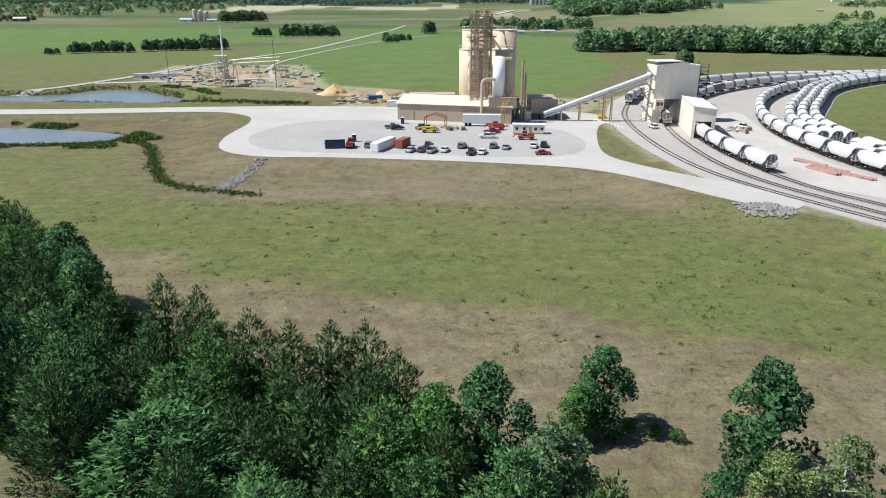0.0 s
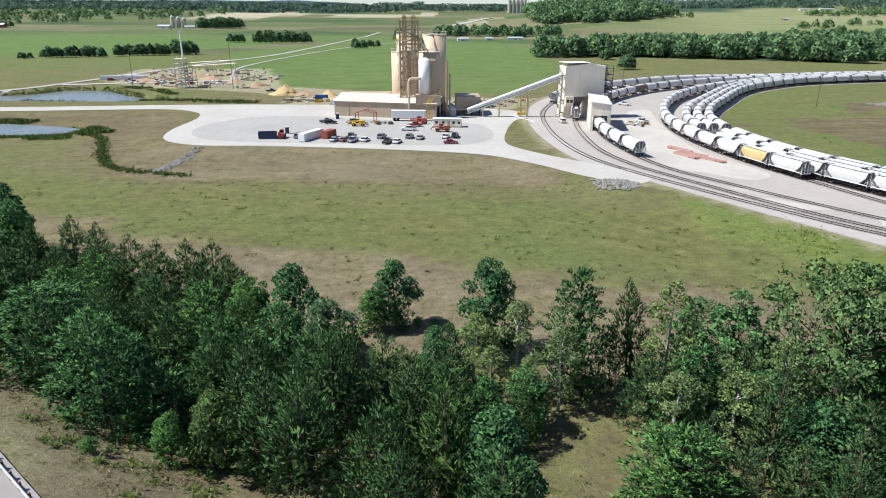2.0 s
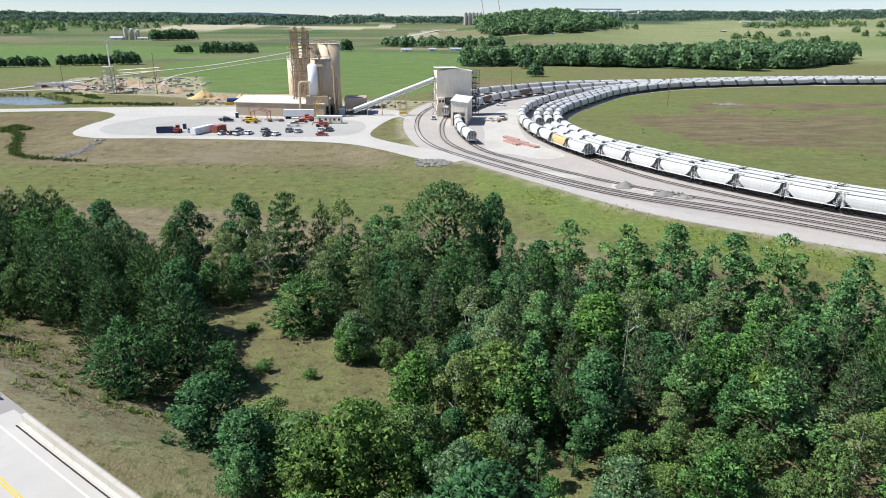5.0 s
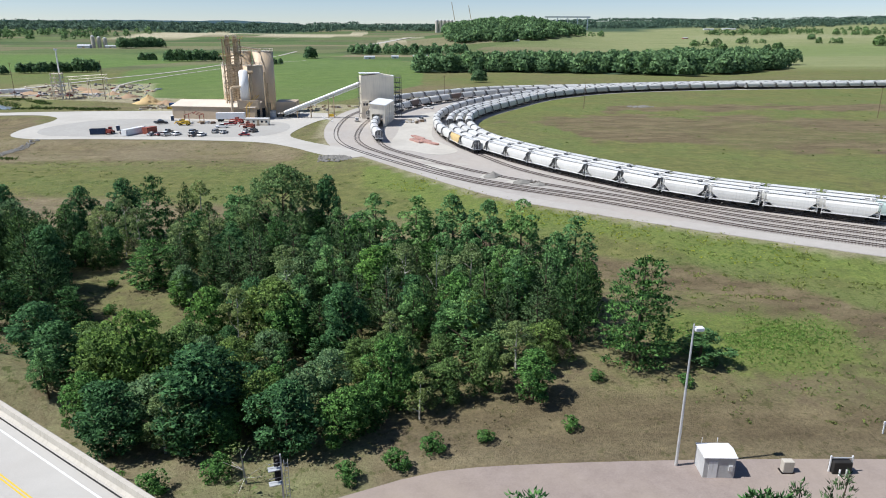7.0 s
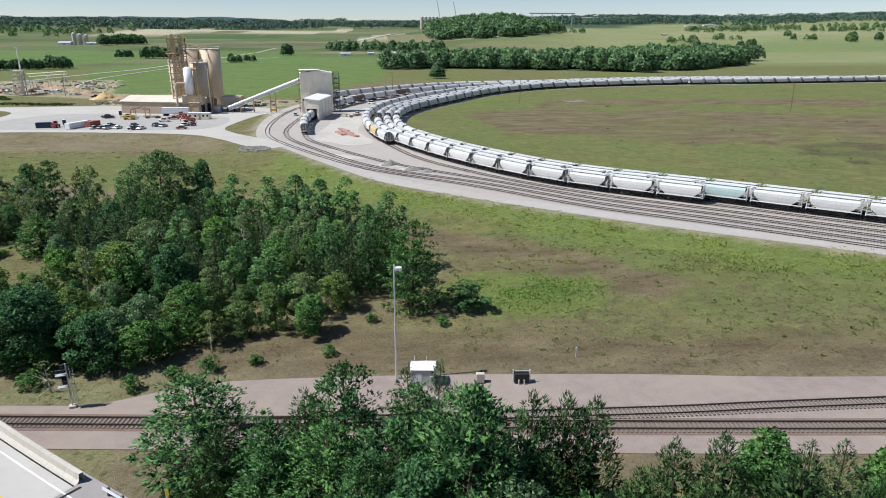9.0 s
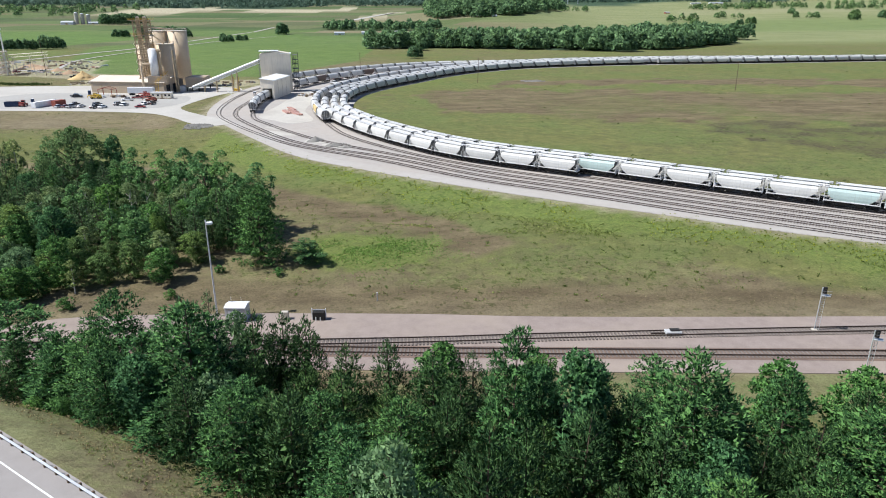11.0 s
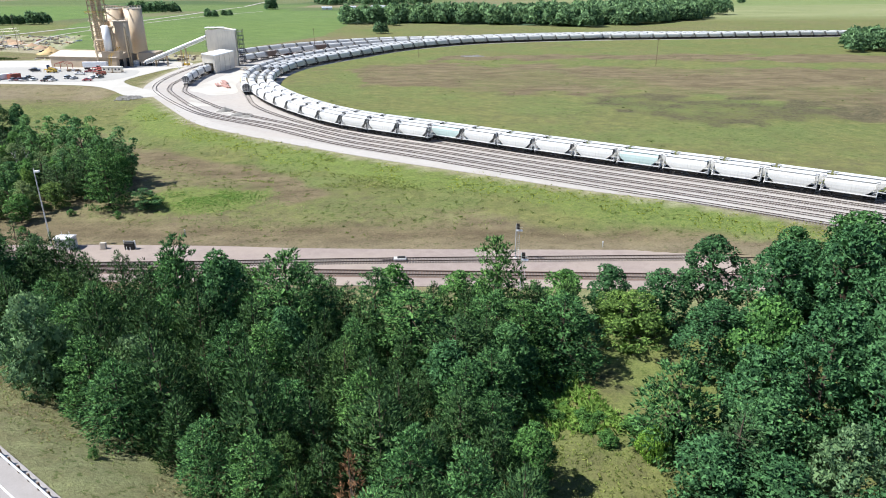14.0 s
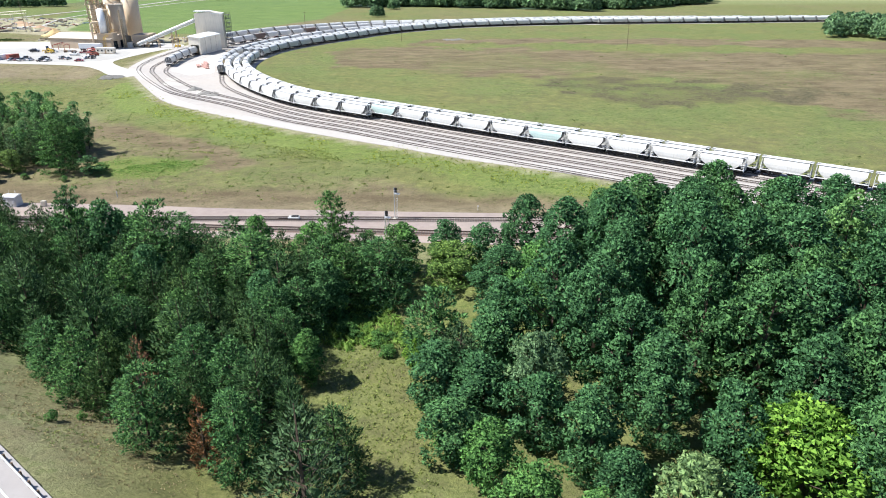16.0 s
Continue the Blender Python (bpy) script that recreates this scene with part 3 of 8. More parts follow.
n3, n4 = lattice_noise(X, Y, 33, 14), lattice_noise(X, Y, 8, 19)


def within(poly, soft, rough=0.0):
    """How far inside an outline, 0 to 1, with a frayed edge."""
    q = away(X, Y, poly)
    return step01(np.where(inside(X, Y, poly), q, -q) + rough * (n1 + n4 - 1.0), -soft, soft)


south = (X > 78) & (Y < 75)
lush = 0.3 + 0.4 * n2
# banded meadow below the plant: brown bank, green belt, mown tan strip along the pines
belt = 118 - 0.22 * (X + 20) + 5 * (n3 - 0.5)
lush += 0.5 * np.exp(-((Y - belt) / 20.0) ** 2) * (X < 110) * step01(X, -200, -110)
mown = within([(-70, 120), (-36, 101), (0, 92), (28, 82), (60, 72), (95, 58), (95, 40), (20, 52), (-10, 60), (-60, 100)], 5, 7)
lush = lush * (1 - 0.92 * mown)
bank_side = within([(-76, 182), (-52, 186), (5, 179), (40, 168), (58, 150), (54, 140), (30, 146), (-20, 150), (-64, 153)], 4, 4)
lush = lush * (1 - 0.9 * bank_side)
lush = np.where(south, 0.22 + 0.5 * n2 * n3 + 0.25 * n1, lush)
gold = np.where((X > 78) & (Y < 118), step01(edge - 7 * n1 - 5 * n4, 14, 7) * step01(edge, 0.5, 4) * (0.55 + 0.45 * n2), 0.0)
gold = np.where(inside(X, Y, S1[::6]) & (X > 100), 0.0, gold)
lush = np.where(south, np.maximum(lush, 0.9 * step01(edge - 9 * n1, 30, 15)), lush)
infield = inside(X, Y, [tuple(p) for p in S1[::6]]) & (X > 100) & (Y > -150)
lush = np.where(infield, 0.62 + 0.35 * n2, lush)
# brown weeds: old wheel tracks across the slope, the strip along the main line, the heart of the infield
main_d = away(X, Y, [tuple(p) for p in MAIN_A[::8]])
brown = np.zeros_like(X)
for poly, v, r in (
    ([(96, 46), (112, 42), (130, 28), (146, 18), (157, 6), (166, -8), (158, -14), (152, -2), (140, 9), (125, 17), (108, 26)], 1.0, 5),
    ([(126, 10), (140, 6), (148, -2), (150, -14), (146, -10), (140, 0), (130, 5)], 0.8, 4),
    ([(180, -26), (230, -42), (250, -44), (300, -60), (320, -76), (240, -46)], 0.6, 6),
):
    brown = np.maximum(brown, v * within(poly, 4, r))
brown = np.maximum(brown, 0.85 * step01(main_d + 9 * (n1 - 0.5), 29, 15) * (X > 80) * (Y > -60))
heart = within([(158, 224), (186, 244), (227, 246), (361, 222), (476, 203), (560, 180), (470, 40), (365, 43), (352, 84), (330, 108), (300, 122), (246, 128), (200, 146), (170, 164)], 12, 26)
crest = within([(206, 268), (300, 262), (500, 225), (600, 220), (560, 262), (308, 296), (218, 292)], 8, 18)
brown = np.maximum(brown, infield * np.maximum(heart * (0.5 + 0.5 * n3), 0.9 * crest))
brown = np.maximum(brown, 0.55 * bank_side * (0.4 + 0.8 * n1))
burnt = infield * 1.0 * within([(262, 112), (285, 128), (341, 110), (372, 84), (352, 62), (301, 62), (268, 84)], 8, 30) * (0.45 + 0.6 * n4)
burnt = np.maximum(burnt, infield * 0.6 * within([(180, 186), (230, 178), (300, 160), (306, 170), (240, 190), (190, 200)], 4, 16) * n4)
burnt = np.maximum(burnt, infield * 0.5 * within([(220, 252), (300, 240), (460, 212), (460, 218), (300, 248), (222, 258)], 3, 4))
brown = np.maximum(brown, 0.5 * within([(-900, 1270), (-420, 1240), (-60, 1260), (60, 1500), (-100, 1800), (-900, 1800)], 20, 0))
mound = within([(-190, 258), (-82, 256), (-72, 228), (-64, 194), (-72, 168), (-86, 180), (-98, 214), (-108, 236), (-190, 252)], 3, 3)
brown = np.maximum(brown, 0.45 * mound)
lush = lush * (1 - 0.8 * mound)
weeds = within([(122, -3), (130, 2), (142, 3), (150, -6), (146, -17), (133, -19), (122, -14)], 4, 7)
gold = np.maximum(gold, 0.8 * weeds)
gold = np.maximum(gold, 0.35 * within([(-60, 480), (110, 440), (140, 640), (-120, 640)], 20, 0))
lush = np.maximum(lush, weeds)
gold = np.maximum(gold, 0.55 * infield * step01(away(X, Y, [tuple(p) for p in S1[::6]]) - 12 * n1, 22, 10) * n2)
lush = np.where((Y < -60), np.where(X > 188, 0.75, 0.35 + 0.6 * n1), lush)
gold = np.maximum(gold, np.where((Y < -58) & (X > 86), 0.45 * n3 + 0.2 * n4, 0))
far_green = step01(Y, 425, 470)
lush = np.maximum(lush, far_green * (0.55 + 0.25 * n2))
crop = np.zeros_like(X)
for poly, v in (
    ([(-95, 370), (60, 330), (120, 460), (140, 720), (150, 930), (-60, 1060), (-190, 700)], 0.8),
    ([(-900, 640), (-330, 650), (-250, 690), (-170, 960), (-420, 1220), (-900, 1250)], 0.95),
    ([(-330, 960), (-60, 1000), (60, 1230), (-380, 1250)], 0.7),
    ([(-240, 480), (-160, 520), (-190, 640), (-600, 600), (-600, 500)], 0.3),
    ([(620, 1000), (1700, 1100), (1900, 1500), (700, 1400)], 0.45),
):
    crop = np.where(inside(X, Y, poly), v, crop)
bare = np.zeros_like(X)
for poly, v in (
    ([(-600, 1850), (-420, 1870), (-300, 2180), (-180, 1900), (40, 2200), (60, 2560), (-120, 2420), (-330, 2330), (-520, 2560), (-620, 2300)], 1.0),
    ([(60, 1480), (110, 1470), (300, 1980), (200, 2060)], 0.7),
    ([(-180, 400), (-140, 360), (-92, 346), (-60, 328), (-26, 312), (-20, 345), (-62, 366), (-78, 420), (-98, 490), (-192, 488)], 0.6),
    ([(-45, 285), (58, 268), (76, 310), (30, 315), (-50, 318)], 0.6),
    ([(900, 1600), (1500, 1700), (1400, 1850), (800, 1700)], 0.25),
):
    bare = np.where(inside(X, Y, poly), v, bare)
bare = np.maximum(bare, np.where((edge < 2.5), 0.5, 0))
bank_near = away(X, Y, [tuple(p) for p in ROAD_EDGE[::6]])
lush = np.where((bank_near < 26) & (Y > -34), 0.25 + 0.75 * n1 * n2, lush)
bare = np.maximum(bare, 0.3 * step01(bank_near, 24, 8) * (0.35 + 0.65 * n1) * step01(X, 190, 170))
bare = np.maximum(bare, 0.3 * step01(main_d, 20, 10) * n2)
bare = np.maximum(bare, 0.22 * bank_side * n1)
bare = np.maximum(bare, 0.14 * mown * (0.5 + 0.5 * n1))
forest = step01(Y + 900 * (lattice_noise(X, Y, 330, 15) - 0.5) + 500 * (lattice_noise(X, Y, 110, 16) - 0.5), 2500, 2650)
forest = np.maximum(forest, step01(Y, 3000, 3250))
forest *= 1 - np.clip(bare * 1.5, 0, 1)
for poly in ([(255, 1560), (350, 1480), (480, 1490), (620, 1700), (590, 1850), (400, 1850), (280, 1750)], [(125, 632), (200, 646), (300, 612), (390, 566), (450, 610), (560, 690), (600, 740), (430, 760), (300, 700), (130, 690)]):
    forest = np.maximum(forest, 1.0 * inside(X, Y, poly))
cover = np.stack([np.clip(lush, -0.4, 1), np.clip(bare, 0, 1), np.clip(crop, 0, 1), np.clip(forest, 0, 1)], 1)
att = ground.data.color_attributes.new("cover", "FLOAT_COLOR", "POINT")
att.data.foreach_set("color", cover.astype(np.float32).ravel())
growth = np.clip(np.stack([gold, brown, burnt, np.zeros_like(X)], 1), 0, 1)
att = ground.data.color_attributes.new("growth", "FLOAT_COLOR", "POINT")
att.data.foreach_set("color", growth.astype(np.float32).ravel())

# ---- sheets of gravel, road and water ----
PAD = spline([(-250, 262), (-163, 264), (-98, 270), (-78, 262), (-71, 245), (-71, 215), (-66, 196), (-52, 186.5), (-30, 185), (5, 180), (36, 172), (51, 159), (62, 144), (72, 134), (79, 140), (76, 150), (66, 160), (53, 176), (47, 190), (50, 215), (56, 238), (62, 246), (61, 262), (52, 270), (28, 277), (-20, 284), (-60, 286), (-98, 284), (-163, 277), (-250, 274)], 2.5, True)
sheet("gravel_pad", PAD, PAD_Z, M_ROADGRAVEL, "pale crushed-stone pad and haul road round the plant", "gravel yard")
LOT = spline([(-63, 222), (-58, 202), (-42, 193), (0, 188), (30, 186), (42, 196), (44, 215), (36, 232), (0, 240), (-30, 250), (-52, 244)], 2.5, True)
sheet("parking_lot", LOT, PAD_Z + 0.02, M_PAD, "grey compacted gravel parking lot on the pad", "parking lot")
yard_outline = np.vstack([YARD_EDGE[:, :2], INNER_EDGE[::-2, :2]])
sheet("rail_yard_ballast", yard_outline, YARD_Z, M_YARD, "grey crushed-stone ballast under the loop tracks", "ballast")
bm = bmesh.new()
strip(bm, with_z(shifted(YARD_EDGE, -3.0), YARD_Z + 0.03), [(-2.6, 0), (2.6, 0)])
tagged(part("service_road", bm, M_SERVICE), "pale gravel service road along the rail yard", "gravel road", kind="structure")
SPILL = spline([(88, 158), (92, 196), (95, 232), (108, 262), (118, 268), (112, 236), (107, 200), (106, 172), (112, 146), (104, 138), (96, 146)], 3.0, True)
sheet("spilled_sand", SPILL, YARD_Z + 0.035, M_SPILL, "cream-white spilled sand over the yard between the strings", "sand", skirt=0.03)
for k, (x, y, a, b, tn) in enumerate(((103, 115, 7, 3.2, -40), (117, 99, 5, 2.6, -45), (125, 91, 6, 2.6, -40), (99, 127, 5, 2.2, -55), (110, 120, 3, 1.6, -30))):
    ring = [(x + (a * math.cos(q) * math.cos(radians(tn)) - b * math.sin(q) * math.sin(radians(tn))) * (1 + 0.22 * math.sin(3 * q + k)), y + (a * math.cos(q) * math.sin(radians(tn)) + b * math.sin(q) * math.cos(radians(tn))) * (1 + 0.22 * math.sin(3 * q + k))) for q in np.arange(0, 6.28, 0.3)]
    sheet("sand_spill", spline(ring, 1.0, True), YARD_Z + 0.03, M_SPILL, "small pale patch of spilled sand beside the tracks", "sand", skirt=0.025)
MAIN_NORTH = spline([(520, -57), (340, -52), (249, -47.6), (213, -45), (168, -41), (146, -38), (120, -35.4), (98, -34.2), (87, -34.6), (79, -37.4), (70, -38), (0, -29.5), (-200, -6)], 4)
sheet("main_line_ballast", np.vstack([shifted(MAIN_A, -5.2)[::2], MAIN_NORTH]), 0.1, M_PINKB, "pinkish crushed-stone ballast along the main line", "ballast")
for nm, p, lab in (("north_pond", POND_N, "still blue-grey settling pond"), ("south_pond", POND_S, "still blue-grey pond with reedy banks")):
    bm = bmesh.new()
    prism(bm, [tuple(v) for v in p], -1.2, 0.35)
    tagged(part(nm, bm, M_WATER), lab, "pond", kind="structure")

bm = bmesh.new()
strip(bm, with_z(MAIN_A, 0.13), [(-1.75, 0), (-1.3, 0.02), (1.3, 0.02), (1.75, 0)])
tagged(part("track_bed", bm, M_RUSTBED), "rust-stained ballast under the main track", "ballast", kind="structure")

# ---- tracks ----
RAIL_PROFILE = [(-0.07, 0.0), (-0.035, 0.16), (0.035, 0.16), (0.07, 0.0)]


def track(name, line, z, label, ties=True, tie_step=0.55, lift=-0.02, tie=M_TIE, near=()):
    t = thing(name, label, "railway track", kind="structure")
    p = with_z(line, z)
    for o in (-0.755, 0.755):
        bm = bmesh.new()
        strip(bm, with_z(shifted(line, o), z + 0.12), RAIL_PROFILE)
        part("rail", bm, M_RAIL, t)
    d = np.r_[0, np.cumsum(np.hypot(*np.diff(line[:, :2], axis=0).T))]
    s = np.arange(0.3, d[-1], tie_step)
    c = np.stack([np.interp(s, d, line[:, 0]), np.interp(s, d, line[:, 1])], 1)
    n = side(c)
    u = np.stack([n[:, 1], -n[:, 0]], 1)
    vs = []
    for a, b, h in ((-1.3, -0.12, 0), (1.3, -0.12, 0), (1.3, 0.12, 0), (-1.3, 0.12, 0), (-1.3, -0.12, 1), (1.3, -0.12, 1), (1.3, 0.12, 1), (-1.3, 0.12, 1)):
        q = c + n * a + u * b
        vs.append(np.column_stack([q, np.full(len(q), z + (lift if h else -0.15))]))
    v = np.stack(vs, 1).reshape(-1, 3)
    f = np.array([(4, 5, 6, 7), (0, 1, 5, 4), (2, 3, 7, 6)])
    if near:
        ends = c[:, 0]
        pick = np.nonzero((ends > near[0]) & (ends < near[1]))[0]
        one = None
        for k in pick:
            at = pose(c[k, 0], c[k, 1], z, 0, 0, math.degrees(math.atan2(n[k, 1], n[k, 0])))
            if one is None:
                one = part("sleeper", box_bm(-1.3, 1.3, -0.12, 0.12, -0.15, lift), tie, t, at=at).data
            else:
                shared("sleeper", one, t, at)
        keep = np.ones(len(c), bool)
        keep[pick] = False
        v = v.reshape(-1, 8, 3)[keep].reshape(-1, 3)
        c = c[keep]
    faces = (np.arange(len(c))[:, None, None] * 8 + f[None]).reshape(-1, 4)
    tagged(from_arrays("sleepers", v, faces, tie, t), "weathered timber sleepers", kind="stuff")
    return t


for key, line in LOOP.items():
    track("loop_track", line, RAIL_Z, "steel loop track on timber sleepers in grey ballast", tie_step=0.6, lift=-0.04, tie=M_TIEPALE)
track("main_track", MAIN_A, 0.2, "rust-brown main line track on pink ballast", lift=0.05, near=(92, 172))
track("siding_track", MAIN_B, 0.21, "siding track that leaves the main line", lift=0.05, near=(108, 186))

# ---- covered hopper cars ----


def hopper_car(paint, label, far=False):
    car = thing("hopper_car", label, "rail car", group="covered hoppers in the yard")
    prof = [(-1.2, 1.3), (-1.5, 1.6), (-1.6, 2.2), (-1.6, 3.0), (-1.5, 3.7), (-1.2, 4.15), (-0.6, 4.38), (0.6, 4.38), (1.2, 4.15), (1.5, 3.7), (1.6, 3.0), (1.6, 2.2), (1.5, 1.6), (1.2, 1.3)]
    bm = bmesh.new()
    rows = []
    for x, low in ((-5.12, 3.3), (-5.05, 3.05), (-4.2, 2.1), (-3.4, 0.0), (3.4, 0.0), (4.2, 2.1), (5.05, 3.05), (5.12, 3.3)):
        rows.append([bm.verts.new((x, y, max(z, low) if z < 3.4 else z)) for y, z in prof])
    for a, b in zip(rows, rows[1:]):
        for i in range(len(prof) - 1):
            bm.faces.new((a[i], b[i], b[i + 1], a[i + 1]))
        bm.faces.new((a[-1], b[-1], b[0], a[0]))
    bm.faces.new(rows[0])
    bm.faces.new(rows[-1][::-1])
    bmesh.ops.remove_doubles(bm, verts=bm.verts, dist=0.001)
    bmesh.ops.recalc_face_normals(bm, faces=bm.faces)
    bm.normal_update()
    # faces turned to the car's ends go dark: recess shade as colour
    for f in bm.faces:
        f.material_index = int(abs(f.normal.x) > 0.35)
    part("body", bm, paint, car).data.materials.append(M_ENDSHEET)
    for sgn in () if far else (-1, 1):
        part("side_sill", box_bm(-5.6, 5.6, sgn * 1.55 - 0.09, sgn * 1.55 + 0.09, 1.4, 1.6), M_HOPPERTOP if paint is not M_HOPD else paint, car)
    bm = bmesh.new()
    box(bm, -4.9, 4.9, -0.45, 0.45, 4.38, 4.52)
    for k in range(7):
        box(bm, -4.6 + 1.5 * k, -4.45 + 1.5 * k, -0.55, 0.55, 4.4, 4.58)
    part("hatch_trough", bm, M_HOPPERTOP, car, "white roof hatch cover")
    for sgn in () if far else (-1, 1):
        bm = bmesh.new()
        box(bm, -5.8, 5.8, sgn * 0.85 - 0.22, sgn * 0.85 + 0.22, 4.5, 4.54)
        part("running_board", bm, M_HOPPERTOP, car)
    for e in (-1, 1):
        bm = bmesh.new()
        box(bm, e * 5.7 - 0.06, e * 5.7 + 0.06, -1.5, 1.5, 1.15, 1.4)
        for y in (-1.45, -0.5, 0.5, 1.45):
            box(bm, e * 5.65 - 0.05, e * 5.65 + 0.05, y - 0.06, y + 0.06, 1.1, 3.0 if abs(y) > 1 else 4.3)
        for z in (1.7, 2.1, 2.5):
            box(bm, e * 5.65 - 0.03, e * 5.65 + 0.03, -1.5, 1.5, z, z + 0.06)
        for y in (-1.45, 1.45):
            for z in (1.5, 1.85, 2.2):
                box(bm, min(e * 4.95, e * 5.65), max(e * 4.95, e * 5.65), y - 0.03, y + 0.03, z, z + 0.05)
        for z in (2.9, 3.3, 3.7, 4.1):
            box(bm, e * 5.65 - 0.03, e * 5.65 + 0.03, 0.5, 1.0, z, z + 0.05)
        part("end_frame", bm, M_HOPPERTOP, car, "white end ladder and grab irons")
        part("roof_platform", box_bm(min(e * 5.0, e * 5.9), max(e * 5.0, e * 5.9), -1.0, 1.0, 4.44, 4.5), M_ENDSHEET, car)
        bm = bmesh.new()
        box(bm, min(e * 5.6, e * 6.1), max(e * 5.6, e * 6.1), -0.18, 0.18, 0.75, 1.05)
        box(bm, min(e * 4.3, e * 5.6), max(e * 4.3, e * 5.6), -1.4, 1.4, 1.0, 1.15)
        if far:
            bm.free()
        else:
            part("coupler", bm, M_DARK, car)
        bm = bmesh.new()
        c = e * 4.3
        for y in (-1.0, 1.0):
            box(bm, c - 1.25, c + 1.25, y - 0.1, y + 0.1, 0.38, 0.68)
        box(bm, c - 0.3, c + 0.3, -1.1, 1.1, 0.45, 0.95)
        if far:
            for wx in (-0.85, 0.85):
                for y in (-0.76, 0.76):
                    tube(bm, (c + wx, y - 0.06, 0.42), (c + wx, y + 0.06, 0.42), 0.42, 8)
        truck = part("truck", bm, M_DARK, car)
        for wx in () if far else (-0.85, 0.85):
            bm = bmesh.new()
            for y in (-0.76, 0.76):
                tube(bm, (c + wx, y - 0.06, 0.42), (c + wx, y + 0.06, 0.42), 0.42, 12)
            tube(bm, (c + wx, -0.7, 0.42), (c + wx, 0.7, 0.42), 0.08, 6)
            part("wheelset", bm, M_DARK, truck)
    for bx in () if far else (-1.8, 1.8):
        bm = bmesh.new()
        vs = box(bm, bx - 1.7, bx + 1.7, -1.2, 1.2, 0.4, 1.34)
        for v in vs[:4]:
            v.co.x = bx + (v.co.x - bx) * 0.35
            v.co.y *= 0.7
        part("discharge_bay", bm, M_DARK, car)
    return car


def along(line, s):
    d = np.r_[0, np.cumsum(np.hypot(*np.diff(line[:, :2], axis=0).T))]
    return np.array([np.interp(s, d, line[:, 0]), np.interp(s, d, line[:, 1])]), d[-1]


def nearest_s(line, x, y):
    d = np.r_[0, np.cumsum(np.hypot(*np.diff(line[:, :2], axis=0).T))]
    return d[np.argmin(np.hypot(line[:, 0] - x, line[:, 1] - y))]


CAR_LEN = 12.25
proto = hopper_car(M_HOPPER, "off-white covered hopper car with rounded sides, standing in a string")
proto_far = hopper_car(M_HOPPER, "off-white covered hopper car in a far string", True)
proto_y = hopper_car(M_HOPY, "faded tan-yellow covered hopper car in a string of white ones")
proto_g = hopper_car(M_HOPG, "pale blue-green covered hopper car in a string of white ones")
proto_d = hopper_car(M_HOPD, "dark brown covered hopper car in a far string", True)
used = set()


def string(key, start, end, skip=(), yellow=-1, green=(), dark=(), tail=False):
    """Cars coupled along a track from one place to another."""
    line = LOOP[key]
    s, stop = nearest_s(line, *start), nearest_s(line, *end)
    if tail:
        s += (stop - s) % CAR_LEN
    k = 0
    while s + CAR_LEN <= stop + 0.1:
        a, b = along(line, s + 1.8)[0], along(line, s + CAR_LEN - 1.8)[0]
        c, d = (a + b) / 2, b - a
        if k not in skip:
            m = pose(c[0], c[1], RAIL_Z + 0.28, 0, 0, math.degrees(math.atan2(d[1], d[0])))
            src = proto_y if k == yellow else proto_g if k in green else proto_d if k in dark else proto if c[1] < 150 else proto_far
            if src.name in used:
                copy_thing(src, m)
            else:
                src.matrix_basis = m
                used.add(src.name)
        s += CAR_LEN
        k += 1


string("s1", (330, -52), (122.7, 193), tail=True)
string("s1", (123.2, 199), (700, 431), skip=(27,))
string("s2", (296, -30), (118.5, 191), green=(4, 9), tail=True)
string("s2", (119.0, 199), (640, 429))
string("s3", (194, 41), (114.3, 194))
string("s3", (115.2, 200), (560, 427), skip=(31, 32))
string("s4", (118.3, 137), (500, 425), yellow=1)
string("load", (83.8, 165), (83.5, 219))
string("load", (92.5, 258), (460, 426), skip=(17, 18), dark=(2, 6))
string("load_two", (79.0, 236), (83.2, 252), dark=(0,))
string("bypass", (79, 290), (420, 428))

# ---- load-out tower and shed ----


def frame_of(a, b):
    """A pose at plan point a whose x axis points to b."""
    return pose(a[0], a[1], PAD_Z, 0, 0, math.degrees(math.atan2(b[1] - a[1], b[0] - a[0])))


tower = thing("loadout_tower", "tall buff metal-clad rail loading tower over the tracks", "industrial building", frame_of((75.8, 243.0), (92.0, 244.9)))
W, D, AP = 16.2, 8.5, 9.8
bm = bmesh.new()
prism(bm, [(0, 0), (AP, 0), (W, 0), (W, D), (AP, D), (0, D)], 8.5, [20.2, 21.4, 20.2, 20.2, 21.4, 20.2])
part("wall", bm, M_BUFF, tower)
part("wall", box_bm(0, 3.0, 0, D, 0, 8.5), M_BUFF, tower)
part("wall", box_bm(10.4, W, 0.4, D, 0, 8.5), M_BUFF, tower)
part("wall", box_bm(3.0, 10.4, D - 0.4, D, 5.5, 8.5), M_BUFF, tower)
for sgn in (0, 1):
    bm = bmesh.new()
    x0, x1 = (-0.3, AP) if sgn == 0 else (AP, W + 0.3)
    z0, z1 = (20.15, 21.5) if sgn == 0 else (21.5, 20.15)
    v = box(bm, x0, x1, -0.3, D + 0.3, 0, 0.18)
    for q in v:
        q.co.z += z0 if q.co.x == x0 else z1
    part("roof", bm, M_WHITE, tower)
part("doghouse", box_bm(0.2, 3.4, -1.6, 0, 5.0, 8.6), M_BUFF, tower)
for k in range(2):
    part("window", box_bm(0.6 + 1.4 * k, 1.7 + 1.4 * k, -1.65, -1.58, 6.4, 7.6), M_GLASS, tower)
bm = bmesh.new()
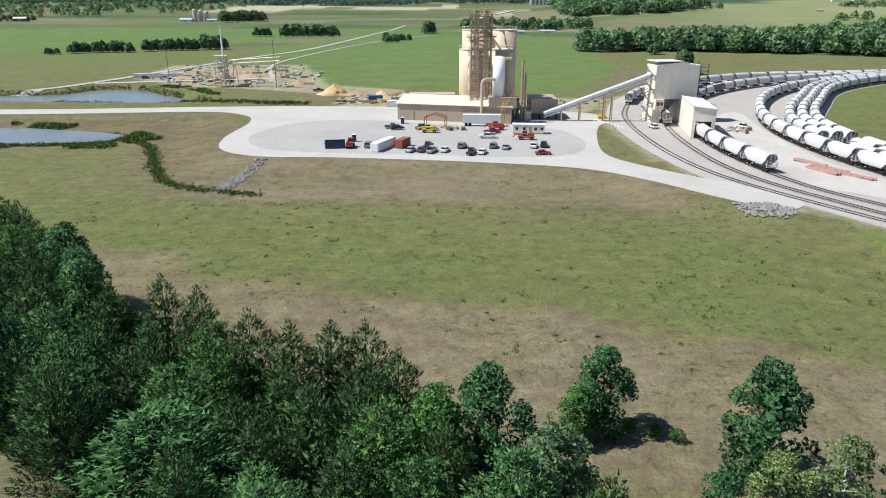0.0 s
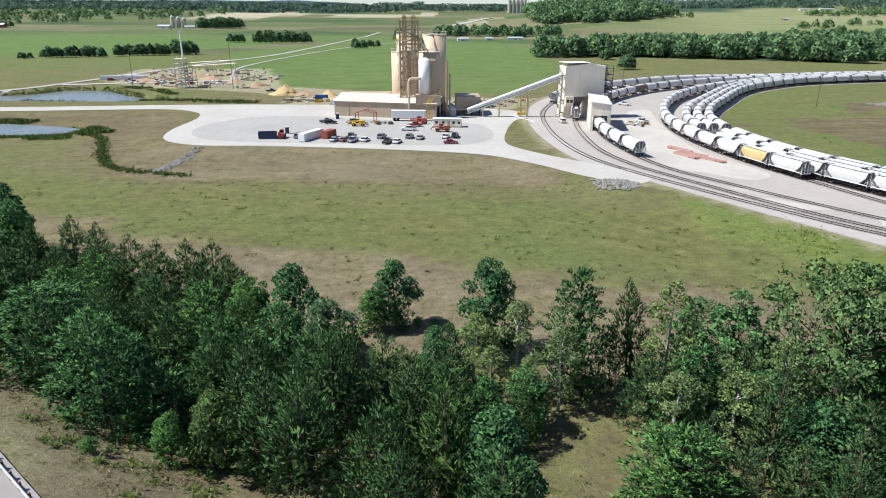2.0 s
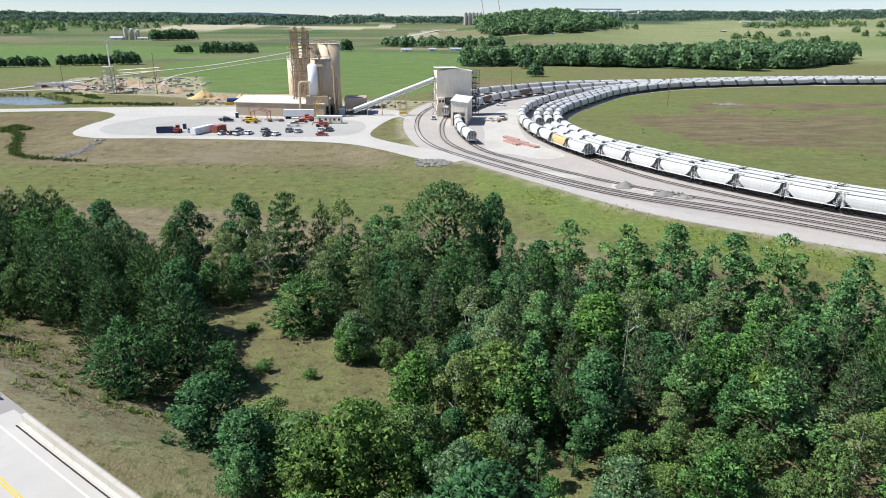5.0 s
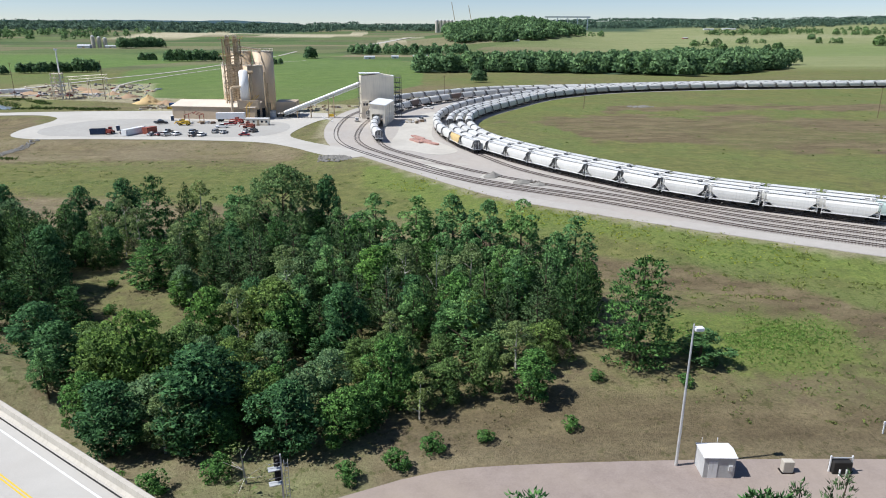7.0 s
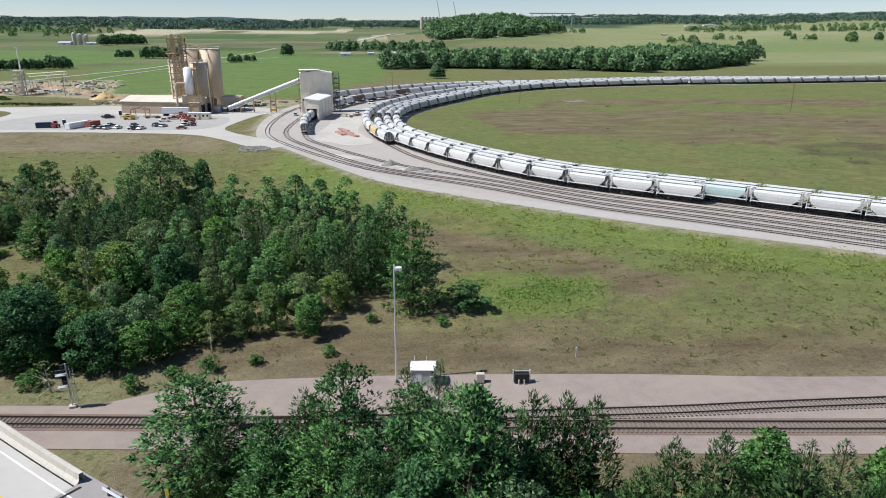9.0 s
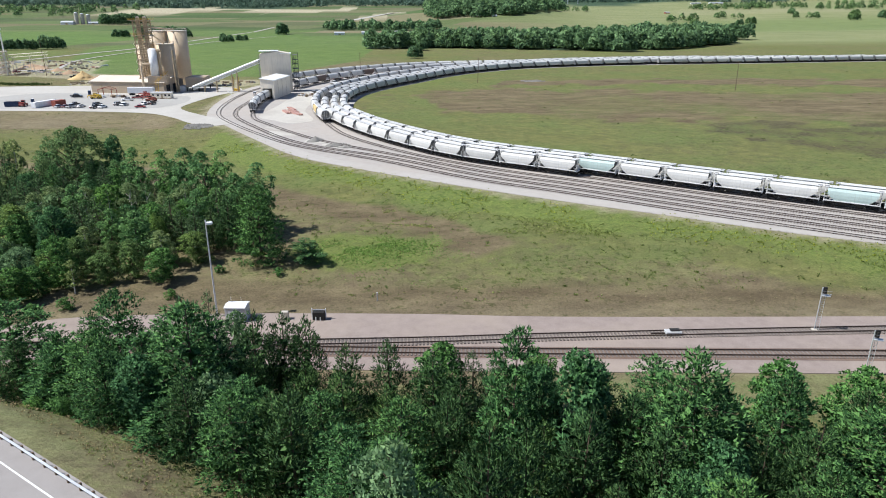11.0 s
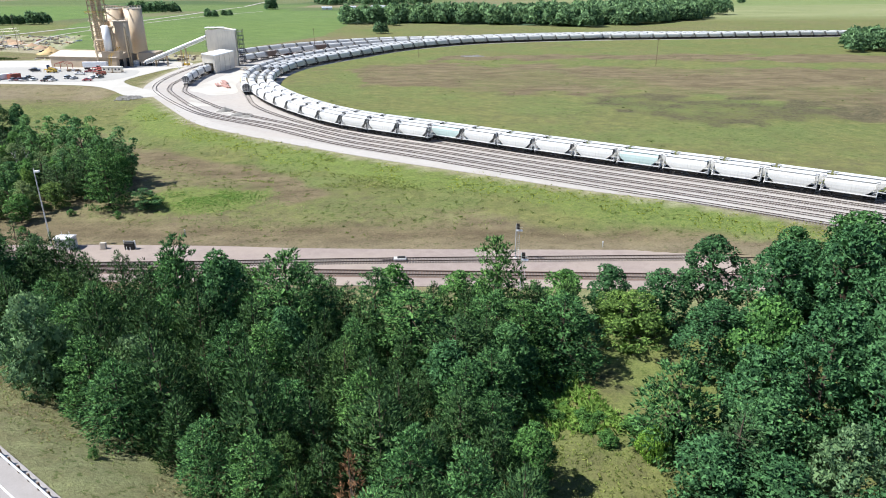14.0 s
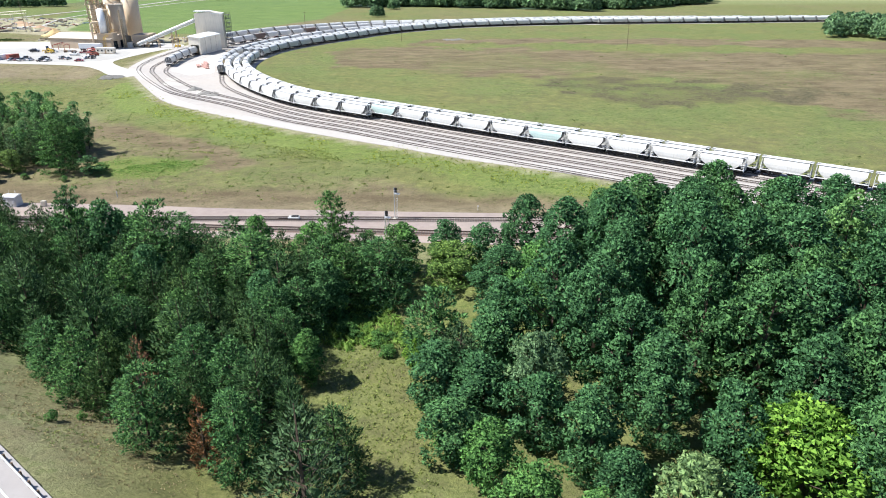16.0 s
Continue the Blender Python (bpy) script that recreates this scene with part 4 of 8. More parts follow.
for k in range(9):
    box(bm, W / 2 * 0 + 1 + 1.8 * k, 1.06 + 1.8 * k, D - 0.05, D, 20.2, 22.3)
part("roof_rail", bm, M_STEEL, tower)
bm = bmesh.new()
vs = box(bm, 4.2, 9.2, 2.0, 7.0, 3.6, 8.4)
for v in vs[:4]:
    v.co.x, v.co.y = 6.7 + (v.co.x - 6.7) * 0.3, 4.5 + (v.co.y - 4.5) * 0.3
part("loading_hopper", bm, M_ENDSHEET, tower, "dark grey loading hopper under the tower")
for k in range(8):
    bm = bmesh.new()
    z = 2.4 * k
    y0, y1 = (0.6, D - 0.6) if k % 2 else (D - 0.6, 0.6)
    tube(bm, (-0.7, y0, z), (-0.7, y1, z + 2.4), 0.12, 4)
    tube(bm, (-1.1, y0, z + 1), (-1.1, y1, z + 3.4), 0.06, 4)
    box(bm, -1.3, 0, y1 - 0.6, y1 + 0.6, z + 2.3, z + 2.42)
    part("outer_stair", bm, M_DARKSTEEL, tower)
stair = thing("stair_tower", "open dark steel stair tower beside the loading tower", "stair tower", frame_of((92.3, 246.2), (108, 248)))
for x in (0.3, 3.3):
    for y in (0, 6.5):
        part("post", box_bm(x - 0.1, x + 0.1, y - 0.1, y + 0.1, 0, 20.4), M_DARKSTEEL, stair)
for k in range(8):
    z = 2.4 * (k + 1)
    part("landing", box_bm(0.2, 3.4, -0.1, 6.6, z, z + 0.12), M_DARKSTEEL, stair)
    bm = bmesh.new()
    for y in (0, 6.5):
        box(bm, 0.2, 3.4, y - 0.04, y + 0.04, z + 1.0, z + 1.08)
    for x in (0.2, 3.4):
        box(bm, x - 0.04, x + 0.04, 0, 6.5, z + 1.0, z + 1.08)
    part("guard_rail", bm, M_DARKSTEEL, stair)
    bm = bmesh.new()
    y0, y1 = (0.5, 6.0) if k % 2 else (6.0, 0.5)
    for off in (0.5, 1.3):
        tube(bm, (off + 0.6, y0, z - 2.4), (off + 0.6, y1, z), 0.09, 4)
    part("flight", bm, M_DARKSTEEL, stair)

shed = thing("loading_shed", "buff metal shed over a track, with an open dark portal", "industrial shed", frame_of((79.9, 213.8), (86.98, 212.5)))
SW, SD, SL, SR = 7.0, 26.0, 10.1, 9.3
part("side_wall", box_bm(0, 0.25, 0.25, SD, 0, SL), M_BUFF, shed)
part("side_wall", box_bm(SW - 0.25, SW, 0.25, SD, 0, SR), M_BUFF, shed)
bm = bmesh.new()
prism(bm, [(0, 0), (SW, 0), (SW, 0.25), (0, 0.25)], 5.4, [SL, SR, SR, SL])
box(bm, 5.9, SW, 0, 0.25, 0, 5.4)
box(bm, 0, 1.0, 0, 0.25, 0, 5.4)
part("front_wall", bm, M_BUFF, shed)
bm = bmesh.new()
v = box(bm, -0.3, SW + 0.3, -0.4, SD, 0, 0.2)
for q in v:
    q.co.z += SL + 0.05 if q.co.x < 1 else SR - 0.02
part("roof", bm, M_WHITE, shed)
for k in range(3):
    part("seam", box_bm(SW, SW + 0.06, 6.2 + 6.6 * k, 6.32 + 6.6 * k, 0.1, SR - 0.2), M_STEEL, shed)
part("eave_trim", box_bm(SW, SW + 0.08, 0, SD, SR - 0.35, SR - 0.1), M_WHITE, shed)

# ---- conveyor gallery ----
conv = thing("conveyor_gallery", "long galvanised tube conveyor rising to the loading tower", "conveyor")
A, B = Vector((37.5, 249, 5.0)), Vector((77, 246.5, 20.0))
bm = bmesh.new()
tube(bm, A, B, 0.85, 14)
part("tube", bm, M_GALV, conv)
bm = bmesh.new()
off = Vector((0, -0.1, -1.35))
tube(bm, A + off, B + off, 0.28, 8)
part("lower_chord", bm, M_WHITE, conv)
for k in (0.16, 0.33, 0.55, 0.62):
    p = A.lerp(B, k)
    bm = bmesh.new()
    for y in (-1.2, 1.2):
        tube(bm, (p.x, p.y + y, PAD_Z), (p.x, p.y + y * 0.6, p.z - 1.2), 0.22, 6)
    box(bm, p.x - 0.15, p.x + 0.15, p.y - 1.2, p.y + 1.2, p.z - 1.6, p.z - 1.3)
    part("trestle", bm, M_STEEL, conv)

# ---- plant: warehouse, silos, elevator ----
ware = thing("warehouse", "long low tan metal-clad plant building with a pale roof", "industrial building", frame_of((-17.0, 251.0), (24.5, 240.5)))
WL, WD, WH = 42.8, 20.0, 6.0
bm = bmesh.new()
prism(bm, [(0, 0), (WL, 0), (WL, WD / 2), (WL, WD), (0, WD), (0, WD / 2)], 0, [WH, WH, WH + 2.2, WH, WH, WH + 2.2])
part("wall", bm, M_TAN, ware)
for a, b in ((-0.5, WD / 2), (WD / 2, WD + 0.5)):
    bm = bmesh.new()
    v = box(bm, -0.5, WL + 0.5, a, b, 0, 0.15)
    for q in v:
        q.co.z += WH + 2.2 * (1 - abs(q.co.y - WD / 2) / (WD / 2)) + 0.03
    part("roof", bm, M_BUFFROOF, ware)
for y0 in (2.5, 9.0):
    part("door", box_bm(WL, WL + 0.06, y0, y0 + 3.6, 0.05, 4.6), M_GLASS, ware)
part("downpipe", box_bm(6.2, 6.35, -0.12, -0.0, 0, 6), M_STEEL, ware)


def silo(x, y, r, h, name, label):
    s = thing(name, label, "silo", pose(x, y, PAD_Z))
    bm = bmesh.new()
    tube(bm, (0, 0, 0), (0, 0, h), r, 40)
    for f in bm.faces:
        f.smooth = len(f.verts) == 4
    part("shell", bm, M_SILO, s)
    bm = bmesh.new()
    tube(bm, (0, 0, h), (0, 0, h + 0.25), r + 0.12, 40)
    part("roof", bm, M_BUFFROOF, s)
    pts = [(r * math.cos(2 * math.pi * k / 20), r * math.sin(2 * math.pi * k / 20)) for k in range(20)]
    post = None
    for x0, y0 in pts:
        if post is None:
            post = part("rail_post", box_bm(-0.05, 0.05, -0.05, 0.05, 0, 1.1), M_BUFFROOF, s, at=pose(x0, y0, h + 0.2)).data
        else:
            shared("rail_post", post, s, pose(x0, y0, h + 0.2))
    ring = with_z(np.array([(r * math.cos(q), r * math.sin(q)) for q in np.linspace(0, 2 * math.pi, 41)]), h + 1.3)
    bm = bmesh.new()
    strip(bm, ring, [(-0.05, 0), (-0.05, 0.1), (0.05, 0.1), (0.05, 0)])
    part("guard_rail", bm, M_BUFFROOF, s)
    return s


silo(11.0, 262, 4.8, 24.6, "storage_silo", "tall tan steel storage silo")
silo(21.6, 262, 4.8, 24.6, "storage_silo", "tall tan steel storage silo behind the white tank")
silo(13.0, 279, 5.3, 31.0, "storage_silo", "taller tan steel storage silo in the rear row")
silo(24.2, 279, 5.3, 31.0, "storage_silo", "taller tan steel storage silo in the rear row")

elev = thing("elevator_tower", "tan steel lattice tower with bucket elevator legs", "elevator tower", pose(13.9, 252.3, PAD_Z))
for x in (-3.6, 3.6):
    for y in (-3, 3):
        part("post", box_bm(x - 0.22, x + 0.22, y - 0.22, y + 0.22, 0, 37.5), M_STEEL, elev)
for k in range(13):
    z = 2.8 * (k + 1)
    for y in (-3, 3):
        part("beam", box_bm(-3.6, 3.6, y - 0.16, y + 0.16, z, z + 0.3), M_STEEL, elev)
        bm = bmesh.new()
        tube(bm, (-3.6 * (-1) ** k, y, z - 2.6), (3.6 * (-1) ** k, y, z), 0.12, 4)
        part("brace", bm, M_STEEL, elev)
    for x in (-3.6, 3.6):
        part("beam", box_bm(x - 0.16, x + 0.16, -3, 3, z, z + 0.3), M_STEEL, elev)
        bm = bmesh.new()
        tube(bm, (x, -3 * (-1) ** k, z - 2.6), (x, 3 * (-1) ** k, z), 0.12, 4)
        part("brace", bm, M_STEEL, elev)
for x in (-1.8, 1.8):
    bm = bmesh.new()
    for dx in (-0.55, 0.55):
        box(bm, x + dx - 0.42, x + dx + 0.42, -0.6, 0.6, 0, 38.3)
    part("elevator_leg", bm, M_SILO, elev)
    bm = bmesh.new()
    tube(bm, (x, -0.8, 38.5), (x, 0.8, 38.5), 0.8, 14)
    box(bm, x - 0.8, x + 0.8, -0.8, 0.8, 37.4, 38.4)
    part("elevator_head", bm, M_BUFFROOF, elev)
for z in (29.5, 37.2):
    part("platform", box_bm(-5.4, 5.4, -4.6, 4.6, z, z + 0.18), M_STEEL, elev)
    bm = bmesh.new()
    for h in (0.55, 1.1):
        for y in (-4.6, 4.6):
            box(bm, -5.4, 5.4, y - 0.04, y + 0.04, z + h, z + h + 0.08)
        for x in (-5.4, 5.4):
            box(bm, x - 0.04, x + 0.04, -4.6, 4.6, z + h, z + h + 0.08)
    part("guard_rail", bm, M_YEL, elev)
bm = bmesh.new()
tube(bm, (2.5, 0, 34), (9.5, 24, 31.8), 0.4, 8)
tube(bm, (2.0, 0, 32), (7.5, 9, 25), 0.4, 8)
tube(bm, (-2.0, 0, 32), (-2.8, 9, 25), 0.4, 8)
part("spout", bm, M_SILO, elev)
stairs = thing("zigzag_stair", "zigzag steel stair on the elevator tower", "stair", pose(9.4, 251, PAD_Z))
for k in range(13):
    bm = bmesh.new()
    z = 2.3 * k
    y0, y1 = (-2.2, 2.2) if k % 2 else (2.2, -2.2)
    tube(bm, (0, y0, z), (0, y1, z + 2.3), 0.16, 4)
    tube(bm, (0.5, y0, z + 1.0), (0.5, y1, z + 3.3), 0.05, 4)
    part("flight", bm, M_BUFFROOF, stairs)

tank = thing("white_tank", "white upright steel dust-collector tank on a stand", "tank", pose(19.9, 244.3, PAD_Z))
bm = bmesh.new()
tube(bm, (0, 0, 9.3), (0, 0, 22.8), 2.15, 32)
for f in bm.faces:
    f.smooth = len(f.verts) == 4
tube(bm, (0, 0, 22.8), (0, 0, 23.4), 2.1, 32, 1.1)
part("shell", bm, M_WHITE, tank)
part("base", box_bm(-3.4, 6.5, -3, 3, 5.5, 9.3), M_TAN, tank)
bm = bmesh.new()
pts = [(-6, -2.6, 3.5), (-6, -2.6, 14.5), (-5.2, -2.6, 15.6), (-1.5, -1.4, 15.6)]
for a, b in zip(pts, pts[1:]):
    tube(bm, a, b, 0.55, 10)
part("duct", bm, M_SILO, tank)
bm = bmesh.new()
tube(bm, (3.2, 0, 9), (3.2, 0, 21.5), 0.6, 10)
tube(bm, (1.5, 0, 22.3), (4.5, 0, 22.3), 0.75, 8)
part("outlet_pipe", bm, M_STEEL, tank)
ladder = thing("yellow_stair", "yellow steel stair up the front of the warehouse", "stair", pose(20.6, 240.2, PAD_Z))
bm = bmesh.new()
for dx in (0, 1.2):
    tube(bm, (dx, -1.0, 0), (dx + 0.5, -0.6, 7.0), 0.12, 5)
    tube(bm, (dx + 0.5, -0.6, 7.0), (dx + 4.5, 4.5, 11.5), 0.12, 5)
for k in range(9):
    box(bm, 0.0, 1.3, -1.05, -0.85, 0.5 + 0.8 * k, 0.58 + 0.8 * k)
part("frame", bm, M_YEL, ladder)
stack = thing("exhaust_stack", "slender grey steel exhaust stack", "chimney", pose(29.0, 248.5, PAD_Z))
bm = bmesh.new()
tube(bm, (0, 0, 0), (0, 0, 22.0), 0.5, 16)
part("pipe", bm, M_STEEL, stack)
bm = bmesh.new()
tube(bm, (1.2, 0, 0), (1.2, 0, 17.0), 0.35, 10)
part("side_pipe", bm, M_STEEL, stack)
annex = thing("annex", "low brown metal building beside the silos", "industrial building", pose(33.0, 252, PAD_Z))
part("wall", box_bm(0, 10, 0, 14, 2.2, 7.4), M_TAN, annex)
bm = bmesh.new()
for x in (0.3, 3.3, 6.6, 9.7):
    for y in (0.3, 13.7):
        box(bm, x - 0.2, x + 0.2, y - 0.2, y + 0.2, 0, 2.2)
part("legs", bm, M_DARK, annex)
part("annex_low", box_bm(-3.0, 0, -1.5, 5, 0, 3.0), M_GALV, annex)
back = thing("rear_building", "tan metal building behind the plant", "industrial building", pose(-14, 274, PAD_Z))
part("wall", box_bm(0, 19, 0, 8, 0, 6.4), M_TAN, back)

# ---- highway on its bank and bridge ----
edge_line = with_z(ROAD_EDGE, ROAD_Z)
bm = bmesh.new()
strip(bm, edge_line, [(0.9, -1.6), (0.75, -0.02), (-9.9, 0.0), (-10.2, -1.6)][::-1])
highway = tagged(part("highway", bm, M_ASPHALT), "pale grey two-lane highway on a raised bank", "road", kind="structure")
for o, wdt, m, lab in ((-1.75, 0.08, M_PAINTW, "white edge line"), (-4.8, 0.07, M_PAINTY, "yellow centre line"), (-5.05, 0.07, M_PAINTY, "yellow centre line"), (-8.2, 0.08, M_PAINTW, "white edge line")):
    bm = bmesh.new()
    strip(bm, edge_line + np.array([0, 0, 0.012]), [(o + wdt, 0), (o - wdt, 0)][::-1])
    part("lane_line", bm, m, highway, lab)
bm = bmesh.new()
deck_line = edge_line[(ROAD_EDGE[:, 0] > 20) & (ROAD_EDGE[:, 0] < 88)]
strip(bm, deck_line + np.array([0, 0, 0.006]), [(0.2, 0), (-9.8, 0)][::-1])
part("deck_surface", bm, M_DECK, highway, "pale concrete bridge deck")
sel = (ROAD_EDGE[:, 0] > 21) & (ROAD_EDGE[:, 0] < 87)
bridge_line = edge_line[sel]
bridge = thing("highway_bridge", "concrete highway bridge with a low parapet over the main line", "bridge", kind="structure")
bm = bmesh.new()
strip(bm, bridge_line, [(-0.55, 0.0), (-0.32, 0.25), (-0.26, 0.85), (0.12, 0.85), (0.2, -1.3), (-0.6, -1.4)][::-1])
part("parapet", bm, M_CONC, bridge, "stained concrete parapet")
bm = bmesh.new()
strip(bm, bridge_line, [(0.15, -0.1), (0.15, -1.7), (-9.7, -1.7), (-9.7, -0.1)][::-1])
part("girder", bm, M_CONC, bridge)
bm = bmesh.new()
strip(bm, bridge_line + np.array([0, 0, 0.02]), [(-0.75, 0.0), (-0.9, 0.0)][::-1])
part("gutter_joint", bm, M_DARK, bridge)
for px, py in ((58, -41.6), (79, -59.5)):
    bm = bmesh.new()
    for k in range(4):
        q = Vector((px, py, 0)) + Vector((-0.64, -0.76, 0)) * (1.2 + 2.5 * k)
        tube(bm, (q.x, q.y, -0.3), (q.x, q.y, 6.6), 0.5, 12)
    part("pier", bm, M_CONC, bridge)
part("expansion_joint", box_bm(-0.12, 0.12, -9.6, -0.4, 0.0, 0.02), M_DARK, bridge, at=pose(86.2, -65.2, ROAD_Z + 0.01, 0, 0, -40))


def guard_rail(line, label):
    g = thing("guard_rail", label, "guardrail")
    bm = bmesh.new()
    strip(bm, line, [(-0.06, 0.45), (-0.13, 0.53), (-0.06, 0.61), (-0.13, 0.7), (-0.06, 0.78)][::-1])
    strip(bm, line, [(-0.02, 0.78), (-0.02, 0.45)][::-1])
    part("beam", bm, M_GALV, g)
    d = np.r_[0, np.cumsum(np.hypot(*np.diff(line[:, :2], axis=0).T))]
    base = box_bm(-0.09, 0.09, -0.02, 0.22, -0.4, 0.75)
    first = part("post", base, M_WOODPOLE, g, "timber guardrail post")
    for i, s in enumerate(np.arange(0.5, d[-1] - 1, 1.9)):
        x, y = np.interp(s, d, line[:, 0]), np.interp(s, d, line[:, 1])
        m = pose(x, y, ROAD_Z, 0, 0, -40.0)
        if i == 0:
            first.matrix_basis = m
        else:
            shared("post", first.data, g, m)


guard_rail(edge_line[(ROAD_EDGE[:, 0] > 88) & (ROAD_EDGE[:, 0] < 225)], "galvanised steel guardrail on timber posts beside the highway")
guard_rail(edge_line[(ROAD_EDGE[:, 0] > -55) & (ROAD_EDGE[:, 0] < 20)], "galvanised steel guardrail on timber posts on the northern bank")
marker = thing("bridge_marker", "yellow and black striped bridge marker on a post", "road sign", pose(93.6, -68.0, 7.6, 0, 0, 170))
part("post", box_bm(-0.04, 0.04, -0.04, 0.04, -1.5, 1.0), M_GALV, marker)
part("panel", box_bm(-0.16, 0.16, -0.06, -0.03, 0.6, 1.6), M_YEL, marker)
for k in range(3):
    part("stripe", box_bm(-0.15, 0.15, -0.068, -0.06, 0.7 + 0.3 * k, 0.82 + 0.3 * k), M_DARK, marker)

# ---- railway fittings along the main line ----
lamp = thing("yard_light", "tall slender steel light mast with a floodlight head", "light mast", pose(113.3, -35.8, 0))
bm = bmesh.new()
tube(bm, (0, 0, -0.3), (0, 0, 16.3), 0.16, 10, 0.09)
part("mast", bm, M_GALV, lamp)
bm = bmesh.new()
box(bm, 0.1, 1.0, -0.3, 0.3, 15.55, 15.95)
part("floodlight", bev(bm, 0.06), M_WHITE, lamp, "pale floodlight head")
hut = thing("signal_hut", "white metal railway signal hut with a pale roof", "signal hut", pose(115.1, -38.0, 0, 0, 0, -6.6))
part("body", box_bm(0, 3.2, 0, 2.4, -0.3, 2.45, 0.03), M_GREYFRAME, hut, "grey-white sheet-metal body")
bm = bmesh.new()
prism(bm, [(-0.1, -0.12), (3.3, -0.12), (3.3, 1.2), (3.3, 2.52), (-0.1, 2.52), (-0.1, 1.2)], 2.45, [2.52, 2.52, 2.78, 2.52, 2.52, 2.78])
part("roof", bm, M_WHITE, hut)
part("door", box_bm(0.5, 1.4, -0.03, 0.02, 0.0, 2.0), M_WHITE, hut)
part("meter_box", box_bm(2.5, 2.9, -0.2, 0.0, 1.0, 1.6), M_GALV, hut)
for dx in (0.4, 2.0):
    bm = bmesh.new()
    tube(bm, (dx, 2.2, 2.5), (dx, 2.2, 3.4), 0.03, 5)
    part("antenna", bm, M_GALV, hut)
binn = thing("ballast_bin", "dark steel equipment bin between white posts", "equipment bin", pose(129.7, -38.4, 0, 0, 0, -6))
part("box", box_bm(-0.95, 0.95, -0.5, 0.5, 0.1, 1.5, 0.05), M_DARK, binn)
for x in (-1.1, 1.1):
    part("post", box_bm(x - 0.07, x + 0.07, -0.07, 0.07, -0.3, 2.0), M_WHITE, binn)
for x in (-0.4, 0.3):
    part("strut", box_bm(x - 0.06, x + 0.06, -0.75, -0.62, -0.2, 0.8), M_WHITE, binn)
part("crossbar", box_bm(-1.1, 1.1, -0.05, 0.05, 1.7, 1.82), M_GALV, binn)
cab = thing("relay_cabinet", "small weathered tan relay cabinet", "cabinet", pose(124.3, -37.8, 0, 0, 0, -6))
part("body", box_bm(-0.55, 0.55, -0.35, 0.35, 0.1, 1.4, 0.04), M_CONC, cab)
part("base", box_bm(-0.7, 0.7, -0.5, 0.5, -0.2, 0.1), M_RUST, cab)


def signal_mast(x, y, z, h, arms, label, turn=0.0):
    s = thing("signal_mast", label, "railway signal", pose(x, y, z, 0, 0, turn))
    bm = bmesh.new()
    tube(bm, (0, 0, -0.4), (0, 0, h), 0.09, 8)
    part("pole", bm, M_GALV, s)
    part("plinth", box_bm(-0.4, 0.4, -0.4, 0.4, -0.4, 0.4, 0.04), M_CONC, s)
    bm = bmesh.new()
    for dx in (0.3, 0.65):
        tube(bm, (dx, 0.15, 0.2), (dx, 0.15, h - 0.8), 0.03, 5)
    for k in range(int((h - 1) / 0.4)):
        tube(bm, (0.3, 0.15, 0.5 + 0.4 * k), (0.65, 0.15, 0.5 + 0.4 * k), 0.025, 4)
    part("ladder", bm, M_GALV, s)
    for z0, sd in arms:
        bm = bmesh.new()
        box(bm, min(0, sd * 1.2), max(0, sd * 1.2), -0.35, 0.35, z0 - 0.6, z0 - 0.52)
        for q in (0.3, 0.75):
            box(bm, min(0, sd * 1.2), max(0, sd * 1.2), -0.36, -0.33, z0 - 0.52 + q, z0 - 0.48 + q)
        part("platform", bm, M_GALV, s)
        head = part("signal_head", box_bm(sd * 0.35 - 0.28, sd * 0.35 + 0.28, -0.12, 0.12, z0 - 0.3, z0 + 0.8, 0.05), M_DARK, s, "black signal head")
        for q in (0.0, 0.45):
            bm = bmesh.new()
            tube(bm, (sd * 0.35, -0.12, z0 + q), (sd * 0.35, -0.4, z0 + q), 0.13, 10)
            part("hood", bm, M_DARK, head)
    return s


signal_mast(73.3, -38.6, 0, 6.1, ((5.2, -1), (3.6, -1)), "silver railway signal mast with ladder and platforms", 15)
signal_mast(205.6, -49.3, 0, 7.3, ((6.6, 1),), "silver railway signal mast beside the siding", -20)
signal_mast(204.2, -62.5, 0, 6.9, ((6.2, 1),), "silver railway signal mast beyond the main line", -20)
sw = thing("switch_machine", "low grey switch machine between the rails", "switch machine", pose(183.5, -48.6, 0.2, 0, 0, -3))
part("case", box_bm(-1.2, 1.2, -0.6, 0.6, 0, 0.6, 0.08), M_GREYFRAME, sw)
part("cover", box_bm(-0.5, 1.0, -0.4, 0.4, 0.6, 0.8, 0.05), M_DARK, sw)
part("rod", box_bm(-3.4, -1.2, -0.1, 0.1, 0.1, 0.25), M_RAIL, sw)
for x, y, h, m in ((138.9, -32.7, 1.5, M_WHITE), (224.2, -44.6, 1.0, M_WHITE)):
    p = thing("marker_post", "thin pale marker post in the grass", "marker post", pose(x, y, 0))
    part("post", box_bm(-0.07, 0.07, -0.05, 0.05, -0.3, h + 0.3), m, p)
    part("cap", box_bm(-0.12, 0.12, -0.06, 0.06, h, h + 0.35), m, p)
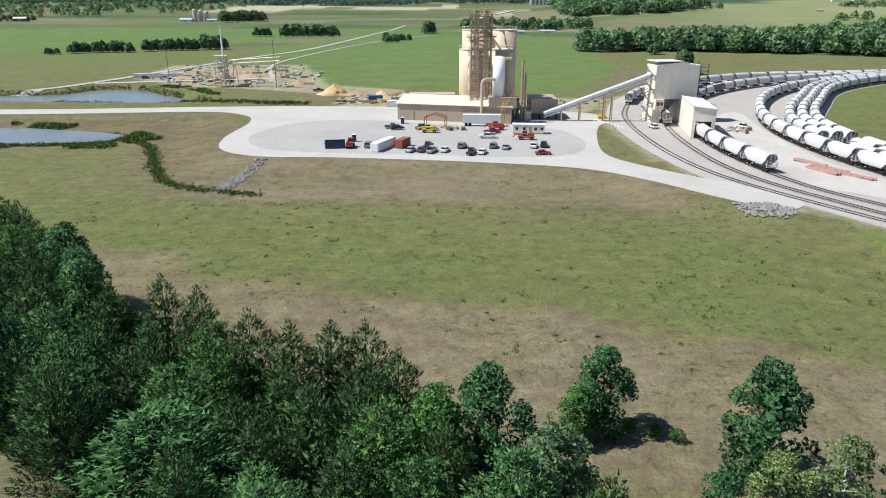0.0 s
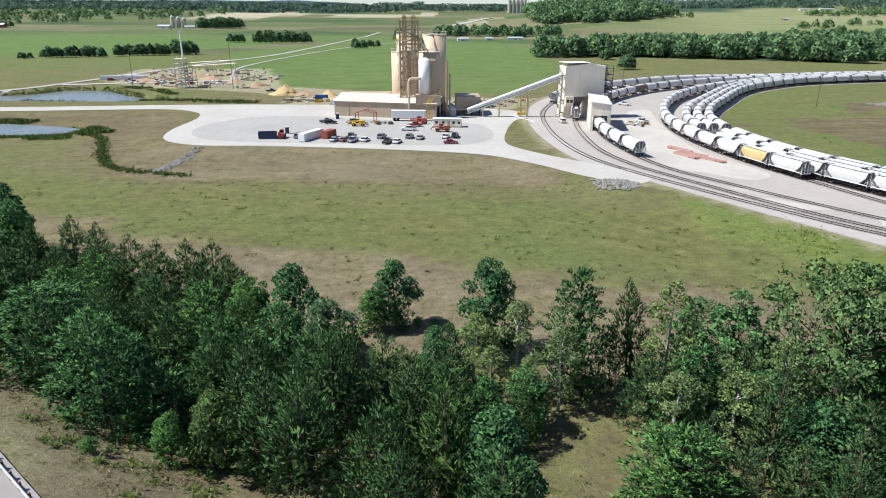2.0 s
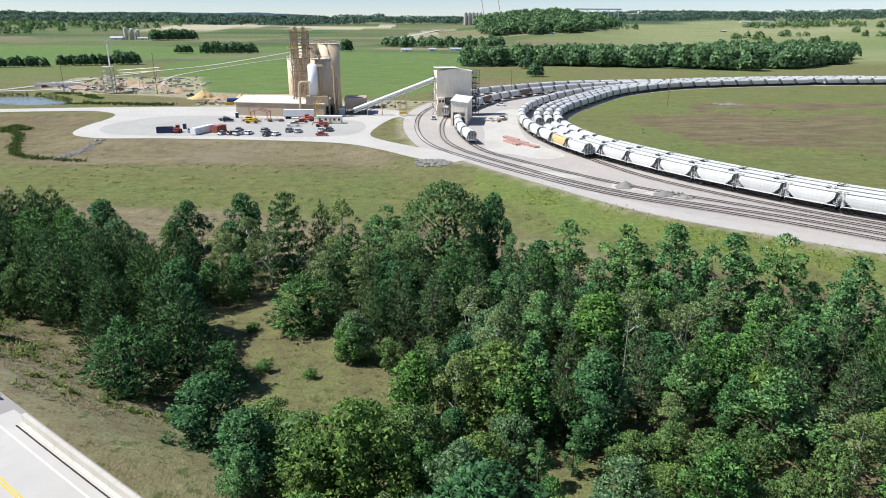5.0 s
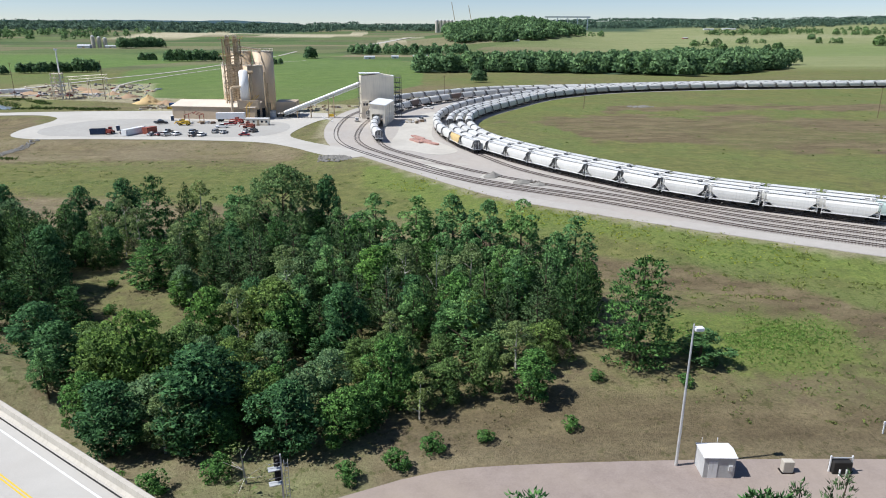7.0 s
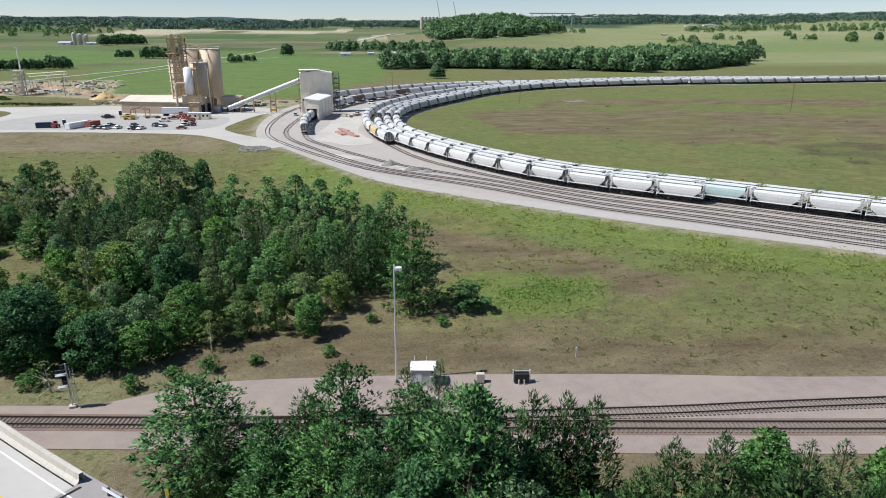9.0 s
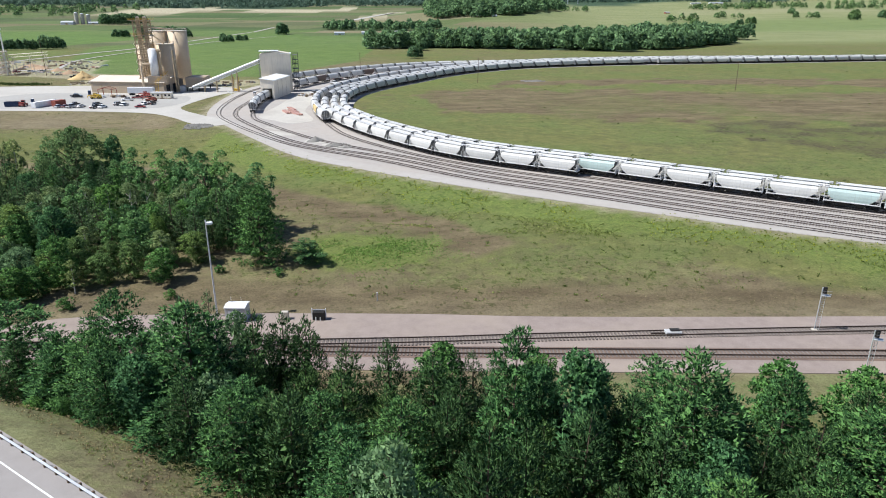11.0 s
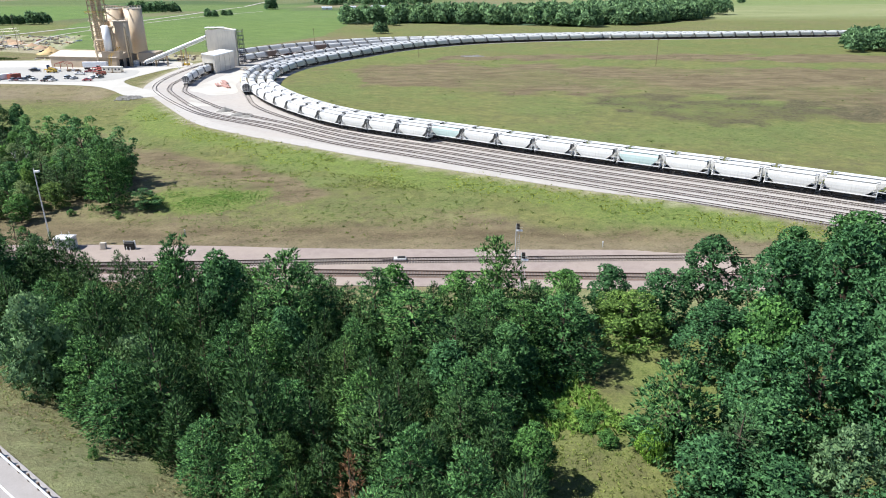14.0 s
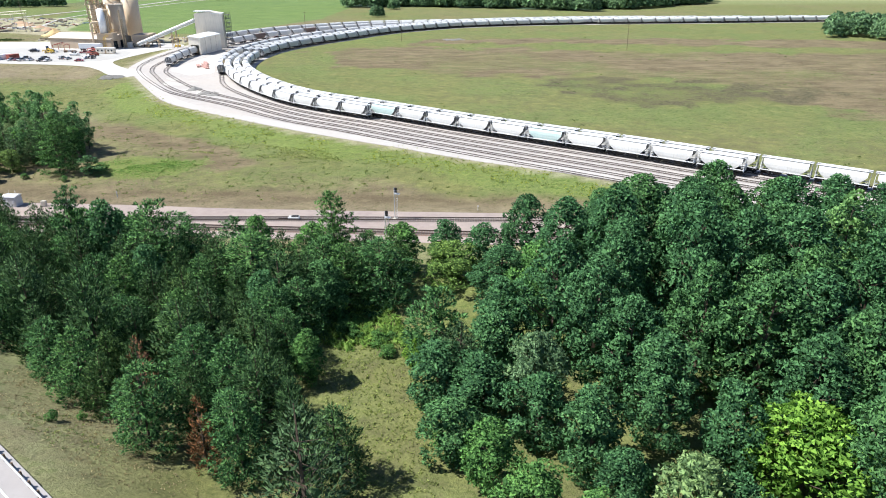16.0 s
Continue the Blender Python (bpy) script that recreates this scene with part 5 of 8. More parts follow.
for x, y, h in ((199.5, 279.5, 15.0), (337, 227, 15.5), (126.5, 340, 15.0), (-86.5, 353, 24), (-148, 369, 22)):
    p = thing("utility_pole", "weathered timber utility pole", "utility pole", pose(x, y, float(ground_z(x, y)), random.uniform(-1.5, 1.5), random.uniform(-1.5, 1.5), 20))
    bm = bmesh.new()
    tube(bm, (0, 0, -0.5), (0, 0, h), 0.17, 8, 0.11)
    part("pole", bm, M_WOODPOLE, p)
    part("crossarm", box_bm(-1.2, 1.2, -0.07, 0.07, h - 0.8, h - 0.65), M_WOODPOLE, p)

# ---- vehicles and boxes on the lot ----
PAINTS = {c: plain("car_paint_" + c, v, 0.3, 0.1, 2, 0.05, 0.5) for c, v in (("white", (0.75, 0.75, 0.74)), ("silver", (0.4, 0.41, 0.42)), ("grey", (0.17, 0.18, 0.19)), ("black", (0.025, 0.025, 0.03)), ("red", (0.3, 0.03, 0.035)), ("maroon", (0.12, 0.025, 0.03)))}
COLOUR = {"white": "white", "silver": "silver", "grey": "dark grey", "black": "black", "red": "red", "maroon": "maroon"}
vehicle_meshes = {}


def vehicle(kind, colour, x, y, turn, z=PAD_Z + 0.02):
    word = {"pickup": "pickup truck", "sedan": "sedan", "suv": "sport utility car"}[kind]
    at = pose(x, y, z, 0, 0, turn)
    key = (kind, colour)
    if key in vehicle_meshes:
        return copy_thing(vehicle_meshes[key], at)
    v = thing(kind + "_car" if kind != "pickup" else "pickup_truck", COLOUR[colour] + " " + word + " parked on the gravel lot", "car", at, "cars on the lot")
    L = {"pickup": 5.7, "sedan": 4.7, "suv": 4.8}[kind] / 2
    w = 0.96
    prof = {
        "sedan": [(-L, 0.35), (-L, 0.85), (-L + 0.9, 0.95), (L - 1.3, 0.92), (L - 0.15, 0.72), (L, 0.4)],
        "suv": [(-L, 0.4), (-L, 1.05), (L - 1.1, 1.05), (L - 0.12, 0.92), (L, 0.45)],
        "pickup": [(-L, 0.5), (-L, 1.1), (-L + 1.9, 1.1), (L - 1.5, 1.12), (L - 0.12, 1.0), (L, 0.5)],
    }[kind]
    glass = {
        "sedan": [(-L + 0.75, 0.9), (-L + 1.4, 1.42), (L - 2.1, 1.42), (L - 1.35, 0.9)],
        "suv": [(-L + 0.1, 1.03), (-L + 0.35, 1.7), (L - 1.9, 1.7), (L - 1.15, 1.03)],
        "pickup": [(-L + 1.95, 1.1), (-L + 2.1, 1.82), (L - 2.25, 1.82), (L - 1.5, 1.1)],
    }[kind]

    def loft(prof, w0, w1):
        bm = bmesh.new()
        a = [bm.verts.new((px, -w0 if pz < 1.0 else -w1, pz)) for px, pz in prof]
        b = [bm.verts.new((px, w0 if pz < 1.0 else w1, pz)) for px, pz in prof]
        n = len(prof)
        for i in range(n):
            j = (i + 1) % n
            bm.faces.new((a[i], a[j], b[j], b[i]))
        bm.faces.new(a[::-1])
        bm.faces.new(b)
        bmesh.ops.recalc_face_normals(bm, faces=bm.faces)
        return bm
    bm = loft(prof, w, w - 0.03)
    part("body", bev(bm, 0.06), PAINTS[colour], v)
    part("window_band", loft(glass, w - 0.08, w - 0.2), M_GLASS, v, "dark tinted glass")
    top = sorted(glass, key=lambda q: -q[1])[:2]
    xs = sorted(q[0] for q in top)
    part("roof", box_bm(xs[0] - 0.05, xs[1] + 0.05, -w + 0.16, w - 0.16, top[0][1] - 0.03, top[0][1] + 0.05, 0.03), PAINTS[colour], v)
    if kind == "pickup":
        part("bed", box_bm(-L + 0.12, -L + 1.85, -w + 0.15, w - 0.15, 1.08, 1.115), M_DARK, v)
    for sx in (-L + 0.95, L - 0.95):
        for sy in (-w + 0.08, w - 0.08):
            bm = bmesh.new()
            tube(bm, (sx, sy - 0.12, 0.35), (sx, sy + 0.12, 0.35), 0.35, 14)
            wheel = part("wheel", bm, M_RUBBER, v)
            bm = bmesh.new()
            o = 0.13 if sy > 0 else -0.13
            tube(bm, (sx, sy + o - 0.01, 0.35), (sx, sy + o + 0.01, 0.35), 0.2, 10)
            part("rim", bm, M_GALV, wheel)
    for sy in (-0.65, 0.65):
        part("headlight", box_bm(L - 0.1, L - 0.02, sy - 0.15, sy + 0.15, 0.62, 0.76), M_WHITE, v)
        part("tail_light", box_bm(-L - 0.02, -L + 0.03, sy - 0.13, sy + 0.13, 0.65, 0.85), M_RED, v)
    vehicle_meshes[key] = v
    return v


for kind, colour, x, y, turn in (
    ("sedan", "silver", -9.4, 193, 70), ("sedan", "maroon", -6.2, 193, 72), ("pickup", "silver", -3.2, 192, 72), ("sedan", "white", 0.6, 193, 74),
    ("pickup", "black", -4.5, 198.5, 74), ("suv", "grey", 5.8, 198.5, 72), ("pickup", "black", 8.2, 189.5, 74), ("sedan", "white", 11.4, 190, 72),
    ("suv", "grey", 15.2, 198.5, 76), ("sedan", "silver", 18.8, 196.8, 74), ("pickup", "white", 14.4, 214, 176), ("sedan", "white", 27.4, 199, 76),
    ("suv", "black", 30.6, 199.8, 76), ("sedan", "red", 28.8, 188.6, 4), ("pickup", "grey", -17.5, 232, 10), ("suv", "black", -15.8, 229.5, 20),
    ("sedan", "silver", -34.4, 203, 30), ("pickup", "grey", -7.5, 231, 60), ("suv", "grey", -22.4, 199.5, 80), ("pickup", "red", 16.5, 222.5, 15),
): vehicle(kind, colour, x, y, turn)
for x, y, turn in ((104.5, 232, 120), (112, 284, 150)):
    vehicle("pickup", "white", x, y, turn, YARD_Z + 0.02)
vehicle("suv", "white", 73.5, 232.5, 95, YARD_Z + 0.02)


def container(x, y, turn, length, m, label, name="shipping_container", h=2.6, z=PAD_Z + 0.02):
    c = thing(name, label, "container", pose(x, y, z, 0, 0, turn))
    part("body", box_bm(0.06, length - 0.06, 0.06, 2.38, 0.12, h - 0.03), m, c)
    for px in (0, length - 0.12):
        for py in (0, 2.32):
            part("corner_post", box_bm(px, px + 0.12, py, py + 0.12, 0, h), m, c)
    for side_y in (0.0, 2.38):
        bm = bmesh.new()
        for k in range(int(length / 0.5) - 1):
            box(bm, 0.4 + 0.5 * k, 0.62 + 0.5 * k, side_y - 0.0, side_y + 0.06, 0.2, h - 0.1)
        tagged(part("corrugation", bm, m, c), kind="stuff")
    for py in (0.1, 1.25):
        part("door", box_bm(-0.0, 0.06, py, py + 1.1, 0.15, h - 0.12), m, c)
    return c


container(-19.0, 191.5, 68, 12.2, M_WHITE, "long white shipping container on the lot")
container(-12.2, 196.5, 68, 6.1, M_RUST, "rust-red shipping container on the lot")
container(-23.5, 283.5, 5, 6.1, M_WHITE, "white shipping container behind the plant")
container(-33, 301, 5, 6.1, M_BLUE, "blue open container with sand heaped behind it", z=2.42)
dump = thing("dumpster", "navy blue open-topped roll-off dumpster", "dumpster", pose(-35.2, 196.5, PAD_Z + 0.02, 0, 0, 8))
for a in ((0, 6.0, 0, 0.1), (0, 6.0, 2.3, 2.4), (0, 0.1, 0.1, 2.3), (5.9, 6.0, 0.1, 2.3)):
    part("side", box_bm(*a, 0.15, 2.3), M_NAVY, dump)
part("floor_plate", box_bm(0.1, 5.9, 0.1, 2.3, 0.1, 0.25), M_NAVY, dump)
for k in range(5):
    part("rib", box_bm(0.6 + 1.15 * k, 0.75 + 1.15 * k, -0.08, 0.0, 0.2, 2.25), M_NAVY, dump)
toilet = thing("portable_toilet", "dark green portable toilet cabin", "portable toilet", pose(-28.5, 207.5, PAD_Z + 0.02))
part("cabin", box_bm(0, 1.2, 0, 1.2, 0, 2.2, 0.06), M_NAVY, toilet)
part("roof", box_bm(-0.05, 1.25, -0.05, 1.25, 2.2, 2.35, 0.05), M_WHITE, toilet)
toilet2 = copy_thing(toilet, pose(-15.2, 241, PAD_Z + 0.02))

trailer = thing("semi_trailer", "long white box semi-trailer beside the warehouse", "trailer", pose(7.0, 236.0, PAD_Z + 0.02, 0, 0, -3))
part("box", box_bm(0, 13.4, 0, 2.6, 1.2, 4.1, 0.04), M_WHITE, trailer)
part("chassis", box_bm(0.2, 13.2, 0.5, 2.1, 0.95, 1.2), M_DARK, trailer)
for px in (1.2, 2.5):
    for py in (0.25, 2.35):
        bm = bmesh.new()
        tube(bm, (px, py - 0.15, 0.5), (px, py + 0.15, 0.5), 0.5, 14)
        part("wheel", bm, M_RUBBER, trailer)
for py in (0.5, 2.0):
    part("landing_leg", box_bm(10.0, 10.2, py, py + 0.15, 0, 1.0), M_DARK, trailer)
office = thing("site_office", "low pale modular site office with dark windows", "site office", pose(23.2, 221.5, PAD_Z + 0.02, 0, 0, -6))
part("body", box_bm(0, 10.5, 0, 3.2, 0.35, 3.0, 0.03), M_BUFF, office)
part("roof", box_bm(-0.15, 10.65, -0.15, 3.35, 3.0, 3.15), M_WHITE, office)
for k in (0.9, 3.4, 7.2, 9.2):
    part("window", box_bm(k, k + 0.9, -0.03, 0.0, 1.3, 2.2), M_GLASS, office)
part("door", box_bm(5.4, 6.3, -0.03, 0.0, 0.4, 2.4), M_STEEL, office)
part("skirting", box_bm(0.1, 10.4, 0.1, 3.1, 0, 0.35), M_STEEL, office)
for px in (5.3,):
    part("steps", box_bm(px, px + 1.2, -1.0, -0.05, 0, 0.35), M_WOODPOLE, office)
# bare red steel canopy frame
canopy = thing("steel_canopy_frame", "bare rust-red steel canopy frame on the lot", "steel frame", pose(-6.5, 232.5, PAD_Z + 0.02, 0, 0, -8))
for px in (0, 7.2):
    for py in (0, 5):
        part("post", box_bm(px - 0.12, px + 0.12, py - 0.12, py + 0.12, 0, 3.6), M_RUST, canopy)
for py in (0, 2.5, 5):
    bm = bmesh.new()
    tube(bm, (0, py, 3.6), (3.6, py, 4.7), 0.12, 5)
    tube(bm, (3.6, py, 4.7), (7.2, py, 3.6), 0.12, 5)
    part("rafter", bm, M_RUST, canopy)
for px, pz in ((0, 3.6), (3.6, 4.7), (7.2, 3.6)):
    part("purlin", box_bm(px - 0.1, px + 0.1, 0, 5, pz - 0.1, pz + 0.1), M_RUST, canopy)


def machine(name, x, y, turn, m, label, category, z=PAD_Z + 0.02):
    """A wheeled site machine with a cab and a folded boom."""
    v = thing(name, label, category, pose(x, y, z, 0, 0, turn))
    part("chassis", box_bm(-2.6, 2.6, -1.0, 1.0, 0.6, 1.2, 0.08), m, v)
    part("engine_cover", box_bm(-2.4, -0.4, -0.9, 0.9, 1.2, 1.9, 0.1), m, v)
    part("cab", box_bm(-0.2, 1.2, -0.8, 0.5, 1.2, 2.7, 0.08), M_GLASS, v)
    part("cab_roof", box_bm(-0.3, 1.3, -0.9, 0.6, 2.7, 2.8), m, v)
    bm = bmesh.new()
    tube(bm, (-2.2, 0.7, 2.1), (3.6, 0.7, 1.7), 0.25, 6)
    tube(bm, (3.6, 0.7, 1.7), (4.2, 0.7, 0.7), 0.18, 6)
    part("boom", bm, m, v)
    for px in (-1.7, 1.7):
        for py in (-1.1, 1.1):
            bm = bmesh.new()
            tube(bm, (px, py - 0.2, 0.6), (px, py + 0.2, 0.6), 0.6, 14)
            wheel = part("wheel", bm, M_RUBBER, v)
            bm = bmesh.new()
            tube(bm, (px, py - 0.22, 0.6), (px, py + 0.22, 0.6), 0.25, 8)
            part("hub", bm, m, wheel)


machine("rough_terrain_crane", -4.5, 224, 175, M_YEL, "yellow wheeled site crane with a folded boom", "crane")
machine("telehandler", -28.0, 199, 95, M_RED, "red wheeled telehandler with folded boom", "telehandler")
machine("telehandler", 18.5, 229.5, 160, M_RED, "red wheeled lift parked at the trailer", "telehandler")
machine("utility_tractor", 26.6, 211.5, 170, M_RUST, "small rust-red tractor on the lot", "tractor")
machine("forklift", 112.5, 306, 30, M_RED, "red yard loader beside the tracks", "loader", YARD_Z + 0.02)

# pallets, stacked pipe and scrap on the pad and yard
rng = random.Random(4)


def stack_of(name, x, y, turn, n, size, m, label, category, z):
    s = thing(name, label, category, pose(x, y, z, 0, 0, turn))
    for k in range(n):
        a = rng.uniform(-4, 4)
        part("piece", box_bm(-size[0] / 2, size[0] / 2, -size[1] / 2, size[1] / 2, 0, size[2]), m, s, at=pose(rng.uniform(-0.2, 0.2) + (k % 3) * size[1] * 0.0, (k % 3 - 1) * size[1] * 1.25, (k // 3) * size[2] * 1.02, 0, 0, a))


for k, (x, y, tn) in enumerate(((99.5, 177, -68), (101, 170, -64), (103.3, 162.5, -60), (98.2, 168, -72))):
    stack_of("track_panel_stack", x, y, tn, 6, (9.5, 0.5, 0.35), M_PALERED, "stack of faded red steel track panels on the ballast", "steel stack", YARD_Z)
for x, y in ((98.5, 228), (100, 226.5), (97, 229.5)):
    stack_of("white_pipe_stack", x, y, 40, 5, (3.2, 0.4, 0.3), M_WHITE, "small stack of white-painted steel on the yard", "steel stack", YARD_Z)
for x, y, tn, m in ((2, 229, 20, M_WOODPOLE), (4.5, 231, -10, M_GALV), (1, 232, 50, M_STEEL), (7, 229.5, 0, M_WOODPOLE), (-3, 229, 30, M_GALV)):
    stack_of("pallet_stack", x, y, tn, 5, (1.3, 1.1, 0.5), m, "stacked pallets and crated parts on the lot", "pallet stack", PAD_Z + 0.02)


def heap(x, y, r, h, m, name, label, seed, z):
    g = np.random.RandomState(seed)
    n, rings = 22, 7
    vs, fs = [], []
    for i in range(rings + 1):
        q = i / rings
        for k in range(n):
            a = 2 * math.pi * k / n
            rr = r * (1 - q) * (1 + 0.18 * math.sin(2 * a + seed) + 0.1 * g.randn() * (q < 0.95))
            vs.append((x + rr * math.cos(a), y + rr * math.sin(a), z + h * (q ** 1.15) * (1 + 0.06 * g.randn()) - (0.2 if i == 0 else 0)))
    for i in range(rings):
        for k in range(n):
            j = (k + 1) % n
            fs.append((i * n + k, i * n + j, (i + 1) * n + j, (i + 1) * n + k))
    tagged(from_arrays(name, vs, fs, m, smooth=True), label, "heap")


heap(-52, 327, 7.5, 5.2, M_SAND, "sand_mound", "golden heap of piled sand", 1, 2.3)
heap(-41, 323, 6, 2.6, M_DIRT, "dirt_mound", "low heap of brown dirt", 2, 2.3)
heap(-28, 313, 5.5, 3.8, M_SAND, "sand_mound", "golden heap of sand behind the blue container", 3, 2.3)
heap(-18, 312, 5, 3.2, M_DIRT, "dirt_mound", "brown heap of dirt behind the plant", 4, 2.3)
heap(-10, 310, 6, 3.4, M_DIRT, "dirt_mound", "brown heap of dirt behind the plant", 5, 2.3)
heap(117, 100, 3.2, 1.5, M_ROCK, "gravel_mound", "small grey heap of gravel on the yard", 6, YARD_Z)
heap(124, 91, 3.0, 1.0, M_ROCK, "gravel_mound", "small pale heap of gravel on the yard", 7, YARD_Z)
heap(128, 87.5, 2.4, 0.8, M_ROCK, "gravel_mound", "small pale heap of gravel on the yard", 8, YARD_Z)


def riprap(name, pts, n, label, seed, lo=0.25, hi=0.7):
    """Broken stones thrown over a patch."""
    g = np.random.RandomState(seed)
    p = np.array(pts, float)
    lo_c, hi_c = p.min(0), p.max(0)
    vs, fs, k = [], [], 0
    base = np.array([(1, 0, 0), (-1, 0, 0), (0, 1, 0), (0, -1, 0), (0, 0, 1), (0, 0, -1)], float)
    tri = np.array([(0, 2, 4), (2, 1, 4), (1, 3, 4), (3, 0, 4), (2, 0, 5), (1, 2, 5), (3, 1, 5), (0, 3, 5)])
    qs = lo_c + g.rand(n * 6, 2) * (hi_c - lo_c)
    qs = qs[inside(qs[:, 0], qs[:, 1], p)][:n]
    for q, z0 in zip(qs, ground_z(qs[:, 0], qs[:, 1])):
        s = g.uniform(lo, hi) * (0.7 + 0.6 * g.rand(6, 1))
        ang = g.rand() * 6.3
        rot = np.array([(math.cos(ang), -math.sin(ang), 0), (math.sin(ang), math.cos(ang), 0), (0, 0, 0.75)])
        vs.append((base * s) @ rot.T + np.array([q[0], q[1], z0 + 0.12]))
        fs.append(tri + 6 * k)
        k += 1
    tagged(from_arrays(name, np.vstack(vs), np.vstack(fs), M_ROCK), label, "stones", kind="stuff")


riprap("riprap_apron", [(63, 139), (72, 139), (75, 133), (70, 129), (63, 132)], 230, "grey-white broken rock below the road crossing", 1)
riprap("riprap_chute", [(-52.5, 184.5), (-49.5, 184), (-52, 156.5), (-56, 157)], 230, "pale broken rock lining a drainage chute", 2)
riprap("rock_pile", [(228, 288), (240, 292), (243, 284), (230, 281)], 90, "pale heap of rocks in the infield", 3, 0.4, 0.9)
riprap("rock_scatter", [(124, 95), (130, 92), (127, 86), (121, 90)], 60, "white rubble on the yard", 4, 0.2, 0.5)

# ---- trees ----
TREE = np.random.RandomState(21)


def rand_dirs(n, g):
    v = g.randn(n, 3)
    return v / np.linalg.norm(v, axis=1)[:, None]


def leaf_quads(c, axis_dir, length, width, g, out=None):
    """Pointed leaves at c, long axis along axis_dir, turned at random about it, faces towards out. Gives corners and their normals."""
    a = axis_dir / (np.linalg.norm(axis_dir, axis=1)[:, None] + 1e-9)
    s = np.cross(a, rand_dirs(len(c), g))
    s /= np.linalg.norm(s, axis=1)[:, None] + 1e-9
    n = np.cross(a, s)
    out = n if out is None else out / (np.linalg.norm(out, axis=1)[:, None] + 1e-9)
    flip = np.where((n * out).sum(1) < 0, -1.0, 1.0)[:, None]
    s, n = s * flip, n * flip
    L, W = np.reshape(length, (-1, 1)), np.reshape(width, (-1, 1))
    nn = out * 0.62 + n * 0.75
    nn /= np.linalg.norm(nn, axis=1)[:, None]
    v = np.stack([c - a * L * 0.25 + s * W * 0.5, c - a * L * 0.4 - s * W * 0.5, c + a * L * 0.6], 1).reshape(-1, 3)
    return v, np.repeat(nn, 3, axis=0)


def quads_index(n):
    return np.arange(n * 3).reshape(-1, 3)


def limb_mesh(segs, sides=4):
    """Tapered limbs from (start, end, radius, end radius)."""
    vs, fs = [], []
    for a, b, r0, r1 in segs:
        a, b = np.array(a, float), np.array(b, float)
        d = (b - a) / (np.linalg.norm(b - a) + 1e-9)
        u = np.cross(d, (0.31, 0.9, 0.2))
        u /= np.linalg.norm(u)
        w = np.cross(d, u)
        k = len(vs)
        for p, r in ((a, r0), (b, r1)):
            for i in range(sides):
                t = 2 * math.pi * i / sides
                vs.append(p + r * (u * math.cos(t) + w * math.sin(t)))
        for i in range(sides):
            j = (i + 1) % sides
            fs.append((k + i, k + j, k + sides + j, k + sides + i))
    return np.array(vs), np.array(fs)


def shelled(cs, rs, flat, leaves, length, width, g, axis_of, mid, up=0.3, blockers=None, inner=0.1, flare=0.0):
    """Leaves on the open outside of many clumps, none buried in a neighbour, and a few broad sprays in their hearts."""
    w = rs ** 2
    n = int(leaves * 2.4)
    k = g.choice(len(cs), n, p=w / w.sum())
    d = rand_dirs(n, g)
    body = cs[k] - mid
    body = body / (np.linalg.norm(body, axis=1)[:, None] + 1e-9)
    d = d + 0.35 * body + np.array((0, 0, 0.2))
    d /= np.linalg.norm(d, axis=1)[:, None]
    f = np.array((1, 1, flat))
    c = cs[k] + d * (rs[k] * g.uniform(0.72, 1.1 + flare, n))[:, None] * f
    bc, br = (cs, rs) if blockers is None else (np.vstack([cs, blockers[0]]), np.r_[rs, blockers[1]])
    gap = np.linalg.norm((c[:, None, :] - bc[None]) / f, axis=2) / br[None]
    gap[np.arange(n), k] = 9
    keep = np.nonzero(gap.min(1) > 0.74)[0][:leaves]
    c, d, k, body = c[keep], d[keep], k[keep], body[keep]
    m = len(c)
    ax = axis_of(d, k) + 0.5 * rand_dirs(m, g)
    v, nn = leaf_quads(c, ax, length * g.uniform(0.65, 1.35, m), width * g.uniform(0.7, 1.3, m), g, d * 0.7 + body * 0.5 + np.array((0, 0, up)))
    q = int(leaves * inner)
    if q:
        k2 = g.choice(len(bc), q, p=br ** 2 / (br ** 2).sum())
        c2 = bc[k2] + rand_dirs(q, g) * (br[k2] * 0.45)[:, None] * f
        v2, n2 = leaf_quads(c2, rand_dirs(q, g), np.minimum(br[k2], 1.3) * 0.85, np.minimum(br[k2], 1.3) * 0.7, g, c2 - mid)
        v, nn = np.vstack([v, v2]), np.vstack([nn, n2])
    return v, quads_index(len(v) // 3), nn


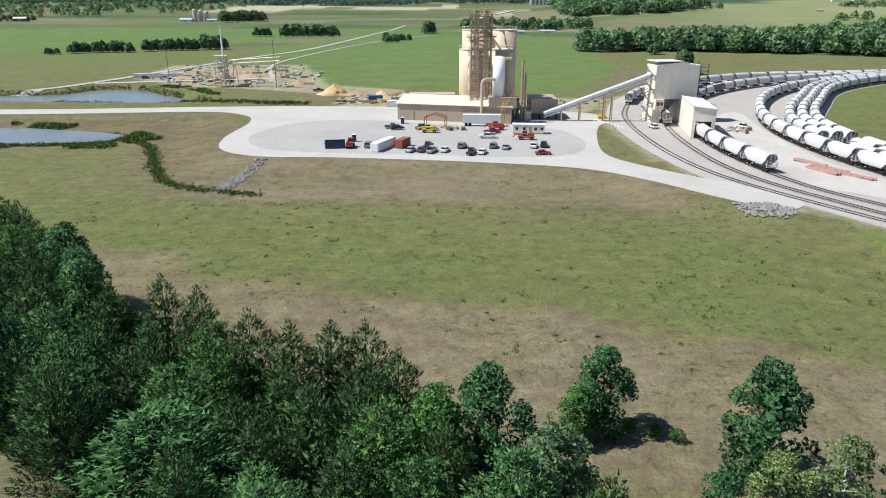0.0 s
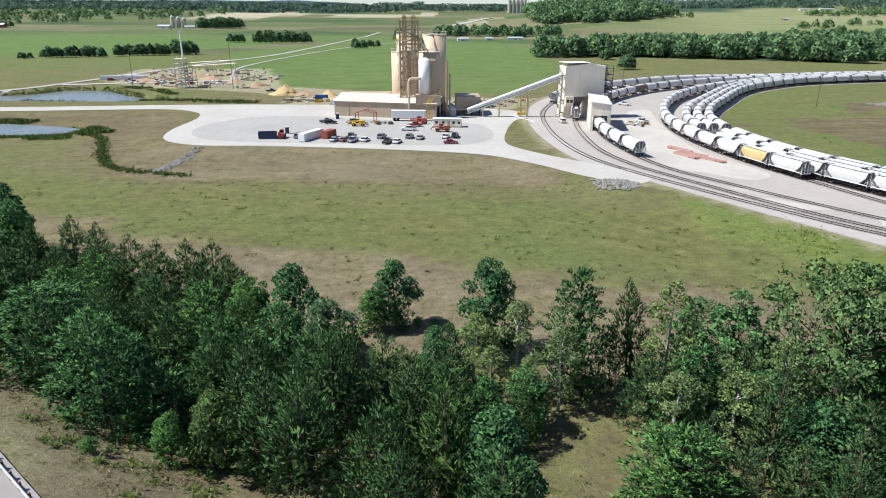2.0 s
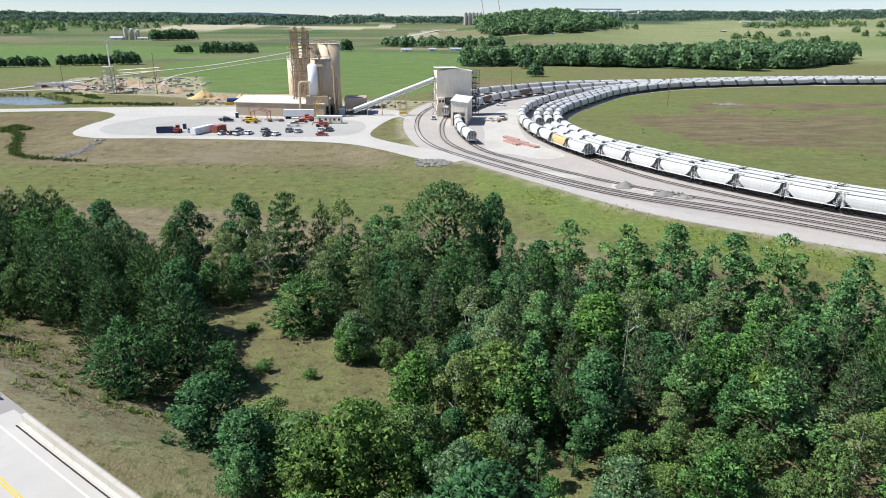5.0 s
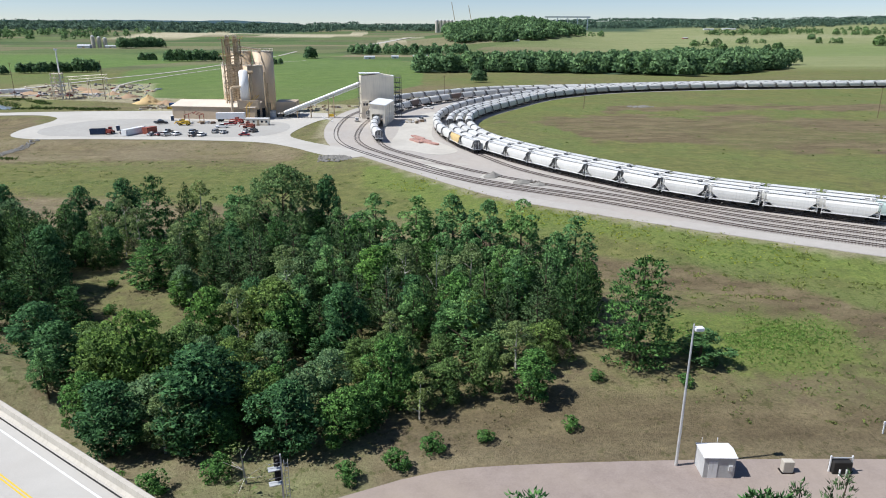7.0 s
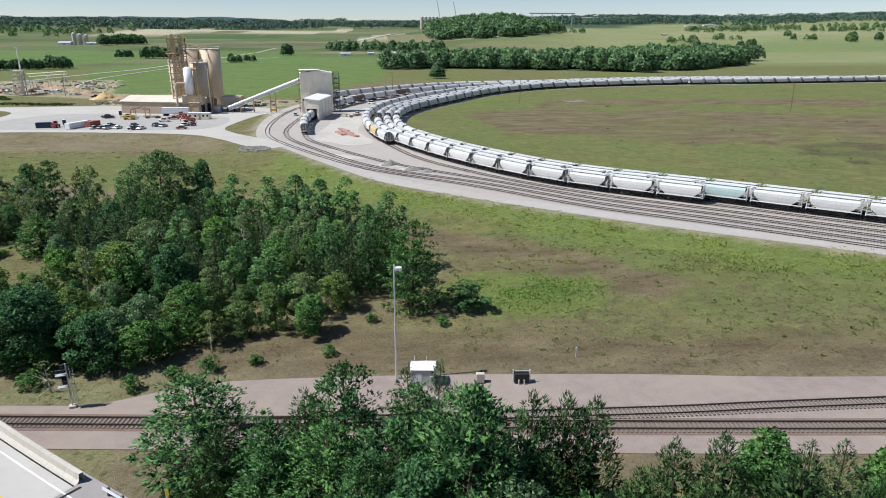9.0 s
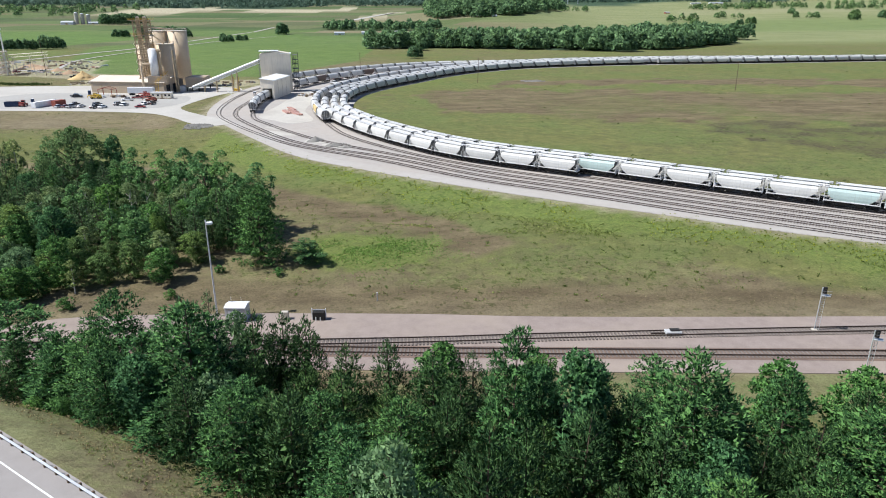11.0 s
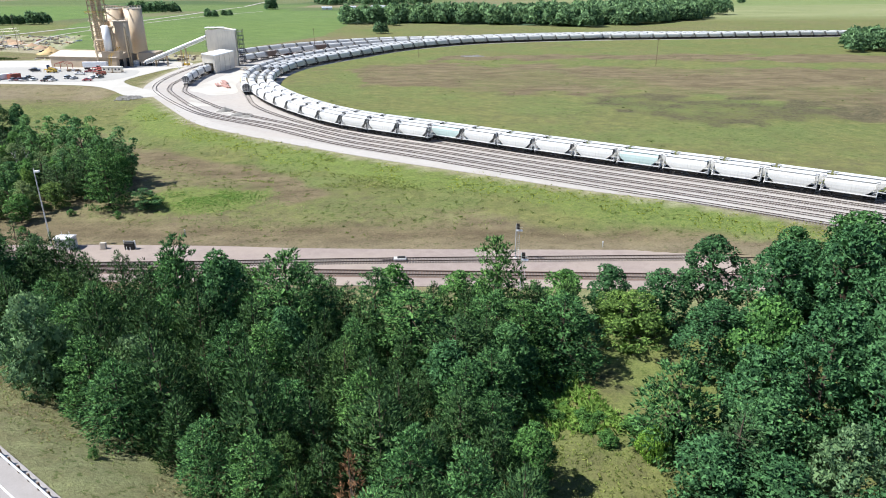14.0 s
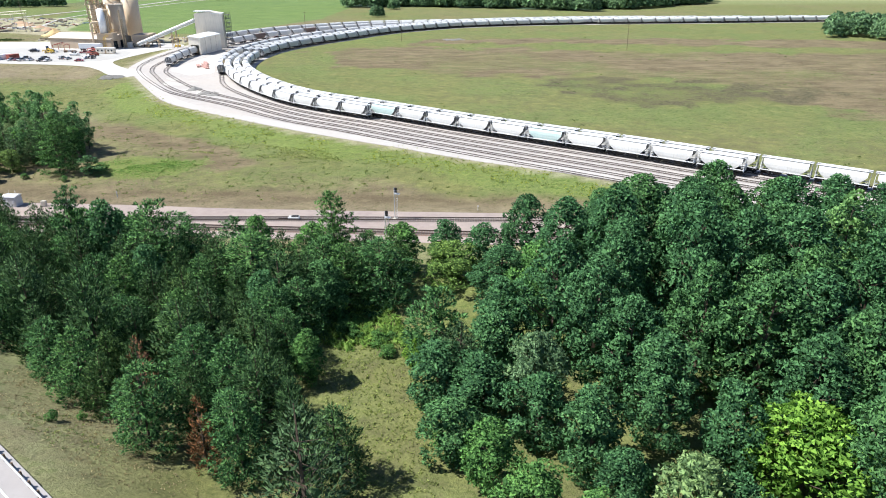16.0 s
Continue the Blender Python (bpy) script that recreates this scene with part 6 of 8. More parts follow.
def broad_tree(seed, h=12.0, w=7.2, lobes=34, leaves=3300, size=0.36, base=0.08, airy=0.0, peak=0.42, clump=0.16):
    """Trunk and limbs under a full crown: leafy lobes over an uneven dome, down to low skirts, with a few gaps."""
    g = np.random.RandomState(seed)
    lean = g.uniform(-0.35, 0.35, 2)
    segs = [((0, 0, -0.4), (lean[0], lean[1], h * 0.45), 0.018 * h, 0.012 * h)]
    segs.append((segs[0][1], (lean[0] * 1.6, lean[1] * 1.6, h * 0.86), 0.012 * h, 0.003 * h))
    cs, rs = [], []
    sway = g.uniform(0, 6.28, 3)
    for k in range(lobes):
        q = ((k + g.rand()) / lobes) ** 0.9
        t = (q - peak) / (1 - peak) if q > peak else (peak - q) / (peak * 1.35)
        a = k * 2.4 + g.uniform(-0.5, 0.5)
        swell = 1 + 0.18 * math.sin(2 * a + sway[0]) + 0.15 * math.sin(3 * a + sway[1] + 5 * q)
        r = w * clump * g.uniform(0.55, 1.45)
        reach = max(0.0, w * 0.5 * max(0.0, 1 - abs(t) ** 2.1) ** 0.55 * swell * g.uniform(0.74, 1.1 + airy) - r * 0.7)
        z = h * (base + (0.97 - base) * q) - r * 0.5 * q
        if airy and g.rand() < airy:
            continue
        cs.append((reach * math.cos(a) + lean[0] * q, reach * math.sin(a) + lean[1] * q, z))
        rs.append(r)
        if k % 3 == 0:
            segs.append(((lean[0] * 0.5, lean[1] * 0.5, max(h * 0.15, z - reach * 0.8)), cs[-1], 0.006 * h, 0.002 * h))
    cs, rs = np.array(cs), np.array(rs)
    hz = np.linspace(base + 0.16, 0.78, 5)
    heart = np.column_stack([np.full(5, lean[0]), np.full(5, lean[1]), h * hz]), w * 0.5 * np.array((0.5, 0.62, 0.62, 0.52, 0.36)) * (1 - airy * 1.5)
    crown = shelled(cs, rs, 0.85, leaves, size, size * 0.85, g, lambda d, k: d * 0.5 + rand_dirs(len(d), g), np.array((0, 0, h * 0.4)), 0.3, heart, 0.07 * (1 - min(1, airy * 2.5)))
    return limb_mesh(segs, 3), crown


def red_pine(seed, h=13.0, w=7.0, tufts=3600, base=0.06, blade=0.52, whorls=15, cone=1.5):
    """Whorled upswept boughs that end in brushes of long needles, in a rounded cone down to the ground."""
    g = np.random.RandomState(seed)
    segs = [((0, 0, -0.4), (0.1, 0, h * 0.95), 0.016 * h, 0.003 * h)]
    cs, rs, az = [], [], []
    sway = g.uniform(0, 6.28)
    for k in range(whorls):
        q = k / (whorls - 1)
        z = h * (base + (0.9 - base) * q)
        reach = w * 0.5 * (1 - q ** cone) ** 0.75 * (0.8 + 0.2 * min(1, q * 5)) + 0.3
        n = 8 if q < 0.5 else 6 if q < 0.85 else 4
        for i in range(n):
            a = 2 * math.pi * (i + 0.5 * (k % 2)) / n + g.uniform(-0.3, 0.3)
            r = reach * g.uniform(0.72, 1.12) * (1 + 0.1 * math.sin(2 * a + sway))
            lift = 0.22 + 0.5 * q
            tip, root = np.array((r * math.cos(a), r * math.sin(a), z + r * lift * 0.8 + g.uniform(-0.25, 0.25))), np.array((0, 0, z))
            if i % 3 == 0 and q < 0.8:
                segs.append((root, tip, 0.035, 0.012))
            for s in (1.0, 0.72) if r > 1.2 else (1.0,):
                off = np.array((-math.sin(a), math.cos(a), 0)) * g.uniform(-0.12, 0.12) * r
                cs.append(root + (tip - root) * s + off)
                rs.append(g.uniform(0.42, 0.68) * w / 7.0 * (1 - 0.2 * q))
                az.append((0.6 * math.cos(a), 0.6 * math.sin(a), 0.8))
    cs.append(np.array((0.1, 0, h * 0.96)))
    rs.append(0.42 * w / 7.0)
    az.append((0, 0, 1))
    cs, rs, az = np.array(cs), np.array(rs), np.array(az)
    hz = np.linspace(base + 0.1, 0.8, 6)
    heart = np.column_stack([np.zeros(6), np.zeros(6), h * hz]), w * 0.5 * (1 - hz ** cone) ** 0.75 * 0.62
    crown = shelled(cs, rs, 0.9, tufts, blade, blade * 0.27, g, lambda d, k: az[k] + 0.5 * d, np.array((0, 0, h * 0.3)), 0.3, heart, 0.08, 0.2)
    return limb_mesh(segs, 3), crown


def white_pine(seed, h=15.0, w=10.0, tufts=4300, base=0.06, tiers=13):
    """Tiers of long level boughs that carry flat plumes of soft needles, dark between the tiers, close set at the top."""
    g = np.random.RandomState(seed)
    segs = [((0, 0, -0.4), (0.15, 0, h * 0.97), 0.018 * h, 0.003 * h)]
    cs, rs, az = [], [], []
    for k in range(tiers):
        q = k / (tiers - 1)
        z = h * (base + (0.93 - base) * q ** 0.9)
        reach = w * 0.5 * (1 - q ** 2.0) ** 0.8 * (0.82 + 0.18 * min(1, q * 4)) + 0.45
        n = 8 if q < 0.5 else 6 if q < 0.8 else 5
        for i in range(n):
            a = 2 * math.pi * i / n + k * 1.1 + g.uniform(-0.35, 0.35)
            r = reach * g.uniform(0.62, 1.15)
            tip, root = np.array((r * math.cos(a), r * math.sin(a), z + r * (0.04 + 0.6 * q * q) + g.uniform(-0.35, 0.35))), np.array((0, 0, z))
            if q < 0.85 and i % 2 == 0:
                segs.append((root, tip, 0.045, 0.012))
            side_d = np.array((-math.sin(a), math.cos(a), 0))
            for s, o in ((1.0, 0.0), (0.8, 0.2), (0.78, -0.22), (0.55, 0.05)) if r > 1.7 else ((1.0, 0.0), (0.6, 0.1)):
                cs.append(root + (tip - root) * s + side_d * (o + g.uniform(-0.07, 0.07)) * r + np.array((0, 0, g.uniform(-0.12, 0.16))))
                rs.append(g.uniform(0.55, 0.95) * w / 10.0 * (0.75 + 0.25 * (1 - q)))
                az.append((math.cos(a), math.sin(a), 0.25 + 0.6 * q))
    cs.append(np.array((0.15, 0, h * 0.97)))
    rs.append(0.5)
    az.append((0, 0, 1))
    cs, rs, az = np.array(cs), np.array(rs), np.array(az)
    hz = np.linspace(base + 0.08, 0.85, 7)
    heart = np.column_stack([np.zeros(7), np.zeros(7), h * hz]), w * 0.5 * (1 - hz ** 2.0) ** 0.8 * 0.45 + 0.15
    crown = shelled(cs, rs, 0.42, tufts, 0.45, 0.2, g, lambda d, k: az[k] * 0.7 + d, np.array((0, 0, h * 0.3)), 0.7, heart, 0.12, 0.15)
    return limb_mesh(segs, 3), crown


KINDS = {}


def tree_kind(key, shape, leaf_mat, label, h, w, bark=M_BARK, variants=2, seed=0, **kw):
    made = []
    for i in range(variants):
        (tv, tf), (lv, lf, ln) = shape(seed + i, h=h, w=w, **kw)
        t = thing("pine_tree" if "pine" in key or "fir" in key else "tree", label, "tree", pose(0, -400 - len(KINDS) * 20, -60), "trees of the wood")
        from_arrays("trunk", tv, tf, bark, t)
        from_arrays("crown", lv, lf, leaf_mat, t, normals=ln)
        made.append([t, False])
    KINDS[key] = (made, h, w)


tree_kind("redpine", red_pine, F_RED_PINE, "dark green red pine in a dense stand", 13.0, 7.0, variants=4, seed=10, cone=1.25)
tree_kind("whitepine", white_pine, F_WHITE_PINE, "spreading white pine with layered blue-green boughs", 15.0, 9.5, variants=4, seed=20, tufts=5900)
tree_kind("youngpine", white_pine, F_WHITE_PINE, "young white pine with soft layered boughs", 9.0, 7.0, variants=2, seed=25, tufts=4200, tiers=10)
tree_kind("fir", red_pine, F_FIR, "narrow dark conifer among broadleaf trees", 12.0, 4.4, variants=3, seed=30, tufts=2400, blade=0.42, whorls=18, cone=1.15)
tree_kind("oak", broad_tree, F_BLUEGREEN, "dense dark green broadleaf tree", 12.0, 7.2, variants=4, seed=40, leaves=3500)
tree_kind("broad", broad_tree, F_BROAD, "mid-green broadleaf tree of the wood", 12.0, 6.8, variants=3, seed=50)
tree_kind("bigoak", broad_tree, F_BLUEGREEN, "tall dense dark green broadleaf tree", 19.0, 9.6, variants=4, seed=140, lobes=66, leaves=5600, size=0.42, clump=0.12)
tree_kind("willow", broad_tree, F_WILLOW, "broad-domed pale green tree with fine leaves", 18.0, 18.0, variants=1, seed=150, lobes=170, leaves=10500, size=0.36, clump=0.062)
tree_kind("aspen", broad_tree, F_ASPEN, "slender green aspen with flickering leaves", 14.0, 4.8, variants=4, seed=60, lobes=34, leaves=2700, size=0.33, airy=0.16, base=0.14, peak=0.5, clump=0.17)
tree_kind("birch", broad_tree, F_PALE, "sparse pale-leaved birch with a white stem", 12.0, 5.0, bark=M_BIRCH, variants=3, seed=70, lobes=36, leaves=2300, size=0.27, airy=0.25, base=0.15, clump=0.14)
tree_kind("olive", broad_tree, F_OLIVE, "olive-green broadleaf tree of the wood edge", 10.0, 7.5, variants=2, seed=75, lobes=44, leaves=3600, size=0.3, clump=0.12)
tree_kind("yellow", broad_tree, F_YELLOW, "broadleaf tree with yellowing leaves", 10.0, 8.5, variants=2, seed=80, lobes=46, leaves=3900, size=0.32, clump=0.125)
tree_kind("bright", broad_tree, F_BRIGHT, "bright yellow-green broadleaf tree", 9.0, 9.0, variants=1, seed=90, lobes=50, leaves=4200, size=0.34, clump=0.12)
tree_kind("pale", broad_tree, F_SILVER, "pale grey-green broadleaf tree", 9.0, 7.0, variants=2, seed=95, lobes=40, leaves=3000, size=0.32, clump=0.13)
tree_kind("shrub", broad_tree, F_BROAD, "low green bush at the edge of the wood", 3.0, 3.4, variants=2, seed=100, lobes=16, leaves=900, size=0.22)
tree_kind("deadpine", red_pine, F_DEAD, "dying pine with rust-brown needles", 11.0, 3.4, variants=1, seed=110, tufts=1000, blade=0.5)
tree_kind("snag", broad_tree, F_PALE, "bare silvery dead tree with a few leaves", 8.0, 4.5, bark=M_BIRCH, variants=1, seed=120, lobes=40, leaves=260, size=0.22, airy=0.3)
planted = []


def plant(key, x, y, h, wide=1.0):
    """A tree of a kind, by its height, with its natural width times wide."""
    made, nh, nw = KINDS[key]
    src = made[TREE.randint(len(made))]
    s = h / nh
    k = s * wide
    m = pose(x, y, float(ground_z(x, y)), TREE.uniform(-2.5, 2.5), TREE.uniform(-2.5, 2.5), TREE.uniform(0, 360)) @ Matrix.Diagonal((k, k, s, 1))
    planted.append((x, y, nw * k * 0.5))
    if not src[1]:
        src[0].matrix_basis, src[1] = m, True
        return src[0]
    e = copy_thing(src[0], pose(0, 0, 0))
    e.matrix_basis = m
    return e


def grow(key, x, y, top, w):
    """A tree of a kind, by the level of its top and the width of its crown."""
    h = top - float(ground_z(x, y))
    return plant(key, x, y, h, w / (KINDS[key][2] * h / KINDS[key][1]))


def fill(poly, spacing, mixq, hlo, hhi, seed, clear=(), tight=0.72, wide=(0.9, 1.15)):
    """Trees of several kinds scattered through an outline, none closer than the spacing or deep in a crown that stands."""
    g = np.random.RandomState(seed)
    p = np.array(poly, float)
    lo, hi = p.min(0), p.max(0)
    names, weights = zip(*mixq)
    weights = np.array(weights) / sum(weights)
    for _ in range(5000):
        q = lo + g.rand(2) * (hi - lo)
        if not inside(q[:1], q[1:], p)[0] or any(math.hypot(q[0] - a, q[1] - b) < r for a, b, r in clear):
            continue
        have = np.array(planted)
        if np.any(np.hypot(have[:, 0] - q[0], have[:, 1] - q[1]) < np.maximum(spacing * g.uniform(0.85, 1.2), have[:, 2] * tight)):
            continue
        plant(str(g.choice(names, p=weights)), q[0], q[1], g.uniform(hlo, hhi), g.uniform(*wide))


# pine stand beside the meadow: trees that stand out, then the mass
for k, x, y, h in (
    ("oak", -54, 90, 14), ("oak", -48, 82, 13), ("redpine", -33, 71, 13.5), ("redpine", -28, 69, 13.3), ("redpine", -20, 61.5, 13.5), ("redpine", -15.5, 59, 13.5),
    ("redpine", -11.5, 59, 13.8), ("redpine", -8, 59, 13.8), ("redpine", -4, 53.5, 13.2), ("broad", -0.5, 50, 12), ("oak", 4.5, 52, 12.5), ("pale", 9, 46, 10.5),
    ("whitepine", -33, 50, 13), ("whitepine", -39, 60, 13.5), ("oak", -44, 74, 14), ("redpine", -7, 51, 14), ("redpine", 12, 31.5, 14),
): plant(k, x, y, h)
for k, x, y, top, w in (
    ("redpine", 23.3, 21.6, 14.6, 7.5), ("redpine", 27, 14, 13.5, 7.5), ("redpine", 20, 27, 14, 7), ("youngpine", 26, 3, 11.2, 8.5), ("oak", 37.4, -7.5, 9.6, 7.5), ("redpine", 31.4, 7.4, 12.2, 9.2), ("youngpine", 36.2, 5.5, 7, 5),
    ("whitepine", -22.3, 42.5, 14.4, 14.5), ("youngpine", -6, 33, 9.4, 7), ("whitepine", -14, 39, 12, 9), ("olive", 0.9, 27.8, 9.4, 6), ("oak", 17, 59.7, 10.6, 6.5), ("broad", 13.4, 58, 7, 4.5), ("shrub", 4.5, 13.5, 9.0, 4.2), ("broad", -3, 27.5, 7.5, 3.4),
): grow(k, x, y, top, w)
for k in range(3):
    plant("shrub", 20 + 2.2 * k, 60 - k, 1.6)
fill([(-95, 128), (-60, 96), (-34, 70), (-6, 50), (10, 40), (24, 36), (30, 18), (26, 10), (8, 22), (-6, 30), (-19, 36), (-33, 42), (-60, 63), (-95, 93)], 4.1, (("redpine", 10), ("whitepine", 0.7), ("oak", 0.5)), 11, 13.4, 1, tight=0.9)

# mixed wood between the pine stand and the tracks
for k, x, y, top, w in (
    ("oak", 29, 50.5, 13.8, 8.0), ("birch", 26.8, 43.7, 10.3, 5.0), ("birch", 31.5, 43.0, 12.0, 5.5), ("whitepine", 38.8, 41.2, 16.7, 7.6), ("redpine", 44.8, 42.5, 14.6, 5.5), ("birch", 47.5, 38.6, 15.8, 6.0),
    ("willow", 64, 34, 19.6, 18.0), ("aspen", 55, 40, 14.5, 6.0), ("oak", 72.6, 37.4, 16.7, 7.0), ("aspen", 82.3, 24.5, 16.3, 6.6), ("aspen", 89.8, 21, 16.2, 6.6), ("aspen", 95.6, 18, 17.4, 6.6), ("aspen", 101.3, 11.7, 17.8, 6.6),
    ("aspen", 105.9, 9.3, 18.3, 6.6), ("aspen", 113.7, 5.1, 16.1, 6.6), ("aspen", 110, 2, 15, 5), ("whitepine", 116.8, -14.6, 16.3, 9.5), ("aspen", 125.2, -16, 6.2, 5.5), ("fir", 104.4, -10.3, 10.8, 5.5), ("fir", 77, 19.6, 14.1, 5.0),
    ("fir", 53, 25, 15.2, 5.0), ("youngpine", 43.6, 22.5, 8.8, 9.0), ("fir", 57.5, 19.5, 11, 5.0), ("fir", 62.3, 18.9, 10.8, 6), ("fir", 68, 18, 11.9, 6), ("fir", 73, 14, 11.5, 6), ("broad", 50.8, 12, 6.5, 4.6), ("olive", 56, 10.2, 4.4, 4), ("olive", 61, 10.5, 4.4, 4), ("pale", 70, 9, 9.6, 8), ("pale", 66, 9.5, 5.5, 4.5), ("birch", 46, 31, 10, 5.5), ("birch", 51, 29, 10.5, 5.5), ("whitepine", 65.5, 21.5, 13.0, 7), ("fir", 71, 9, 11, 5.5),
    ("aspen", 93.9, -12.7, 11.6, 6.0), ("olive", 95.7, -20.4, 8.6, 5.0), ("broad", 84, -22.5, 10.4, 5.5), ("olive", 67.8, -4.1, 10.8, 9.5), ("yellow", 52.9, -16.7, 12.2, 10.0), ("oak", 63, -26, 11.3, 10.5), ("oak", 43, -14, 9.6, 7),
    ("pale", 62, -20, 9.6, 6), ("olive", 85.4, -17.5, 8.2, 6), ("yellow", 96.2, -7.3, 9, 4), ("oak", 78, -9, 11.5, 7), ("fir", 84, -4, 12.5, 5.5), ("fir", 98, -4, 12, 6), ("redpine", 110, -8, 13, 6.5), ("redpine", 113, -3, 13.5, 6), ("fir", 107, -3, 13, 6),
    ("oak", 72.5, -29, 8.6, 7), ("oak", 54, -27.5, 8.4, 7.5), ("snag", 69, -34.5, 4.5, 4.5), ("broad", 78.5, -28.5, 7, 5.5), ("snag", 91.5, 3, 13, 4), ("snag", 84, 2, 12, 4), ("birch", 100, -17, 9, 4.5), ("broad", 101, -22.5, 7.4, 5.5),
    ("birch", 36, 38, 11, 5), ("birch", 28, 37.5, 9, 4.5), ("youngpine", 49, 33, 11, 7), ("pale", 51.5, 12.5, 7.5, 5),
): grow(k, x, y, top, w)
fill([(42, 44), (58, 48), (80, 32), (112, 14), (117, 0), (112, -10), (96, -6), (76, -8), (58, -6), (56, 2), (64, 8), (56, 14), (46, 32)], 3.9, (("aspen", 3.2), ("oak", 1.8), ("fir", 3.4), ("broad", 1.4), ("redpine", 0.8), ("birch", 1.2)), 8.0, 12.0, 2, ((60, 3, 4), (51, 8, 4.5), (91, -6, 2.5), (46, 14, 4)), tight=0.62, wide=(1.0, 1.35))
fill([(44, -8), (58, -8), (96, -8), (108, -14), (100, -19), (90, -25), (60, -30), (42, -20)], 4.2, (("olive", 3), ("broad", 2), ("pale", 1.2), ("aspen", 1.5), ("birch", 0.8), ("oak", 1)), 5.5, 8.0, 12, ((75, -17, 3), (88, -13, 3), (62, -14, 3)), tight=0.75, wide=(1.0, 1.3))
fill([(10, 38), (24, 44), (34, 40), (36, 33), (28, 30), (24, 32)], 4.2, (("redpine", 2), ("oak", 1.5), ("broad", 1.5), ("birch", 0.8)), 6, 9, 5, ((36, 28, 4.5), (34, 33, 2.5)))
fill([(44, 30), (58, 26), (66, 14), (58, 12), (44, 20)], 4.4, (("fir", 2), ("oak", 2), ("broad", 1), ("youngpine", 1)), 5.5, 9, 6, ((47, 15, 4), (51, 8, 5)), tight=0.6, wide=(1.05, 1.4))
for x, y, h, w in ((126.5, -12, 2.0, 1.6), (121, -21, 1.6, 1.3), (88, -31, 2.2, 1.2), (94, -30, 1.6, 1.3), (104, -28.5, 1.6, 1.3), (84, -33.5, 2.4, 1.2), (79, -35, 2.2, 1.2), (60, -35, 2.4, 1.2), (56, -34, 2.2, 1.2), (66, -33, 2.6, 1.2), (40, 10, 1.8, 1.2), (36, 22, 1.5, 1.3), (46, 8, 1.4, 1.3), (58, 2, 1.8, 1.2), (110, -19, 1.5, 1.3)):
    plant("shrub", x, y, h, w)

# pines south of the main line
for k, x, y, top, w in (
    ("whitepine", 93.2, -55, 12.4, 11.5), ("whitepine", 107.3, -58.5, 15.2, 8.6), ("youngpine", 100, -59, 9.5, 7), ("fir", 114.3, -53.5, 12, 4.2), ("fir", 116.8, -53.8, 12.6, 4.2), ("pale", 120.9, -55.6, 10.2, 5.5), ("redpine", 127.8, -62.9, 13.2, 6.5), ("redpine", 130.5, -63.5, 12.8, 6.0),
    ("redpine", 124.6, -63.4, 13.8, 7.0), ("redpine", 136, -69.5, 12, 6), ("broad", 146.5, -65.8, 9.8, 6.5), ("fir", 150.6, -66.5, 9, 4), ("fir", 153.6, -66.8, 9, 4), ("broad", 158, -68, 9, 6), ("whitepine", 118.4, -67.9, 17.1, 12.0), ("youngpine", 112, -63.5, 11, 9), ("youngpine", 117, -73.1, 8.4, 8), ("youngpine", 101, -62, 8.4, 8), ("redpine", 112.2, -66, 11, 6), ("oak", 118.5, -63, 12, 6), ("redpine", 131.4, -71.7, 11.4, 6),
    ("pale", 140.8, -95.3, 17.6, 8.0), ("whitepine", 152.4, -80.5, 18.7, 7.6), ("oak", 159.4, -81, 16.5, 8.5), ("redpine", 163, -83.2, 13.2, 6), ("whitepine", 168.9, -84.8, 18.1, 11.0), ("broad", 182.6, -77.2, 11.9, 7.0), ("broad", 191.6, -76.8, 10.6, 7),
    ("whitepine", 197.4, -83.2, 18.4, 8.5), ("broad", 208, -77.5, 10.6, 7.5), ("oak", 215.8, -75, 9.6, 7), ("oak", 222.5, -79.4, 10.5, 8), ("whitepine", 184.4, -89.3, 13.8, 12.5), ("whitepine", 196, -87.8, 12.4, 9.0), ("whitepine", 204.6, -89.6, 12.6, 10.5),
    ("redpine", 190, -95.4, 13.2, 11.0), ("redpine", 147.7, -94.4, 18.0, 7), ("redpine", 152, -89.9, 15.2, 7), ("redpine", 157.3, -88.3, 15, 7), ("redpine", 164.4, -88.7, 13, 7), ("redpine", 168.9, -109.5, 18.6, 7.5), ("redpine", 176.5, -98, 12, 7), ("whitepine", 179.5, -82, 13.5, 7),
    ("redpine", 181, -111.8, 14.5, 8.5), ("redpine", 189, -109, 12, 7), ("deadpine", 178.7, -119.3, 13.4, 3.6), ("broad", 196.3, -112, 9.6, 5.0), ("fir", 200.3, -138, 17.5, 8.5), ("redpine", 193, -124, 14, 8), ("deadpine", 188, -128.5, 11.5, 3.0), ("redpine", 131.5, -83, 15.5, 7), ("redpine", 158, -104, 17.5, 7.5),
    ("yellow", 216.5, -82, 8.4, 12.0), ("youngpine", 213.6, -107.5, 12.4, 8.5),
): grow(k, x, y, top, w)
fill([(92, -57), (112, -56), (132, -66), (150, -72), (206, -80), (208, -90), (196, -98), (193, -112), (198, -128), (192, -133), (186, -130), (165, -114), (142, -95), (124, -82), (108, -69)], 4.2, (("redpine", 5), ("whitepine", 2), ("oak", 0.8), ("pale", 0.4)), 9.0, 12.0, 3, ((204, -107, 9), (197, -104, 4), (121, -81, 3.5), (128, -84, 3.5)), tight=0.8)

